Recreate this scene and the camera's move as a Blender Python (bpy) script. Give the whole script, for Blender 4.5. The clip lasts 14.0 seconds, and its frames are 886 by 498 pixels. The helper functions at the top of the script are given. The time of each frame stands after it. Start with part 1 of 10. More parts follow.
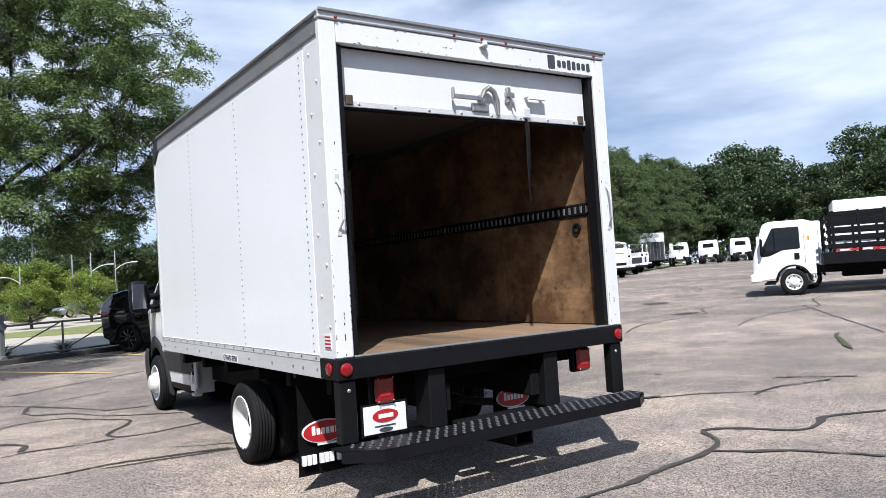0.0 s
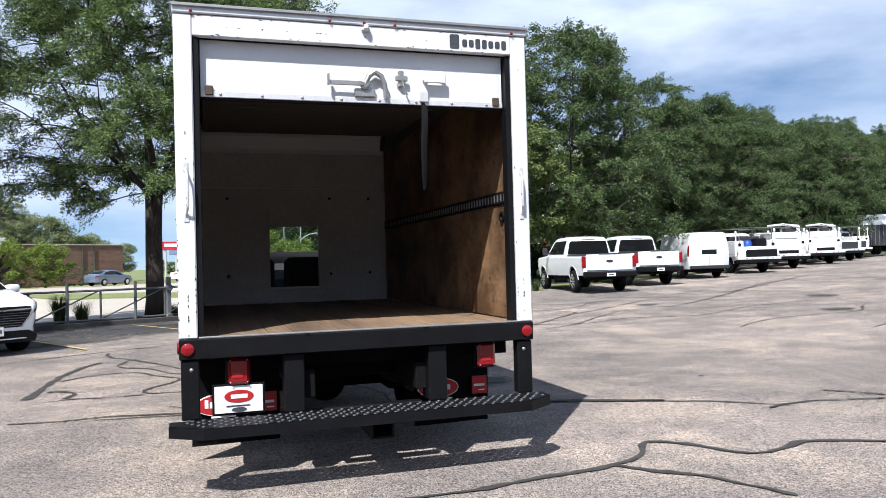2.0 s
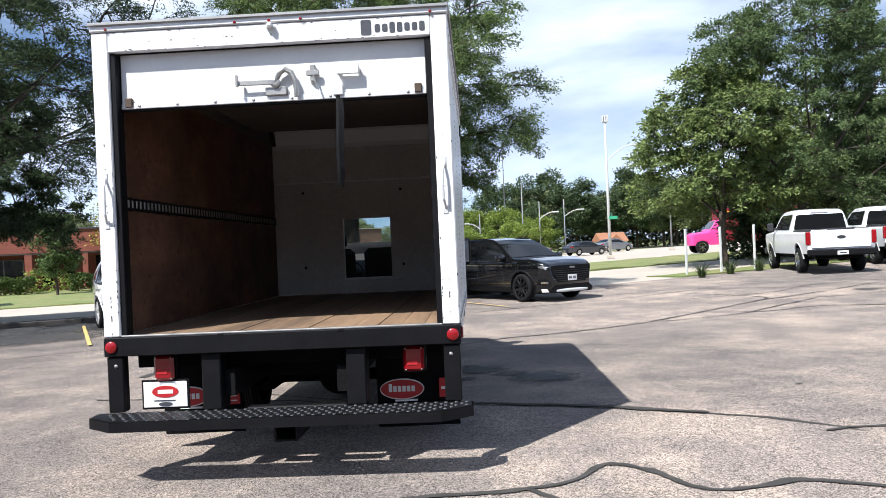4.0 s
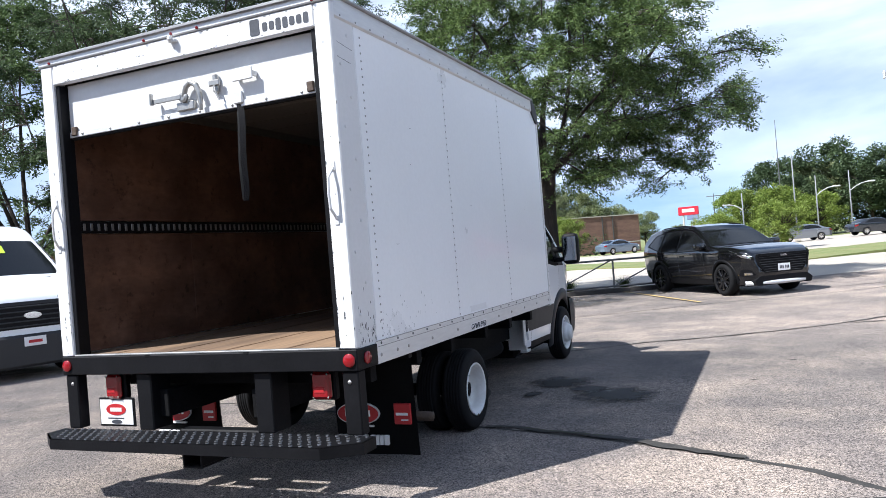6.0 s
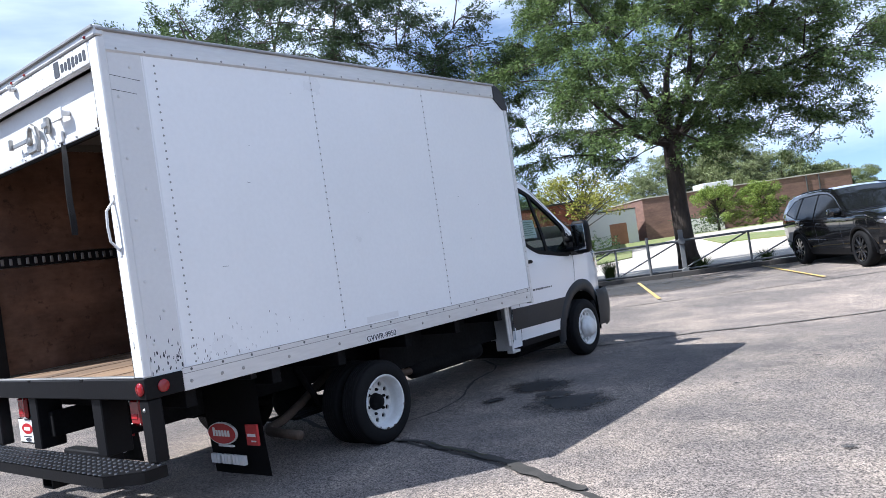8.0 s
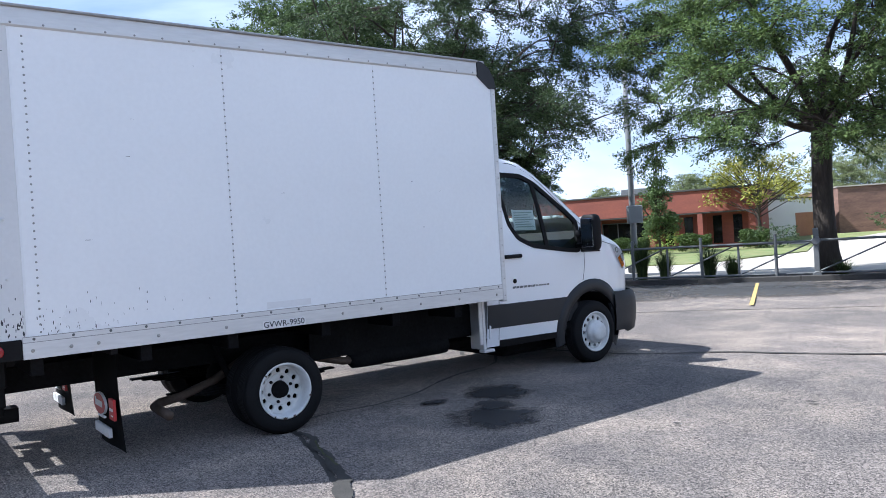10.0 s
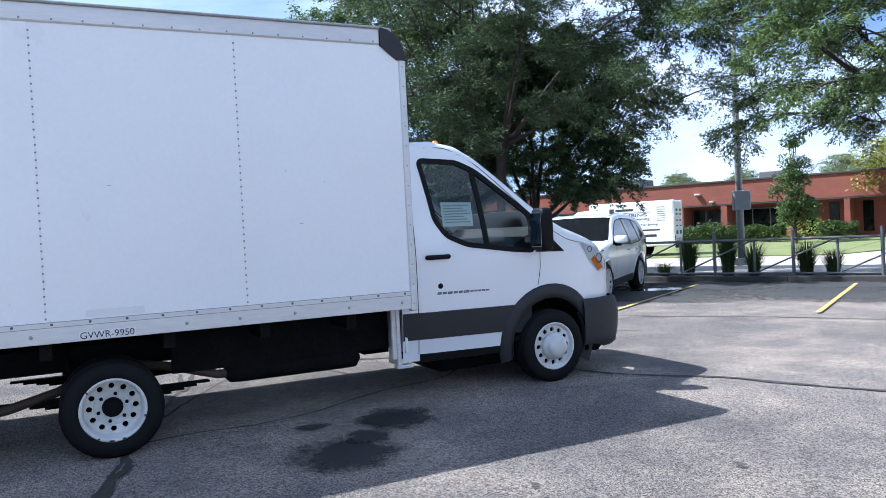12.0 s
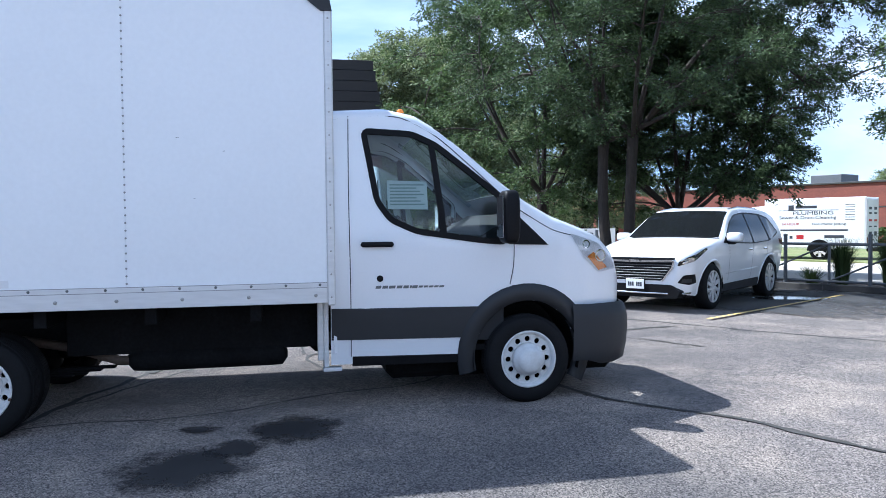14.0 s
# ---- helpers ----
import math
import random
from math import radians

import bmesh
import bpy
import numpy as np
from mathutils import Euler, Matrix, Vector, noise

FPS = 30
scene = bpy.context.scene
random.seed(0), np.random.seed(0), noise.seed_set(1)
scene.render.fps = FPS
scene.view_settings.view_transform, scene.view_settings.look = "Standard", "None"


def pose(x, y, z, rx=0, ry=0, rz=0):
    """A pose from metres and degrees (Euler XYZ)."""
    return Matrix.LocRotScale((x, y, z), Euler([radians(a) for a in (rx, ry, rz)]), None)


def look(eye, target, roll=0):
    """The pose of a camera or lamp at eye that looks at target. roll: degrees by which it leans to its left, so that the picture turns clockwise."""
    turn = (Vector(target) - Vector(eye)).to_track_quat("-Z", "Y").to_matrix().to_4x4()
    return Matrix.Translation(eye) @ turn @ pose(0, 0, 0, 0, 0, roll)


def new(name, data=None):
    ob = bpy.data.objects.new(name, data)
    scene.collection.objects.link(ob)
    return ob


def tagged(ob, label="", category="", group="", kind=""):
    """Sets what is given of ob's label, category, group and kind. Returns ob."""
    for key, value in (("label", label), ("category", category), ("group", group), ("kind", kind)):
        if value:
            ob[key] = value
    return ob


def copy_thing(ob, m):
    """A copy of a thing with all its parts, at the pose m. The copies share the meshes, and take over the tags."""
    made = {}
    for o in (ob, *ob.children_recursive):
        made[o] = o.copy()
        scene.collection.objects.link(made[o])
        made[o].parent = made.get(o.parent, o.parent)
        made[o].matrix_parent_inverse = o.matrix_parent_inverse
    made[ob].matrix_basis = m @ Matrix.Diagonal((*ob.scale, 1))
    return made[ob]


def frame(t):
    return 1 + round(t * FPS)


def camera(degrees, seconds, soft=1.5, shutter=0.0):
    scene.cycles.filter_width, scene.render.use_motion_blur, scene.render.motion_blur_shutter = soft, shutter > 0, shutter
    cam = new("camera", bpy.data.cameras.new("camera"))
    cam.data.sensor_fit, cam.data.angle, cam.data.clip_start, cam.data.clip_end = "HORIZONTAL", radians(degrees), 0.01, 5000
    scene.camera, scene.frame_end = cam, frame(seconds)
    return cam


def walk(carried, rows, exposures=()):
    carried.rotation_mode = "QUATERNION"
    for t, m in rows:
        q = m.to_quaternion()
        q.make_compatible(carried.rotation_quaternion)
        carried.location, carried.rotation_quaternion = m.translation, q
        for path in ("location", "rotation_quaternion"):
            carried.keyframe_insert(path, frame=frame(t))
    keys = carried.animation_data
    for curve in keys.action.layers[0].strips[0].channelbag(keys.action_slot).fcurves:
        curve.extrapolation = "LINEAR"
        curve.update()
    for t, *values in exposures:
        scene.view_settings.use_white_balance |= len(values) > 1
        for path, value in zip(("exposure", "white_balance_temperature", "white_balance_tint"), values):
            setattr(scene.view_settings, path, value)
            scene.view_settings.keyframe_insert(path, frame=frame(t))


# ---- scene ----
cam = camera(60.9, 14.0, soft=0.85)
PATH = [
    (0, (0.328, 0.464, 1.46), (1.44, 2.124, 1.537), -3.6),
    (0.5, (0.853, 0.212, 1.456), (1.831, 1.956, 1.526), -2.7),
    (1, (1.408, -0.067, 1.456), (2.26, 1.742, 1.506), -2.0),
    (1.5, (1.977, -0.266, 1.46), (2.707, 1.596, 1.497), -1.5),
    (2, (2.505, -0.461, 1.461), (3.108, 1.445, 1.495), -1.5),
    (2.2, (2.746, -0.544, 1.463), (3.297, 1.378, 1.502), -1.6),
    (4.5, (5.536, -0.342, 1.531), (5.255, 1.638, 1.521), -3.4),
    (5, (6.098, 0.005, 1.53), (5.635, 1.95, 1.522), -4.4),
    (5.5, (6.623, 0.342, 1.54), (5.992, 2.24, 1.539), -4.5),
    (6, (7.148, 0.743, 1.538), (6.355, 2.578, 1.549), -4.6),
    (6.5, (7.69, 1.089, 1.545), (6.756, 2.858, 1.555), -5.0),
    (7, (8.179, 1.536, 1.533), (7.128, 3.237, 1.545), -6.2),
    (7.5, (8.706, 1.918, 1.521), (7.548, 3.549, 1.537), -7.5),
    (8, (9.21, 2.333, 1.486), (7.949, 3.885, 1.502), -8.3),
    (8.5, (9.593, 2.73, 1.461), (8.247, 4.21, 1.458), -7.3),
    (10.8, (10.529, 5.162, 1.487), (8.832, 6.22, 1.463), -2.4),
    (11, (10.541, 5.395, 1.491), (8.828, 6.425, 1.465), -2.3),
    (11.5, (10.56, 6.023, 1.472), (8.804, 6.981, 1.445), -2.5),
    (12, (10.555, 6.608, 1.494), (8.759, 7.486, 1.447), -2.9),
    (12.5, (10.578, 7.19, 1.504), (8.748, 7.992, 1.428), -2.8),
    (13, (10.493, 7.76, 1.46), (8.638, 8.501, 1.367), -1.9),
    (13.5, (10.341, 8.339, 1.428), (8.444, 8.964, 1.332), -1.2),
    (14, (10.197, 8.798, 1.405), (8.243, 9.211, 1.343), -0.6),
]
EXPOSURES = [(0, 0.38, 6000, 10), (2.0, 0.50, 6000, 10), (4.5, 0.66, 6100, 10), (5.5, 0.69, 5950, 10), (6.5, 0.79, 5850, 10), (7.5, 0.85, 5750, 10), (11, 0.92, 5500, 9), (14, 1.05, 5300, 8)]
walk(cam, [(t, look(eye, target, roll)) for t, eye, target, roll in PATH], EXPOSURES)

# ---- light ----
SUN = Vector((-1.53, -2.05, 3.2)).normalized()  # towards the sun
world = bpy.data.worlds.new("sky")
scene.world = world
world.use_nodes = True


def build_sky():
    nt = world.node_tree
    nt.nodes.clear()
    out = nt.nodes.new("ShaderNodeOutputWorld")
    bg = nt.nodes.new("ShaderNodeBackground")
    sky = nt.nodes.new("ShaderNodeTexSky")
    sky.sky_type, sky.sun_disc = "NISHITA", False
    sky.sun_elevation = math.asin(SUN.z)
    sky.sun_rotation = math.atan2(SUN.x, SUN.y)
    sky.air_density, sky.dust_density = 1.0, 0.6
    # the lowest band of sky stays as clear as the sky above it
    gen = nt.nodes.new("ShaderNodeTexCoord")
    up = nt.nodes.new("ShaderNodeVectorMath")
    up.operation = "ADD"
    up.inputs[1].default_value = (0, 0, 0.12)
    nt.links.new(gen.outputs["Generated"], up.inputs[0])
    nt.links.new(up.outputs[0], sky.inputs["Vector"])
    scale = nt.nodes.new("ShaderNodeVectorMath")
    scale.operation = "SCALE"
    scale.inputs["Scale"].default_value = SKY_STRENGTH
    nt.links.new(sky.outputs[0], scale.inputs[0])
    # broken cloud: stretched flat towards the horizon
    co = nt.nodes.new("ShaderNodeTexCoord")
    mp = nt.nodes.new("ShaderNodeMapping")
    mp.inputs["Scale"].default_value = (1.0, 1.0, 3.6)
    mp.inputs["Location"].default_value = (0.35, 1.7, 0.4)
    nt.links.new(co.outputs["Generated"], mp.inputs[0])
    n1 = nt.nodes.new("ShaderNodeTexNoise")
    n1.inputs["Scale"].default_value, n1.inputs["Detail"].default_value, n1.inputs["Roughness"].default_value = 1.5, 8, 0.52
    n1.inputs["Distortion"].default_value = 0.35
    nt.links.new(mp.outputs[0], n1.inputs["Vector"])
    r1 = nt.nodes.new("ShaderNodeValToRGB")
    r1.color_ramp.elements[0].position, r1.color_ramp.elements[1].position = 0.38, 0.60
    nt.links.new(n1.outputs[0], r1.inputs[0])
    n2 = nt.nodes.new("ShaderNodeTexNoise")
    n2.inputs["Scale"].default_value, n2.inputs["Detail"].default_value = 2.6, 6
    nt.links.new(mp.outputs[0], n2.inputs["Vector"])
    r2 = nt.nodes.new("ShaderNodeValToRGB")
    r2.color_ramp.elements[0].position, r2.color_ramp.elements[1].position = 0.36, 0.66
    r2.color_ramp.elements[0].color, r2.color_ramp.elements[1].color = CLOUD_DARK, CLOUD_LIGHT
    nt.links.new(n2.outputs[0], r2.inputs[0])
    mix = nt.nodes.new("ShaderNodeMix")
    mix.data_type = "RGBA"
    # cloud thinned towards the unseen zenith so that shaded ground stays darker
    sp = nt.nodes.new("ShaderNodeSeparateXYZ")
    nt.links.new(co.outputs["Generated"], sp.inputs[0])
    thin = nt.nodes.new("ShaderNodeMapRange")
    thin.inputs["From Min"].default_value, thin.inputs["From Max"].default_value = 0.45, 0.95
    thin.inputs["To Min"].default_value, thin.inputs["To Max"].default_value = 1.0, 0.3
    nt.links.new(sp.outputs["Z"], thin.inputs[0])
    cover = nt.nodes.new("ShaderNodeMath")
    cover.operation = "MULTIPLY"
    nt.links.new(r1.outputs[0], cover.inputs[0])
    nt.links.new(thin.outputs[0], cover.inputs[1])
    nt.links.new(cover.outputs[0], mix.inputs["Factor"])
    nt.links.new(scale.outputs[0], mix.inputs["A"])
    far = nt.nodes.new("ShaderNodeMapRange")
    far.interpolation_type = "SMOOTHSTEP"
    far.inputs["From Min"].default_value, far.inputs["From Max"].default_value = 0.02, 0.20
    far.inputs["To Min"].default_value, far.inputs["To Max"].default_value = 0.8, 0.0
    nt.links.new(sp.outputs["Z"], far.inputs[0])
    pale = nt.nodes.new("ShaderNodeMix")
    pale.data_type = "RGBA"
    pale.inputs["B"].default_value = CLOUD_FAR
    nt.links.new(far.outputs[0], pale.inputs["Factor"])
    nt.links.new(r2.outputs[0], pale.inputs["A"])
    nt.links.new(pale.outputs["Result"], mix.inputs["B"])
    nt.links.new(mix.outputs["Result"], bg.inputs[0])
    bg.inputs[1].default_value = 1.0
    nt.links.new(bg.outputs[0], out.inputs[0])


SKY_STRENGTH = 0.10
CLOUD_DARK, CLOUD_LIGHT, CLOUD_FAR = (0.40, 0.47, 0.61, 1), (0.78, 0.84, 0.94, 1), (0.74, 0.82, 0.96, 1)
build_sky()
sun = new("sun", bpy.data.lights.new("sun", "SUN"))
sun.data.energy, sun.data.angle, sun.data.color = 5.3, radians(0.53), (1.0, 0.95, 0.87)
sun.matrix_world = look((0, 0, 0), -SUN)
scene.view_settings.exposure = 0.0

# ---- materials ----


def mat(name, base, rough=0.5, metal=0.0, var=0.12, scale=1.5, fine=40.0, bump=0.05, rand=0.0, tint=None, coat=0.0, spec=0.5, stretch=(1, 1, 1), dist=0.01):
    """A surface with variation at two scales. tint: a second colour that breaks in as stains."""
    m = bpy.data.materials.new(name)
    m.use_nodes = True
    nt = m.node_tree
    b = nt.nodes["Principled BSDF"]
    b.inputs["Roughness"].default_value, b.inputs["Metallic"].default_value = rough, metal
    b.inputs["Coat Weight"].default_value = coat
    b.inputs["Coat Roughness"].default_value = 0.05
    b.inputs["Specular IOR Level"].default_value = spec
    co = nt.nodes.new("ShaderNodeTexCoord")
    mp = nt.nodes.new("ShaderNodeMapping")
    mp.inputs["Scale"].default_value = stretch
    nt.links.new(co.outputs["Object"], mp.inputs[0])
    n1 = nt.nodes.new("ShaderNodeTexNoise")
    n1.inputs["Scale"].default_value, n1.inputs["Detail"].default_value, n1.inputs["Roughness"].default_value = scale, 6, 0.6
    nt.links.new(mp.outputs[0], n1.inputs["Vector"])
    n2 = nt.nodes.new("ShaderNodeTexNoise")
    n2.inputs["Scale"].default_value, n2.inputs["Detail"].default_value = fine, 3
    nt.links.new(mp.outputs[0], n2.inputs["Vector"])
    ramp = nt.nodes.new("ShaderNodeValToRGB")
    lo = tint or tuple(c * (1 - var) for c in base)
    ramp.color_ramp.elements[0].position, ramp.color_ramp.elements[1].position = 0.3, 0.68
    ramp.color_ramp.elements[0].color, ramp.color_ramp.elements[1].color = (*lo, 1), (*base, 1)
    nt.links.new(n1.outputs[0], ramp.inputs[0])
    mul = nt.nodes.new("ShaderNodeMix")
    mul.data_type, mul.blend_type = "RGBA", "MULTIPLY"
    mul.inputs["Factor"].default_value = 1.0
    r2 = nt.nodes.new("ShaderNodeMapRange")
    r2.inputs["To Min"].default_value, r2.inputs["To Max"].default_value = 1 - var, 1 + var
    nt.links.new(n2.outputs[0], r2.inputs[0])
    nt.links.new(ramp.outputs[0], mul.inputs["A"])
    nt.links.new(r2.outputs[0], mul.inputs["B"])
    last = mul.outputs["Result"]
    if rand:
        info = nt.nodes.new("ShaderNodeObjectInfo")
        r3 = nt.nodes.new("ShaderNodeMapRange")
        r3.inputs["To Min"].default_value, r3.inputs["To Max"].default_value = 1 - rand, 1 + rand
        nt.links.new(info.outputs["Random"], r3.inputs[0])
        m2 = nt.nodes.new("ShaderNodeMix")
        m2.data_type, m2.blend_type = "RGBA", "MULTIPLY"
        m2.inputs["Factor"].default_value = 1.0
        nt.links.new(last, m2.inputs["A"])
        nt.links.new(r3.outputs[0], m2.inputs["B"])
        last = m2.outputs["Result"]
    nt.links.new(last, b.inputs["Base Color"])
    r4 = nt.nodes.new("ShaderNodeMapRange")
    r4.inputs["To Min"].default_value, r4.inputs["To Max"].default_value = max(0.02, rough - 0.08), min(1, rough + 0.08)
    nt.links.new(n1.outputs[0], r4.inputs[0])
    nt.links.new(r4.outputs[0], b.inputs["Roughness"])
    if bump:
        bp = nt.nodes.new("ShaderNodeBump")
        bp.inputs["Strength"].default_value, bp.inputs["Distance"].default_value = bump, dist
        nt.links.new(n2.outputs[0], bp.inputs["Height"])
        nt.links.new(bp.outputs[0], b.inputs["Normal"])
    return m


def glass_mat(name, tint=(0.75, 0.82, 0.8), gloss=0.1, clear=0.8):
    """Thin window glass: a tinted see-through sheet with a mirror-like surface."""
    m = bpy.data.materials.new(name)
    m.use_nodes = True
    nt = m.node_tree
    nt.nodes.clear()
    out = nt.nodes.new("ShaderNodeOutputMaterial")
    tr = nt.nodes.new("ShaderNodeBsdfTransparent")
    tr.inputs[0].default_value = (*[c * clear for c in tint], 1)
    gl = nt.nodes.new("ShaderNodeBsdfGlossy")
    gl.inputs["Roughness"].default_value = 0.02
    lw = nt.nodes.new("ShaderNodeLayerWeight")
    lw.inputs[0].default_value = 0.5
    pw = nt.nodes.new("ShaderNodeMath")
    pw.operation = "POWER"
    pw.inputs[1].default_value = 4.0
    nt.links.new(lw.outputs["Facing"], pw.inputs[0])
    ad = nt.nodes.new("ShaderNodeMath")
    ad.operation = "MULTIPLY_ADD"
    ad.use_clamp = True
    ad.inputs[1].default_value, ad.inputs[2].default_value = 0.85, 0.05 + gloss
    nt.links.new(pw.outputs[0], ad.inputs[0])
    mx = nt.nodes.new("ShaderNodeMixShader")
    nt.links.new(ad.outputs[0], mx.inputs[0])
    nt.links.new(tr.outputs[0], mx.inputs[1])
    nt.links.new(gl.outputs[0], mx.inputs[2])
    nt.links.new(mx.outputs[0], out.inputs[0])
    return m


def leaf_mat(name, base, dark):
    m = bpy.data.materials.new(name)
    m.use_nodes = True
    nt = m.node_tree
    b = nt.nodes["Principled BSDF"]
    out = nt.nodes["Material Output"]
    b.inputs["Roughness"].default_value = 0.6
    b.inputs["Specular IOR Level"].default_value = 0.2
    geo = nt.nodes.new("ShaderNodeNewGeometry")
    ramp = nt.nodes.new("ShaderNodeValToRGB")
    ramp.color_ramp.elements[0].color, ramp.color_ramp.elements[1].color = (*dark, 1), (*base, 1)
    nt.links.new(geo.outputs["Random Per Island"], ramp.inputs[0])
    nt.links.new(ramp.outputs[0], b.inputs["Base Color"])
    tl = nt.nodes.new("ShaderNodeBsdfTranslucent")
    sat = nt.nodes.new("ShaderNodeHueSaturation")
    sat.inputs["Saturation"].default_value, sat.inputs["Value"].default_value = 1.1, 1.3
    nt.links.new(ramp.outputs[0], sat.inputs["Color"])
    nt.links.new(sat.outputs[0], tl.inputs[0])
    mx = nt.nodes.new("ShaderNodeMixShader")
    mx.inputs[0].default_value = 0.20
    nt.links.new(b.outputs[0], mx.inputs[1])
    nt.links.new(tl.outputs[0], mx.inputs[2])
    nt.links.new(mx.outputs[0], out.inputs[0])
    return m


def asphalt_mat():
    """Sun-bleached asphalt: fine light stones, worn pinkish patches, darker drip marks."""
    m = bpy.data.materials.new("asphalt")
    m.use_nodes = True
    nt = m.node_tree
    b = nt.nodes["Principled BSDF"]
    b.inputs["Roughness"].default_value = 0.85
    b.inputs["Specular IOR Level"].default_value = 0.3
    b.inputs["Diffuse Roughness"].default_value = 1.0
    co = nt.nodes.new("ShaderNodeTexCoord")

    def noise_node(s, d, rough=0.6):
        n = nt.nodes.new("ShaderNodeTexNoise")
        n.inputs["Scale"].default_value, n.inputs["Detail"].default_value, n.inputs["Roughness"].default_value = s, d, rough
        nt.links.new(co.outputs["Object"], n.inputs["Vector"])
        return n

    def ramp_node(src, p0, c0, p1, c1):
        r = nt.nodes.new("ShaderNodeValToRGB")
        r.color_ramp.elements[0].position, r.color_ramp.elements[1].position = p0, p1
        r.color_ramp.elements[0].color, r.color_ramp.elements[1].color = (*c0, 1), (*c1, 1)
        nt.links.new(src, r.inputs[0])
        return r

    def mixed(a, bb, kind, f=1.0, fac=None):
        x = nt.nodes.new("ShaderNodeMix")
        x.data_type, x.blend_type = "RGBA", kind
        x.inputs["Factor"].default_value = f
        if fac:
            nt.links.new(fac, x.inputs["Factor"])
        nt.links.new(a, x.inputs["A"])
        nt.links.new(bb, x.inputs["B"])
        return x.outputs["Result"]

    big = ramp_node(noise_node(0.16, 7, 0.62).outputs[0], 0.35, ASPHALT_A, 0.66, ASPHALT_B)
    mid = ramp_node(noise_node(1.1, 5).outputs[0], 0.3, (0.78, 0.78, 0.80), 0.62, (1.06, 1.05, 1.03))
    vor = nt.nodes.new("ShaderNodeTexVoronoi")
    vor.inputs["Scale"].default_value = 125
    nt.links.new(co.outputs["Object"], vor.inputs["Vector"])
    sep = nt.nodes.new("ShaderNodeSeparateColor")
    nt.links.new(vor.outputs["Color"], sep.inputs[0])
    stones = ramp_node(sep.outputs[0], 0.0, (0.16, 0.16, 0.17), 1.0, (1.86, 1.83, 1.78))
    fine = ramp_node(noise_node(90, 4, 0.7).outputs[0], 0.3, (0.7, 0.7, 0.7), 0.7, (1.25, 1.25, 1.25))
    c = mixed(big.outputs[0], mid.outputs[0], "MULTIPLY")
    c = mixed(c, stones.outputs[0], "MULTIPLY")
    vor2 = nt.nodes.new("ShaderNodeTexVoronoi")
    vor2.inputs["Scale"].default_value = 42
    nt.links.new(co.outputs["Object"], vor2.inputs["Vector"])
    sep2 = nt.nodes.new("ShaderNodeSeparateColor")
    nt.links.new(vor2.outputs["Color"], sep2.inputs[0])
    chips = ramp_node(sep2.outputs[1], 0.0, (0.86, 0.86, 0.87), 1.0, (1.12, 1.11, 1.10))
    c = mixed(c, chips.outputs[0], "MULTIPLY")
    worn = ramp_node(noise_node(0.55, 6, 0.7).outputs[0], 0.46, (0.86, 0.86, 0.87), 0.60, (1.13, 1.10, 1.06))
    c = mixed(c, worn.outputs[0], "MULTIPLY")
    c = mixed(c, fine.outputs[0], "MULTIPLY")
    nt.links.new(c, b.inputs["Base Color"])
    bp = nt.nodes.new("ShaderNodeBump")
    bp.inputs["Strength"].default_value, bp.inputs["Distance"].default_value = 0.5, 0.006
    nt.links.new(vor.outputs["Distance"], bp.inputs["Height"])
    nt.links.new(bp.outputs[0], b.inputs["Normal"])
    return m


ASPHALT_A, ASPHALT_B = (0.155, 0.141, 0.132), (0.298, 0.258, 0.23)
M_ASPHALT = asphalt_mat()
M_TAR = mat("tar", (0.058, 0.053, 0.047), 0.85, var=0.5, scale=6, fine=90, bump=0.2)


def stain_mat(name, base, rough, amount):
    """A stain, or shade painted like one, that soaks away at its rim; the asphalt shows through."""
    m = bpy.data.materials.new(name)
    m.use_nodes = True
    nt = m.node_tree
    b = nt.nodes["Principled BSDF"]
    b.inputs["Base Color"].default_value, b.inputs["Roughness"].default_value = (*base, 1), rough
    co = nt.nodes.new("ShaderNodeTexCoord")
    sub = nt.nodes.new("ShaderNodeVectorMath")
    sub.operation = "SUBTRACT"
    sub.inputs[1].default_value = (0.5, 0.5, 0.0)
    nt.links.new(co.outputs["Generated"], sub.inputs[0])
    flat = nt.nodes.new("ShaderNodeVectorMath")
    flat.operation = "MULTIPLY"
    flat.inputs[1].default_value = (2, 2, 0)
    nt.links.new(sub.outputs[0], flat.inputs[0])
    ln = nt.nodes.new("ShaderNodeVectorMath")
    ln.operation = "LENGTH"
    nt.links.new(flat.outputs[0], ln.inputs[0])
    n = nt.nodes.new("ShaderNodeTexNoise")
    n.inputs["Scale"].default_value, n.inputs["Detail"].default_value, n.inputs["Roughness"].default_value = 5.0, 9, 0.72
    nt.links.new(co.outputs["Object"], n.inputs["Vector"])
    ma = nt.nodes.new("ShaderNodeMath")
    ma.operation = "MULTIPLY_ADD"
    ma.inputs[1].default_value, ma.inputs[2].default_value = 1.9, 0.0
    nt.links.new(n.outputs[0], ma.inputs[0])
    df = nt.nodes.new("ShaderNodeMath")
    df.operation = "SUBTRACT"
    nt.links.new(ma.outputs[0], df.inputs[0])
    nt.links.new(ln.outputs["Value"], df.inputs[1])
    mr = nt.nodes.new("ShaderNodeMapRange")
    mr.inputs["From Min"].default_value, mr.inputs["From Max"].default_value = -0.02, 0.45
    mr.inputs["To Max"].default_value = amount
    nt.links.new(df.outputs[0], mr.inputs[0])
    nt.links.new(mr.outputs[0], b.inputs["Alpha"])
    return m


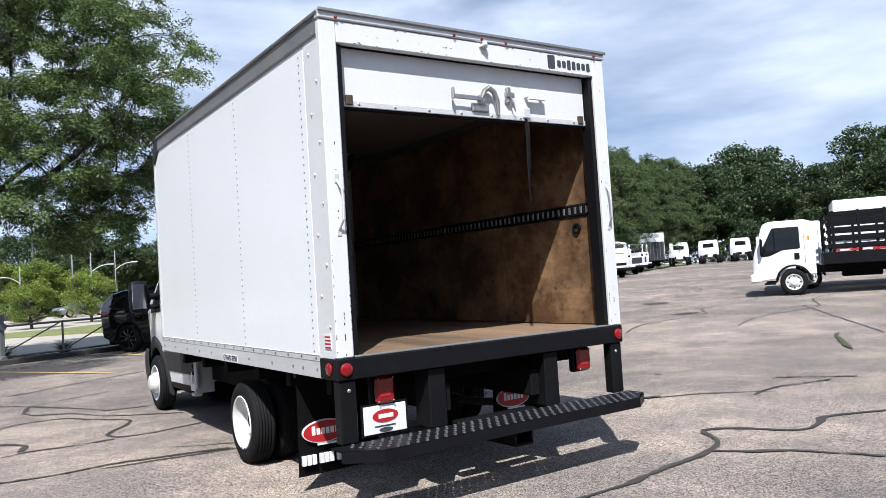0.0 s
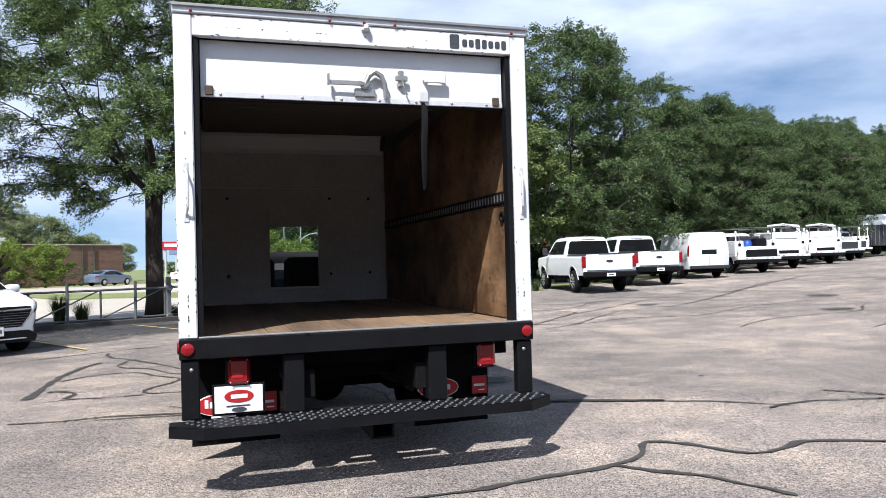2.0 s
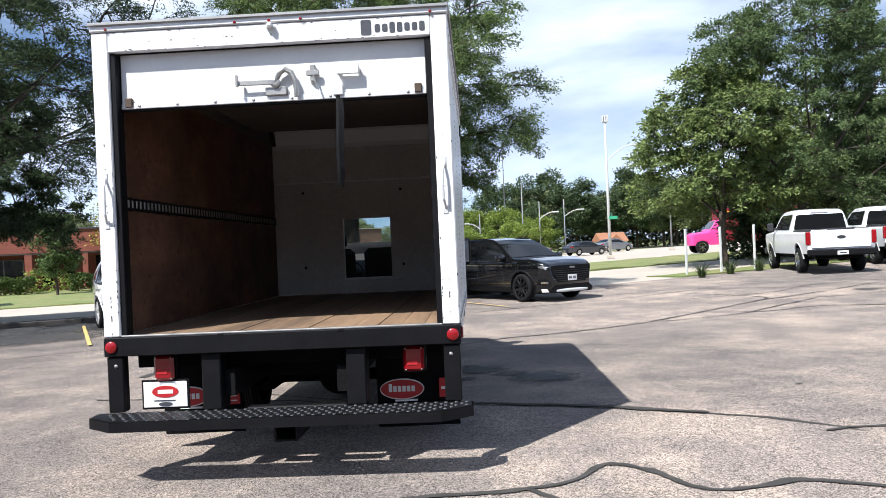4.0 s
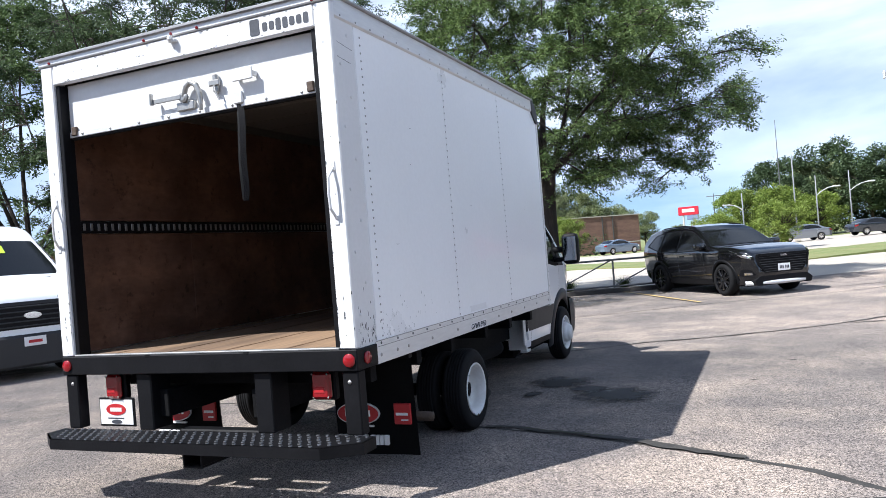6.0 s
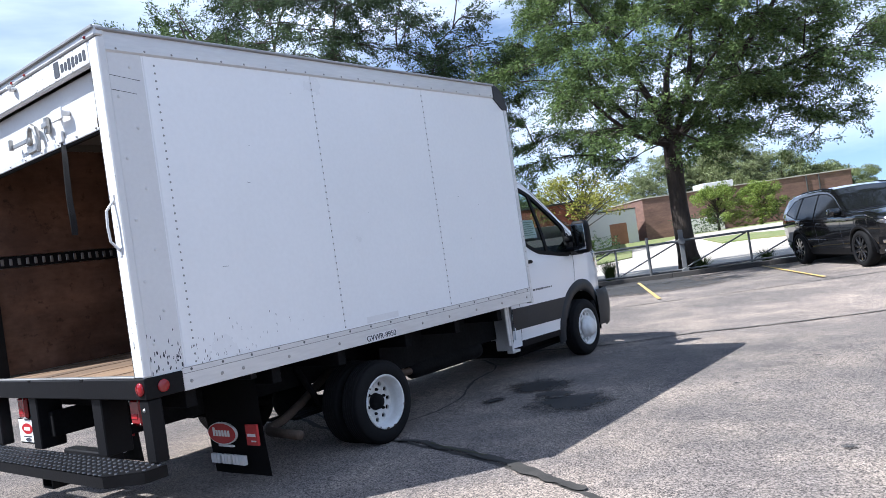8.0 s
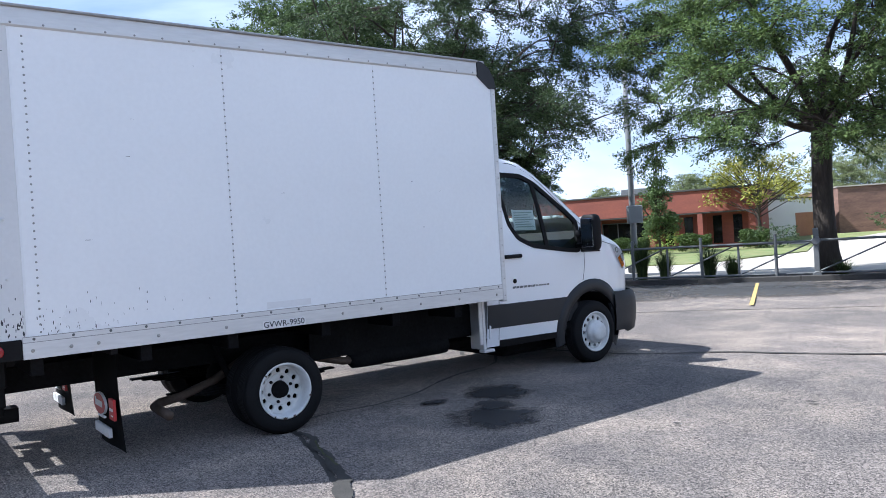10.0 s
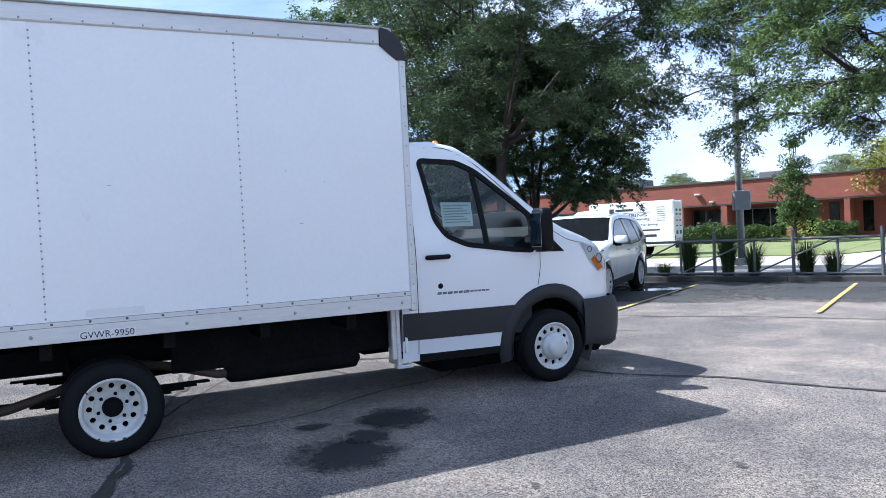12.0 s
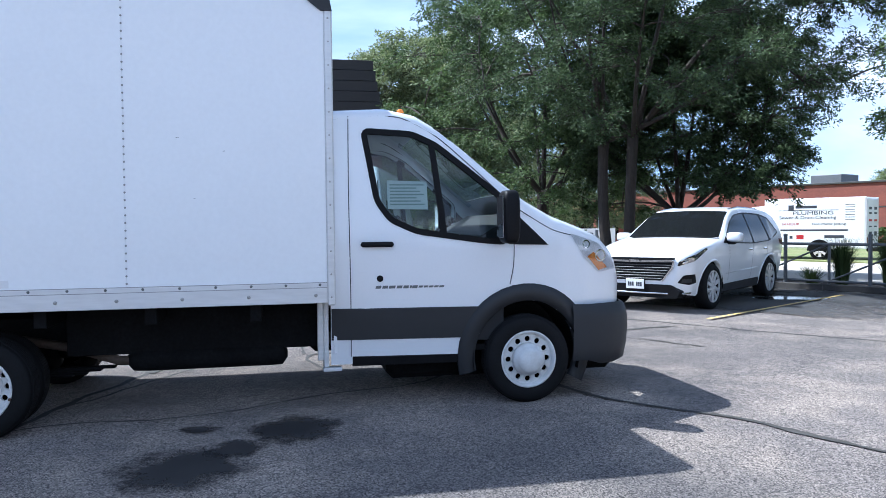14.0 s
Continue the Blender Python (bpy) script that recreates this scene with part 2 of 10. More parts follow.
M_OIL = stain_mat("oil_stain", (0.025, 0.025, 0.027), 0.6, 0.78)
# serves both the shade painted along the kerb and real dark spots
M_SHADE_STAIN = stain_mat("shade_stain", (0.05, 0.05, 0.052), 0.75, 0.72)
M_MOSS = mat("mossy_tar", (0.085, 0.09, 0.03), 0.9, var=0.4, scale=14, fine=90, bump=0.4, tint=(0.03, 0.032, 0.025))
M_WET = mat("wet_asphalt", (0.03, 0.03, 0.032), 0.06, var=0.3, scale=4, fine=30, bump=0.0, spec=0.6)
M_SILVER = mat("silver_wheel_paint", (0.62, 0.62, 0.63), 0.32, 0.35, var=0.06, bump=0.0, coat=0.3)
M_YELLOW = mat("road_paint", (0.70, 0.48, 0.15), 0.7, var=0.3, scale=8, fine=60, bump=0.3, tint=(0.45, 0.33, 0.13))
M_CONCRETE = mat("concrete", (0.47, 0.42, 0.355), 0.85, var=0.14, scale=0.4, fine=25, bump=0.15)
M_KERB = mat("timber_kerb", (0.060, 0.055, 0.052), 0.85, var=0.3, scale=3, fine=40, bump=0.3)
M_GRASS = mat("lawn", (0.135, 0.185, 0.055), 0.9, var=0.4, scale=0.6, fine=14, bump=0.6, tint=(0.23, 0.22, 0.09), dist=0.04)
M_SOIL = mat("mulch", (0.07, 0.05, 0.038), 0.95, var=0.4, scale=3, fine=30, bump=0.6, dist=0.03)
M_WHITE = mat("white_panel", (0.89, 0.90, 0.91), 0.3, var=0.035, scale=0.9, fine=30, bump=0.015, coat=0.15)
M_WHITE_WORN = mat("worn_white_paint", (0.72, 0.72, 0.72), 0.42, var=0.05, scale=3, fine=35, bump=0.05)
M_VANPAINT = mat("white_car_paint", (0.87, 0.88, 0.90), 0.25, var=0.02, scale=1, fine=60, bump=0.0, coat=0.6)
M_ALU = mat("aluminium", (0.72, 0.72, 0.72), 0.42, 0.3, var=0.12, scale=4, fine=50, bump=0.03, stretch=(1, 0.15, 1))
M_ALU_GREY = mat("weathered_aluminium", (0.34, 0.34, 0.34), 0.5, 0.6, var=0.15, scale=3, fine=40, bump=0.04)
M_STEEL = mat("bare_steel", (0.45, 0.44, 0.42), 0.4, 0.8, var=0.2, scale=8, fine=70, bump=0.05)
M_RUST = mat("rusty_pipe", (0.11, 0.078, 0.058), 0.75, 0.3, var=0.35, scale=7, fine=60, bump=0.2)
M_BLACK = mat("black_paint", (0.009, 0.009, 0.0105), 0.5, spec=0.14, var=0.3, scale=5, fine=60, bump=0.08)
M_PLASTIC = mat("grey_plastic", (0.033, 0.034, 0.037), 0.55, spec=0.35, var=0.1, scale=4, fine=150, bump=0.08)
M_RUBBER = mat("rubber", (0.012, 0.012, 0.013), 0.8, spec=0.18, var=0.25, scale=6, fine=70, bump=0.1)
M_CHASSIS = mat("underbody", (0.010, 0.010, 0.011), 0.8, spec=0.12, var=0.5, scale=5, fine=40, bump=0.2)


def plywood_mat(name, base, tint, stain):
    """Varnished plywood: long grain, broad dark handling stains and small black scuffs."""
    m = mat(name, base, 0.55, var=0.3, scale=3.0, fine=30, bump=0.1, tint=tint, stretch=(1, 0.35, 1))
    nt = m.node_tree
    b = nt.nodes["Principled BSDF"]
    last = b.inputs["Base Color"].links[0].from_socket
    co = nt.nodes.new("ShaderNodeTexCoord")
    for sc, det, lo, hi, shade in ((1.7, 6, 0.40, 0.62, stain), (11.0, 5, 0.30, 0.42, (0.32, 0.28, 0.26))):
        n = nt.nodes.new("ShaderNodeTexNoise")
        n.inputs["Scale"].default_value, n.inputs["Detail"].default_value, n.inputs["Roughness"].default_value = sc, det, 0.68
        nt.links.new(co.outputs["Object"], n.inputs["Vector"])
        r = nt.nodes.new("ShaderNodeValToRGB")
        r.color_ramp.elements[0].position, r.color_ramp.elements[1].position = lo, hi
        r.color_ramp.elements[0].color, r.color_ramp.elements[1].color = (*shade, 1), (1, 1, 1, 1)
        nt.links.new(n.outputs[0], r.inputs[0])
        x = nt.nodes.new("ShaderNodeMix")
        x.data_type, x.blend_type = "RGBA", "MULTIPLY"
        x.inputs["Factor"].default_value = 1.0
        nt.links.new(last, x.inputs["A"])
        nt.links.new(r.outputs[0], x.inputs["B"])
        last = x.outputs["Result"]
    nt.links.new(last, b.inputs["Base Color"])
    return m


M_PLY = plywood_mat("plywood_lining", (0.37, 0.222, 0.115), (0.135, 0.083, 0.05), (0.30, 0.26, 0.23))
# the left wall's shade is put into this darker, redder plywood colour
M_PLY_SHADED = plywood_mat("shaded_red_plywood", (0.235, 0.125, 0.078), (0.12, 0.068, 0.047), (0.55, 0.50, 0.47))
M_STRAP = mat("black_webbing", (0.035, 0.034, 0.036), 0.8, var=0.3, scale=12, fine=120, bump=0.2)
M_FLOORWOOD = mat("worn_floor_planks", (0.29, 0.19, 0.115), 0.7, var=0.4, scale=2.6, fine=26, bump=0.2, tint=(0.10, 0.066, 0.045), stretch=(1.0, 0.12, 1), rand=0.12)
M_BULK = mat("grubby_white_lining", (0.74, 0.72, 0.68), 0.6, var=0.2, scale=1.6, fine=30, bump=0.04)
M_DARKROOF = mat("dark_overhead", (0.15, 0.14, 0.13), 0.7, var=0.2, scale=2)
M_RED_LENS = mat("red_lens", (0.27, 0.006, 0.01), 0.18, var=0.1, fine=120, bump=0.1, coat=0.5)
M_ORANGE = mat("amber_lens", (0.80, 0.22, 0.01), 0.2, var=0.1, fine=120, bump=0.1, coat=0.5)
M_RED = mat("red_print", (0.45, 0.02, 0.025), 0.4, var=0.08)
M_PRINT = mat("white_print", (0.80, 0.80, 0.80), 0.5, var=0.05)
M_INK = mat("dark_print", (0.05, 0.055, 0.07), 0.6, var=0.3, scale=20)
M_GLASS = glass_mat("window_glass", (0.62, 0.70, 0.69), gloss=0.0, clear=0.97)
M_LENS = glass_mat("headlamp_glass", (0.9, 0.92, 0.95), 0.08, 0.95)
M_LAMPBOWL = mat("lamp_reflector", (0.78, 0.78, 0.79), 0.3, 0.25, var=0.12, scale=9, fine=60, bump=0.05)
M_CHROME = mat("chrome", (0.75, 0.75, 0.76), 0.12, 1.0, var=0.05, bump=0.0)
M_RIMWHITE = mat("painted_white_rim", (0.78, 0.78, 0.77), 0.42, var=0.06, scale=8, fine=60, bump=0.03, tint=(0.62, 0.61, 0.58))
M_BLACKCAR = mat("black_car_paint", (0.005, 0.005, 0.006), 0.05, var=0.1, bump=0.0, coat=1.0, spec=0.6)
M_GREYCAR = mat("grey_car_paint", (0.20, 0.22, 0.25), 0.25, 0.4, var=0.05, bump=0.0, coat=0.8)
M_BLUECAR = mat("blue_car_paint", (0.16, 0.21, 0.28), 0.25, 0.4, var=0.05, bump=0.0, coat=0.8)
M_SEAT = mat("dark_seat_cloth", (0.03, 0.03, 0.032), 0.9, var=0.2, fine=120, bump=0.2)
M_PAPER = mat("window_paper", (0.75, 0.78, 0.76), 0.7, var=0.05)
M_PAPERPRINT = mat("paper_print", (0.35, 0.42, 0.38), 0.7, var=0.1)
M_BARK = mat("bark", (0.065, 0.050, 0.040), 0.9, var=0.4, scale=6, fine=30, bump=0.7, stretch=(1, 1, 0.2), dist=0.03)
M_LEAF = leaf_mat("locust_leaves", (0.185, 0.255, 0.085), (0.055, 0.09, 0.036))
M_LEAF_MID = leaf_mat("street_tree_leaves", (0.135, 0.19, 0.075), (0.05, 0.08, 0.032))
M_LEAF_GREY = leaf_mat("grey_green_leaves", (0.31, 0.345, 0.17), (0.13, 0.165, 0.08))
M_LEAF_DARK = leaf_mat("dark_leaves", (0.098, 0.14, 0.062), (0.036, 0.056, 0.027))
M_LEAF_WOOD = leaf_mat("wood_leaves", (0.105, 0.145, 0.07), (0.045, 0.07, 0.036))
M_LEAF_LIGHT = leaf_mat("light_leaves", (0.30, 0.37, 0.09), (0.11, 0.165, 0.04))
M_LEAF_YELLOW = leaf_mat("yellowing_leaves", (0.36, 0.34, 0.08), (0.14, 0.16, 0.03))
M_LEAF_MAPLE = leaf_mat("maple_leaves", (0.23, 0.29, 0.10), (0.075, 0.11, 0.04))
M_REED = leaf_mat("ornamental_grass", (0.085, 0.115, 0.04), (0.028, 0.046, 0.018))
M_GALV = mat("galvanised_steel", (0.17, 0.175, 0.18), 0.6, 0.3, var=0.2, scale=8, fine=60, bump=0.05)
M_POLE_GREY = mat("grey_pole_paint", (0.26, 0.27, 0.28), 0.55, var=0.12, scale=2)
M_POLE = mat("pole_paint", (0.55, 0.56, 0.55), 0.5, var=0.1, scale=2)
M_DARKWIN = mat("dark_window", (0.010, 0.011, 0.012), 0.06, spec=0.38, var=0.2, scale=0.8, fine=3, bump=0.0)

# ---- helpers for shapes ----


def part(name, bm, material, parent=None, label="", smooth=False):
    me = bpy.data.meshes.new(name)
    bm.normal_update()
    bm.to_mesh(me)
    bm.free()
    me.materials.append(material)
    if smooth:
        for p in me.polygons:
            p.use_smooth = True
    ob = new(name, me)
    if parent:
        ob.parent = parent
    if label:
        ob["label"] = label
    return ob


def mesh_part(name, verts, faces, material, parent=None, label="", smooth=False):
    me = bpy.data.meshes.new(name)
    me.from_pydata([tuple(v) for v in verts], [], faces)
    me.materials.append(material)
    if smooth:
        for p in me.polygons:
            p.use_smooth = True
    ob = new(name, me)
    if parent:
        ob.parent = parent
    if label:
        ob["label"] = label
    return ob


def thing(name, m, label, category, group="", kind=""):
    ob = new(name)
    ob.matrix_basis = m
    ob.empty_display_size = 0.2
    return tagged(ob, label, category, group, kind)


def rbox(bm, x0, x1, y0, y1, z0, z1, r=0.0, m=None):
    """A box with chamfered edges, added to bm."""
    lo, hi = (x0, y0, z0), (x1, y1, z1)
    r = min(r, 0.49 * min(hi[i] - lo[i] for i in range(3)))
    if r <= 0:
        vs = [bm.verts.new((x, y, z)) for z in (z0, z1) for y in (y0, y1) for x in (x0, x1)]
        quads = [(0, 2, 3, 1), (4, 5, 7, 6), (0, 1, 5, 4), (2, 6, 7, 3), (0, 4, 6, 2), (1, 3, 7, 5)]
    else:
        vs, ids = [], {}
        for sx in (0, 1):
            for sy in (0, 1):
                for sz in (0, 1):
                    for ax in range(3):
                        s = (sx, sy, sz)
                        p = [lo[i] if s[i] == 0 else hi[i] for i in range(3)]
                        for i in range(3):
                            if i != ax:
                                p[i] += r if s[i] == 0 else -r
                        ids[(s, ax)] = len(vs)
                        vs.append(bm.verts.new(p))
        quads = []
        for ax in range(3):
            a, b = [i for i in range(3) if i != ax]
            for side in (0, 1):
                loop = []
                for ua, ub in ((0, 0), (1, 0), (1, 1), (0, 1)):
                    s = [0, 0, 0]
                    s[ax], s[a], s[b] = side, ua, ub
                    loop.append(ids[(tuple(s), ax)])
                quads.append(tuple(loop))
            for ua in (0, 1):
                for ub in (0, 1):
                    s0, s1 = [0, 0, 0], [0, 0, 0]
                    s0[a], s0[b], s0[ax] = ua, ub, 0
                    s1[a], s1[b], s1[ax] = ua, ub, 1
                    quads.append((ids[(tuple(s0), a)], ids[(tuple(s1), a)], ids[(tuple(s1), b)], ids[(tuple(s0), b)]))
        for sx in (0, 1):
            for sy in (0, 1):
                for sz in (0, 1):
                    quads.append(tuple(ids[((sx, sy, sz), ax)] for ax in range(3)))
    c = sum((v.co for v in vs), Vector()) / len(vs)
    for q in quads:
        f = bm.faces.new([vs[i] for i in q])
        f.normal_update()
        if f.normal.dot(f.calc_center_median() - c) < 0:
            f.normal_flip()
    if m:
        for v in vs:
            v.co = m @ v.co
    return vs


def pebble(bm, x0, x1, y0, y1, z0, z1, p=0.42, nu=20, nv=12):
    """A soft-cornered block: a superellipsoid that fills the given box."""
    def pw(v):
        return math.copysign(abs(v) ** p, v)
    c = ((x0 + x1) / 2, (y0 + y1) / 2, (z0 + z1) / 2)
    r = ((x1 - x0) / 2, (y1 - y0) / 2, (z1 - z0) / 2)
    rings = []
    for j in range(1, nv):
        b = -math.pi / 2 + math.pi * j / nv
        rings.append([bm.verts.new((c[0] + r[0] * pw(math.cos(b)) * pw(math.cos(a)), c[1] + r[1] * pw(math.cos(b)) * pw(math.sin(a)), c[2] + r[2] * pw(math.sin(b)))) for a in (2 * math.pi * k / nu for k in range(nu))])
    for a, b in zip(rings, rings[1:]):
        for k in range(nu):
            bm.faces.new((a[k], a[(k + 1) % nu], b[(k + 1) % nu], b[k]))
    bm.faces.new(rings[0][::-1])
    bm.faces.new(rings[-1])


def box(name, dims, material, parent=None, r=0.004, label=""):
    bm = bmesh.new()
    rbox(bm, *dims, r)
    return part(name, bm, material, parent, label)


def tube(bm, pts, r, seg=10, caps=True):
    """A round bar along pts; r is one radius or one for each point."""
    pts = [Vector(p) for p in pts]
    rs = r if isinstance(r, (list, tuple)) else [r] * len(pts)
    rings, ref = [], None
    for i, p in enumerate(pts):
        d = (pts[min(i + 1, len(pts) - 1)] - pts[max(i - 1, 0)]).normalized()
        if ref is None or abs(ref.dot(d)) > 0.95:
            ref = Vector((0, 0, 1)) if abs(d.z) < 0.9 else Vector((1, 0, 0))
        u = d.cross(ref).normalized()
        w = u.cross(d).normalized()
        ref = w
        rings.append([bm.verts.new(p + rs[i] * (math.cos(2 * math.pi * k / seg) * u + math.sin(2 * math.pi * k / seg) * w)) for k in range(seg)])
    for a, b in zip(rings, rings[1:]):
        for k in range(seg):
            bm.faces.new((a[k], a[(k + 1) % seg], b[(k + 1) % seg], b[k]))
    if caps:
        bm.faces.new(rings[0][::-1])
        bm.faces.new(rings[-1])
    return rings


def lathe(bm, profile, axis="x", center=(0, 0, 0), seg=32, a0=0.0, caps=True):
    """Turns (radius, along) pairs round an axis."""
    c = Vector(center)
    rings = []
    for rad, al in profile:
        ring = []
        for k in range(seg):
            a = a0 + 2 * math.pi * k / seg
            if axis == "x":
                v = Vector((al, rad * math.cos(a), rad * math.sin(a)))
            elif axis == "y":
                v = Vector((rad * math.cos(a), al, rad * math.sin(a)))
            else:
                v = Vector((rad * math.cos(a), rad * math.sin(a), al))
            ring.append(bm.verts.new(c + v))
        rings.append(ring)
    for a, b in zip(rings, rings[1:]):
        for k in range(seg):
            bm.faces.new((a[k], a[(k + 1) % seg], b[(k + 1) % seg], b[k]))
    for ring in (rings[0], rings[-1]):
        if caps and profile[0 if ring is rings[0] else -1][0] > 1e-5:
            bm.faces.new(ring)
    bmesh.ops.recalc_face_normals(bm, faces=bm.faces[:])


def prism(bm, poly, axis, a, b):
    """A flat outline in the two other axes, pushed out from a to b along axis."""
    def at(p, t):
        return {"x": (t, p[0], p[1]), "y": (p[0], t, p[1]), "z": (p[0], p[1], t)}[axis]
    v0 = [bm.verts.new(at(p, a)) for p in poly]
    v1 = [bm.verts.new(at(p, b)) for p in poly]
    n = len(poly)
    fs = [bm.faces.new(v0), bm.faces.new(v1[::-1])]
    for i in range(n):
        fs.append(bm.faces.new((v0[i], v1[i], v1[(i + 1) % n], v0[(i + 1) % n])))
    bmesh.ops.recalc_face_normals(bm, faces=fs)


def oval(cx, cz, a, b, n=28):
    return [(cx + a * math.cos(2 * math.pi * k / n), cz + b * math.sin(2 * math.pi * k / n)) for k in range(n)]


def lerp_table(tab, y):
    if y <= tab[0][0]:
        return tab[0][1]
    for (a, va), (b, vb) in zip(tab, tab[1:]):
        if y <= b:
            return va + (vb - va) * (y - a) / max(1e-9, b - a)
    return tab[-1][1]


def inside(poly, y, z):
    c = False
    n = len(poly)
    for i in range(n):
        (y1, z1), (y2, z2) = poly[i], poly[(i + 1) % n]
        if (z1 > z) != (z2 > z) and y < (y2 - y1) * (z - z1) / (z2 - z1) + y1:
            c = not c
    return c


def letters(name, text, size, material, m, parent=None, label="", depth=0.002):
    cu = bpy.data.curves.new(name, "FONT")
    cu.body, cu.size, cu.extrude = text, size, depth
    cu.align_x, cu.align_y = "CENTER", "CENTER"
    tmp = bpy.data.objects.new(name, cu)
    scene.collection.objects.link(tmp)
    me = bpy.data.meshes.new_from_object(tmp)
    bpy.data.objects.remove(tmp)
    bpy.data.curves.remove(cu)
    me.materials.clear()
    me.materials.append(material)
    ob = new(name, me)
    ob.parent = parent
    ob.matrix_basis = m
    if label:
        ob["label"] = label
    return ob


# ---- shells of vehicles ----


class Hull:
    """A vehicle's skin: a top line and a bottom line over its length, a plan width, and sides that lean in above the belt."""

    def __init__(self, top, bottom, width, belt, lean=0.12, round_top=0.10, tuck=0.05, power=1.6):
        self.top, self.bottom, self.width, self.belt = top, bottom, width, belt
        self.lean, self.round_top, self.tuck, self.power = lean, round_top, tuck, power

    def side(self, y, z):
        w = lerp_table(self.width, y)
        b = lerp_table(self.belt, y)
        if z > b:
            w -= self.lean * ((z - b) / 0.6) ** self.power
        else:
            w -= self.tuck * (max(0, b - z) / 0.7) ** 2
        return max(w, 0.02)

    def section(self, y, rows=16, arc=5, roof=4):
        zb, zt = lerp_table(self.bottom, y), lerp_table(self.top, y)
        r = min(self.round_top, 0.45 * (zt - zb))
        pts = [(self.side(y, zb + (zt - r - zb) * i / rows), zb + (zt - r - zb) * i / rows) for i in range(rows + 1)]
        w = self.side(y, zt - r)
        r2 = min(r, 0.8 * w)
        for k in range(1, arc + 1):
            a = math.pi / 2 * k / arc
            pts.append((w - r2 + r2 * math.cos(a), zt - r + r * math.sin(a)))
        w2 = w - r2
        for k in range(1, roof + 1):
            pts.append((w2 * (1 - k / roof), zt + 0.02 * (1 - (1 - k / roof) ** 2)))
        return pts

    def shell(self, ys, holes=(), caps=(True, True), rows=16):
        bm = bmesh.new()
        cols = []
        for y in ys:
            s = self.section(y, rows)
            right = [bm.verts.new((x, y, z)) for x, z in s]
            left = [bm.verts.new((-x, y, z)) for x, z in s[:-1]]
            cols.append(right + left[::-1])
        n = len(cols[0])
        for i, (a, b) in enumerate(zip(cols, cols[1:])):
            for k in range(n - 1):
                c = (a[k].co + b[k + 1].co) / 2
                low = k < rows or k >= n - 1 - rows
                if low and any(inside(h, c.y, c.z) for h in holes):
                    continue
                bm.faces.new((a[k], b[k], b[k + 1], a[k + 1]))
        if caps[0]:
            bm.faces.new(cols[0])
        if caps[1]:
            bm.faces.new(cols[-1][::-1])
        return bm

    def patch(self, poly, off=0.004, side=1, rows=10, cols=10, thick=0.0):
        """A panel that follows the side of the shell inside an outline of (y, z)."""
        zs = [p[1] for p in poly]
        z0, z1 = min(zs), max(zs)
        bm = bmesh.new()
        grid = []
        marks = sorted(set([z0 + 1e-5 + (z1 - z0 - 2e-5) * i / rows for i in range(rows + 1)] + [min(max(z, z0 + 1e-5), z1 - 1e-5) for z in zs]))
        for z in marks:
            hits = []
            for i in range(len(poly)):
                (y1, a), (y2, b) = poly[i], poly[(i + 1) % len(poly)]
                if (a > z) != (b > z):
                    hits.append(y1 + (y2 - y1) * (z - a) / (b - a))
            if len(hits) < 2:
                continue
            ya, yb = min(hits), max(hits)
            grid.append([bm.verts.new((side * (self.side(y, z) + off), y, z)) for y in (ya + (yb - ya) * c / cols for c in range(cols + 1))])
        for a, b in zip(grid, grid[1:]):
            for k in range(cols):
                f = (a[k], a[k + 1], b[k + 1], b[k])
                bm.faces.new(f if side > 0 else f[::-1])
        if thick:
            ret = bmesh.ops.extrude_face_region(bm, geom=bm.faces[:])
            for e in ret["geom"]:
                if isinstance(e, bmesh.types.BMVert):
                    e.co.x -= side * thick
            bmesh.ops.recalc_face_normals(bm, faces=bm.faces[:])
        return bm

    def ring(self, outer, inner, off=0.006, side=1, depth=0.03):
        """A band between two outlines of equally many (y, z), standing proud of the side."""
        bm = bmesh.new()
        o = [bm.verts.new((side * (self.side(*p) + off), *p)) for p in outer]
        i = [bm.verts.new((side * (self.side(*p) + off), *p)) for p in inner]
        o2 = [bm.verts.new((side * (self.side(*p) - depth), *p)) for p in outer]
        i2 = [bm.verts.new((side * (self.side(*p) - depth), *p)) for p in inner]
        n = len(outer)
        for k in range(n):
            j = (k + 1) % n
            bm.faces.new((o[k], o[j], i[j], i[k]))
            bm.faces.new((o2[k], o[k], o[j], o2[j]))
            bm.faces.new((i[k], i[j], i2[j], i2[k]))
        bmesh.ops.recalc_face_normals(bm, faces=bm.faces[:])
        return bm

    def arch(self, yc, zc, r0, r1, side=1, a0=-20, a1=200, off=0.012, depth=0.04, n=24):
        """A wheel-arch flare from radius r0 to r1."""
        bm = bmesh.new()
        rows = []
        for k in range(n + 1):
            a = radians(a0 + (a1 - a0) * k / n)
            row = []
            for r, o in ((r0, -depth), (r0, off), (0.5 * (r0 + r1), off + 0.008), (r1, off * 0.6), (r1, -0.02)):
                y, z = yc + r * math.cos(a), zc + r * math.sin(a)
                row.append(bm.verts.new((side * (self.side(y, z) + o), y, z)))
            rows.append(row)
        for a, b in zip(rows, rows[1:]):
            for k in range(4):
                bm.faces.new((a[k], b[k], b[k + 1], a[k + 1]))
        bmesh.ops.recalc_face_normals(bm, faces=bm.faces[:])
        return bm

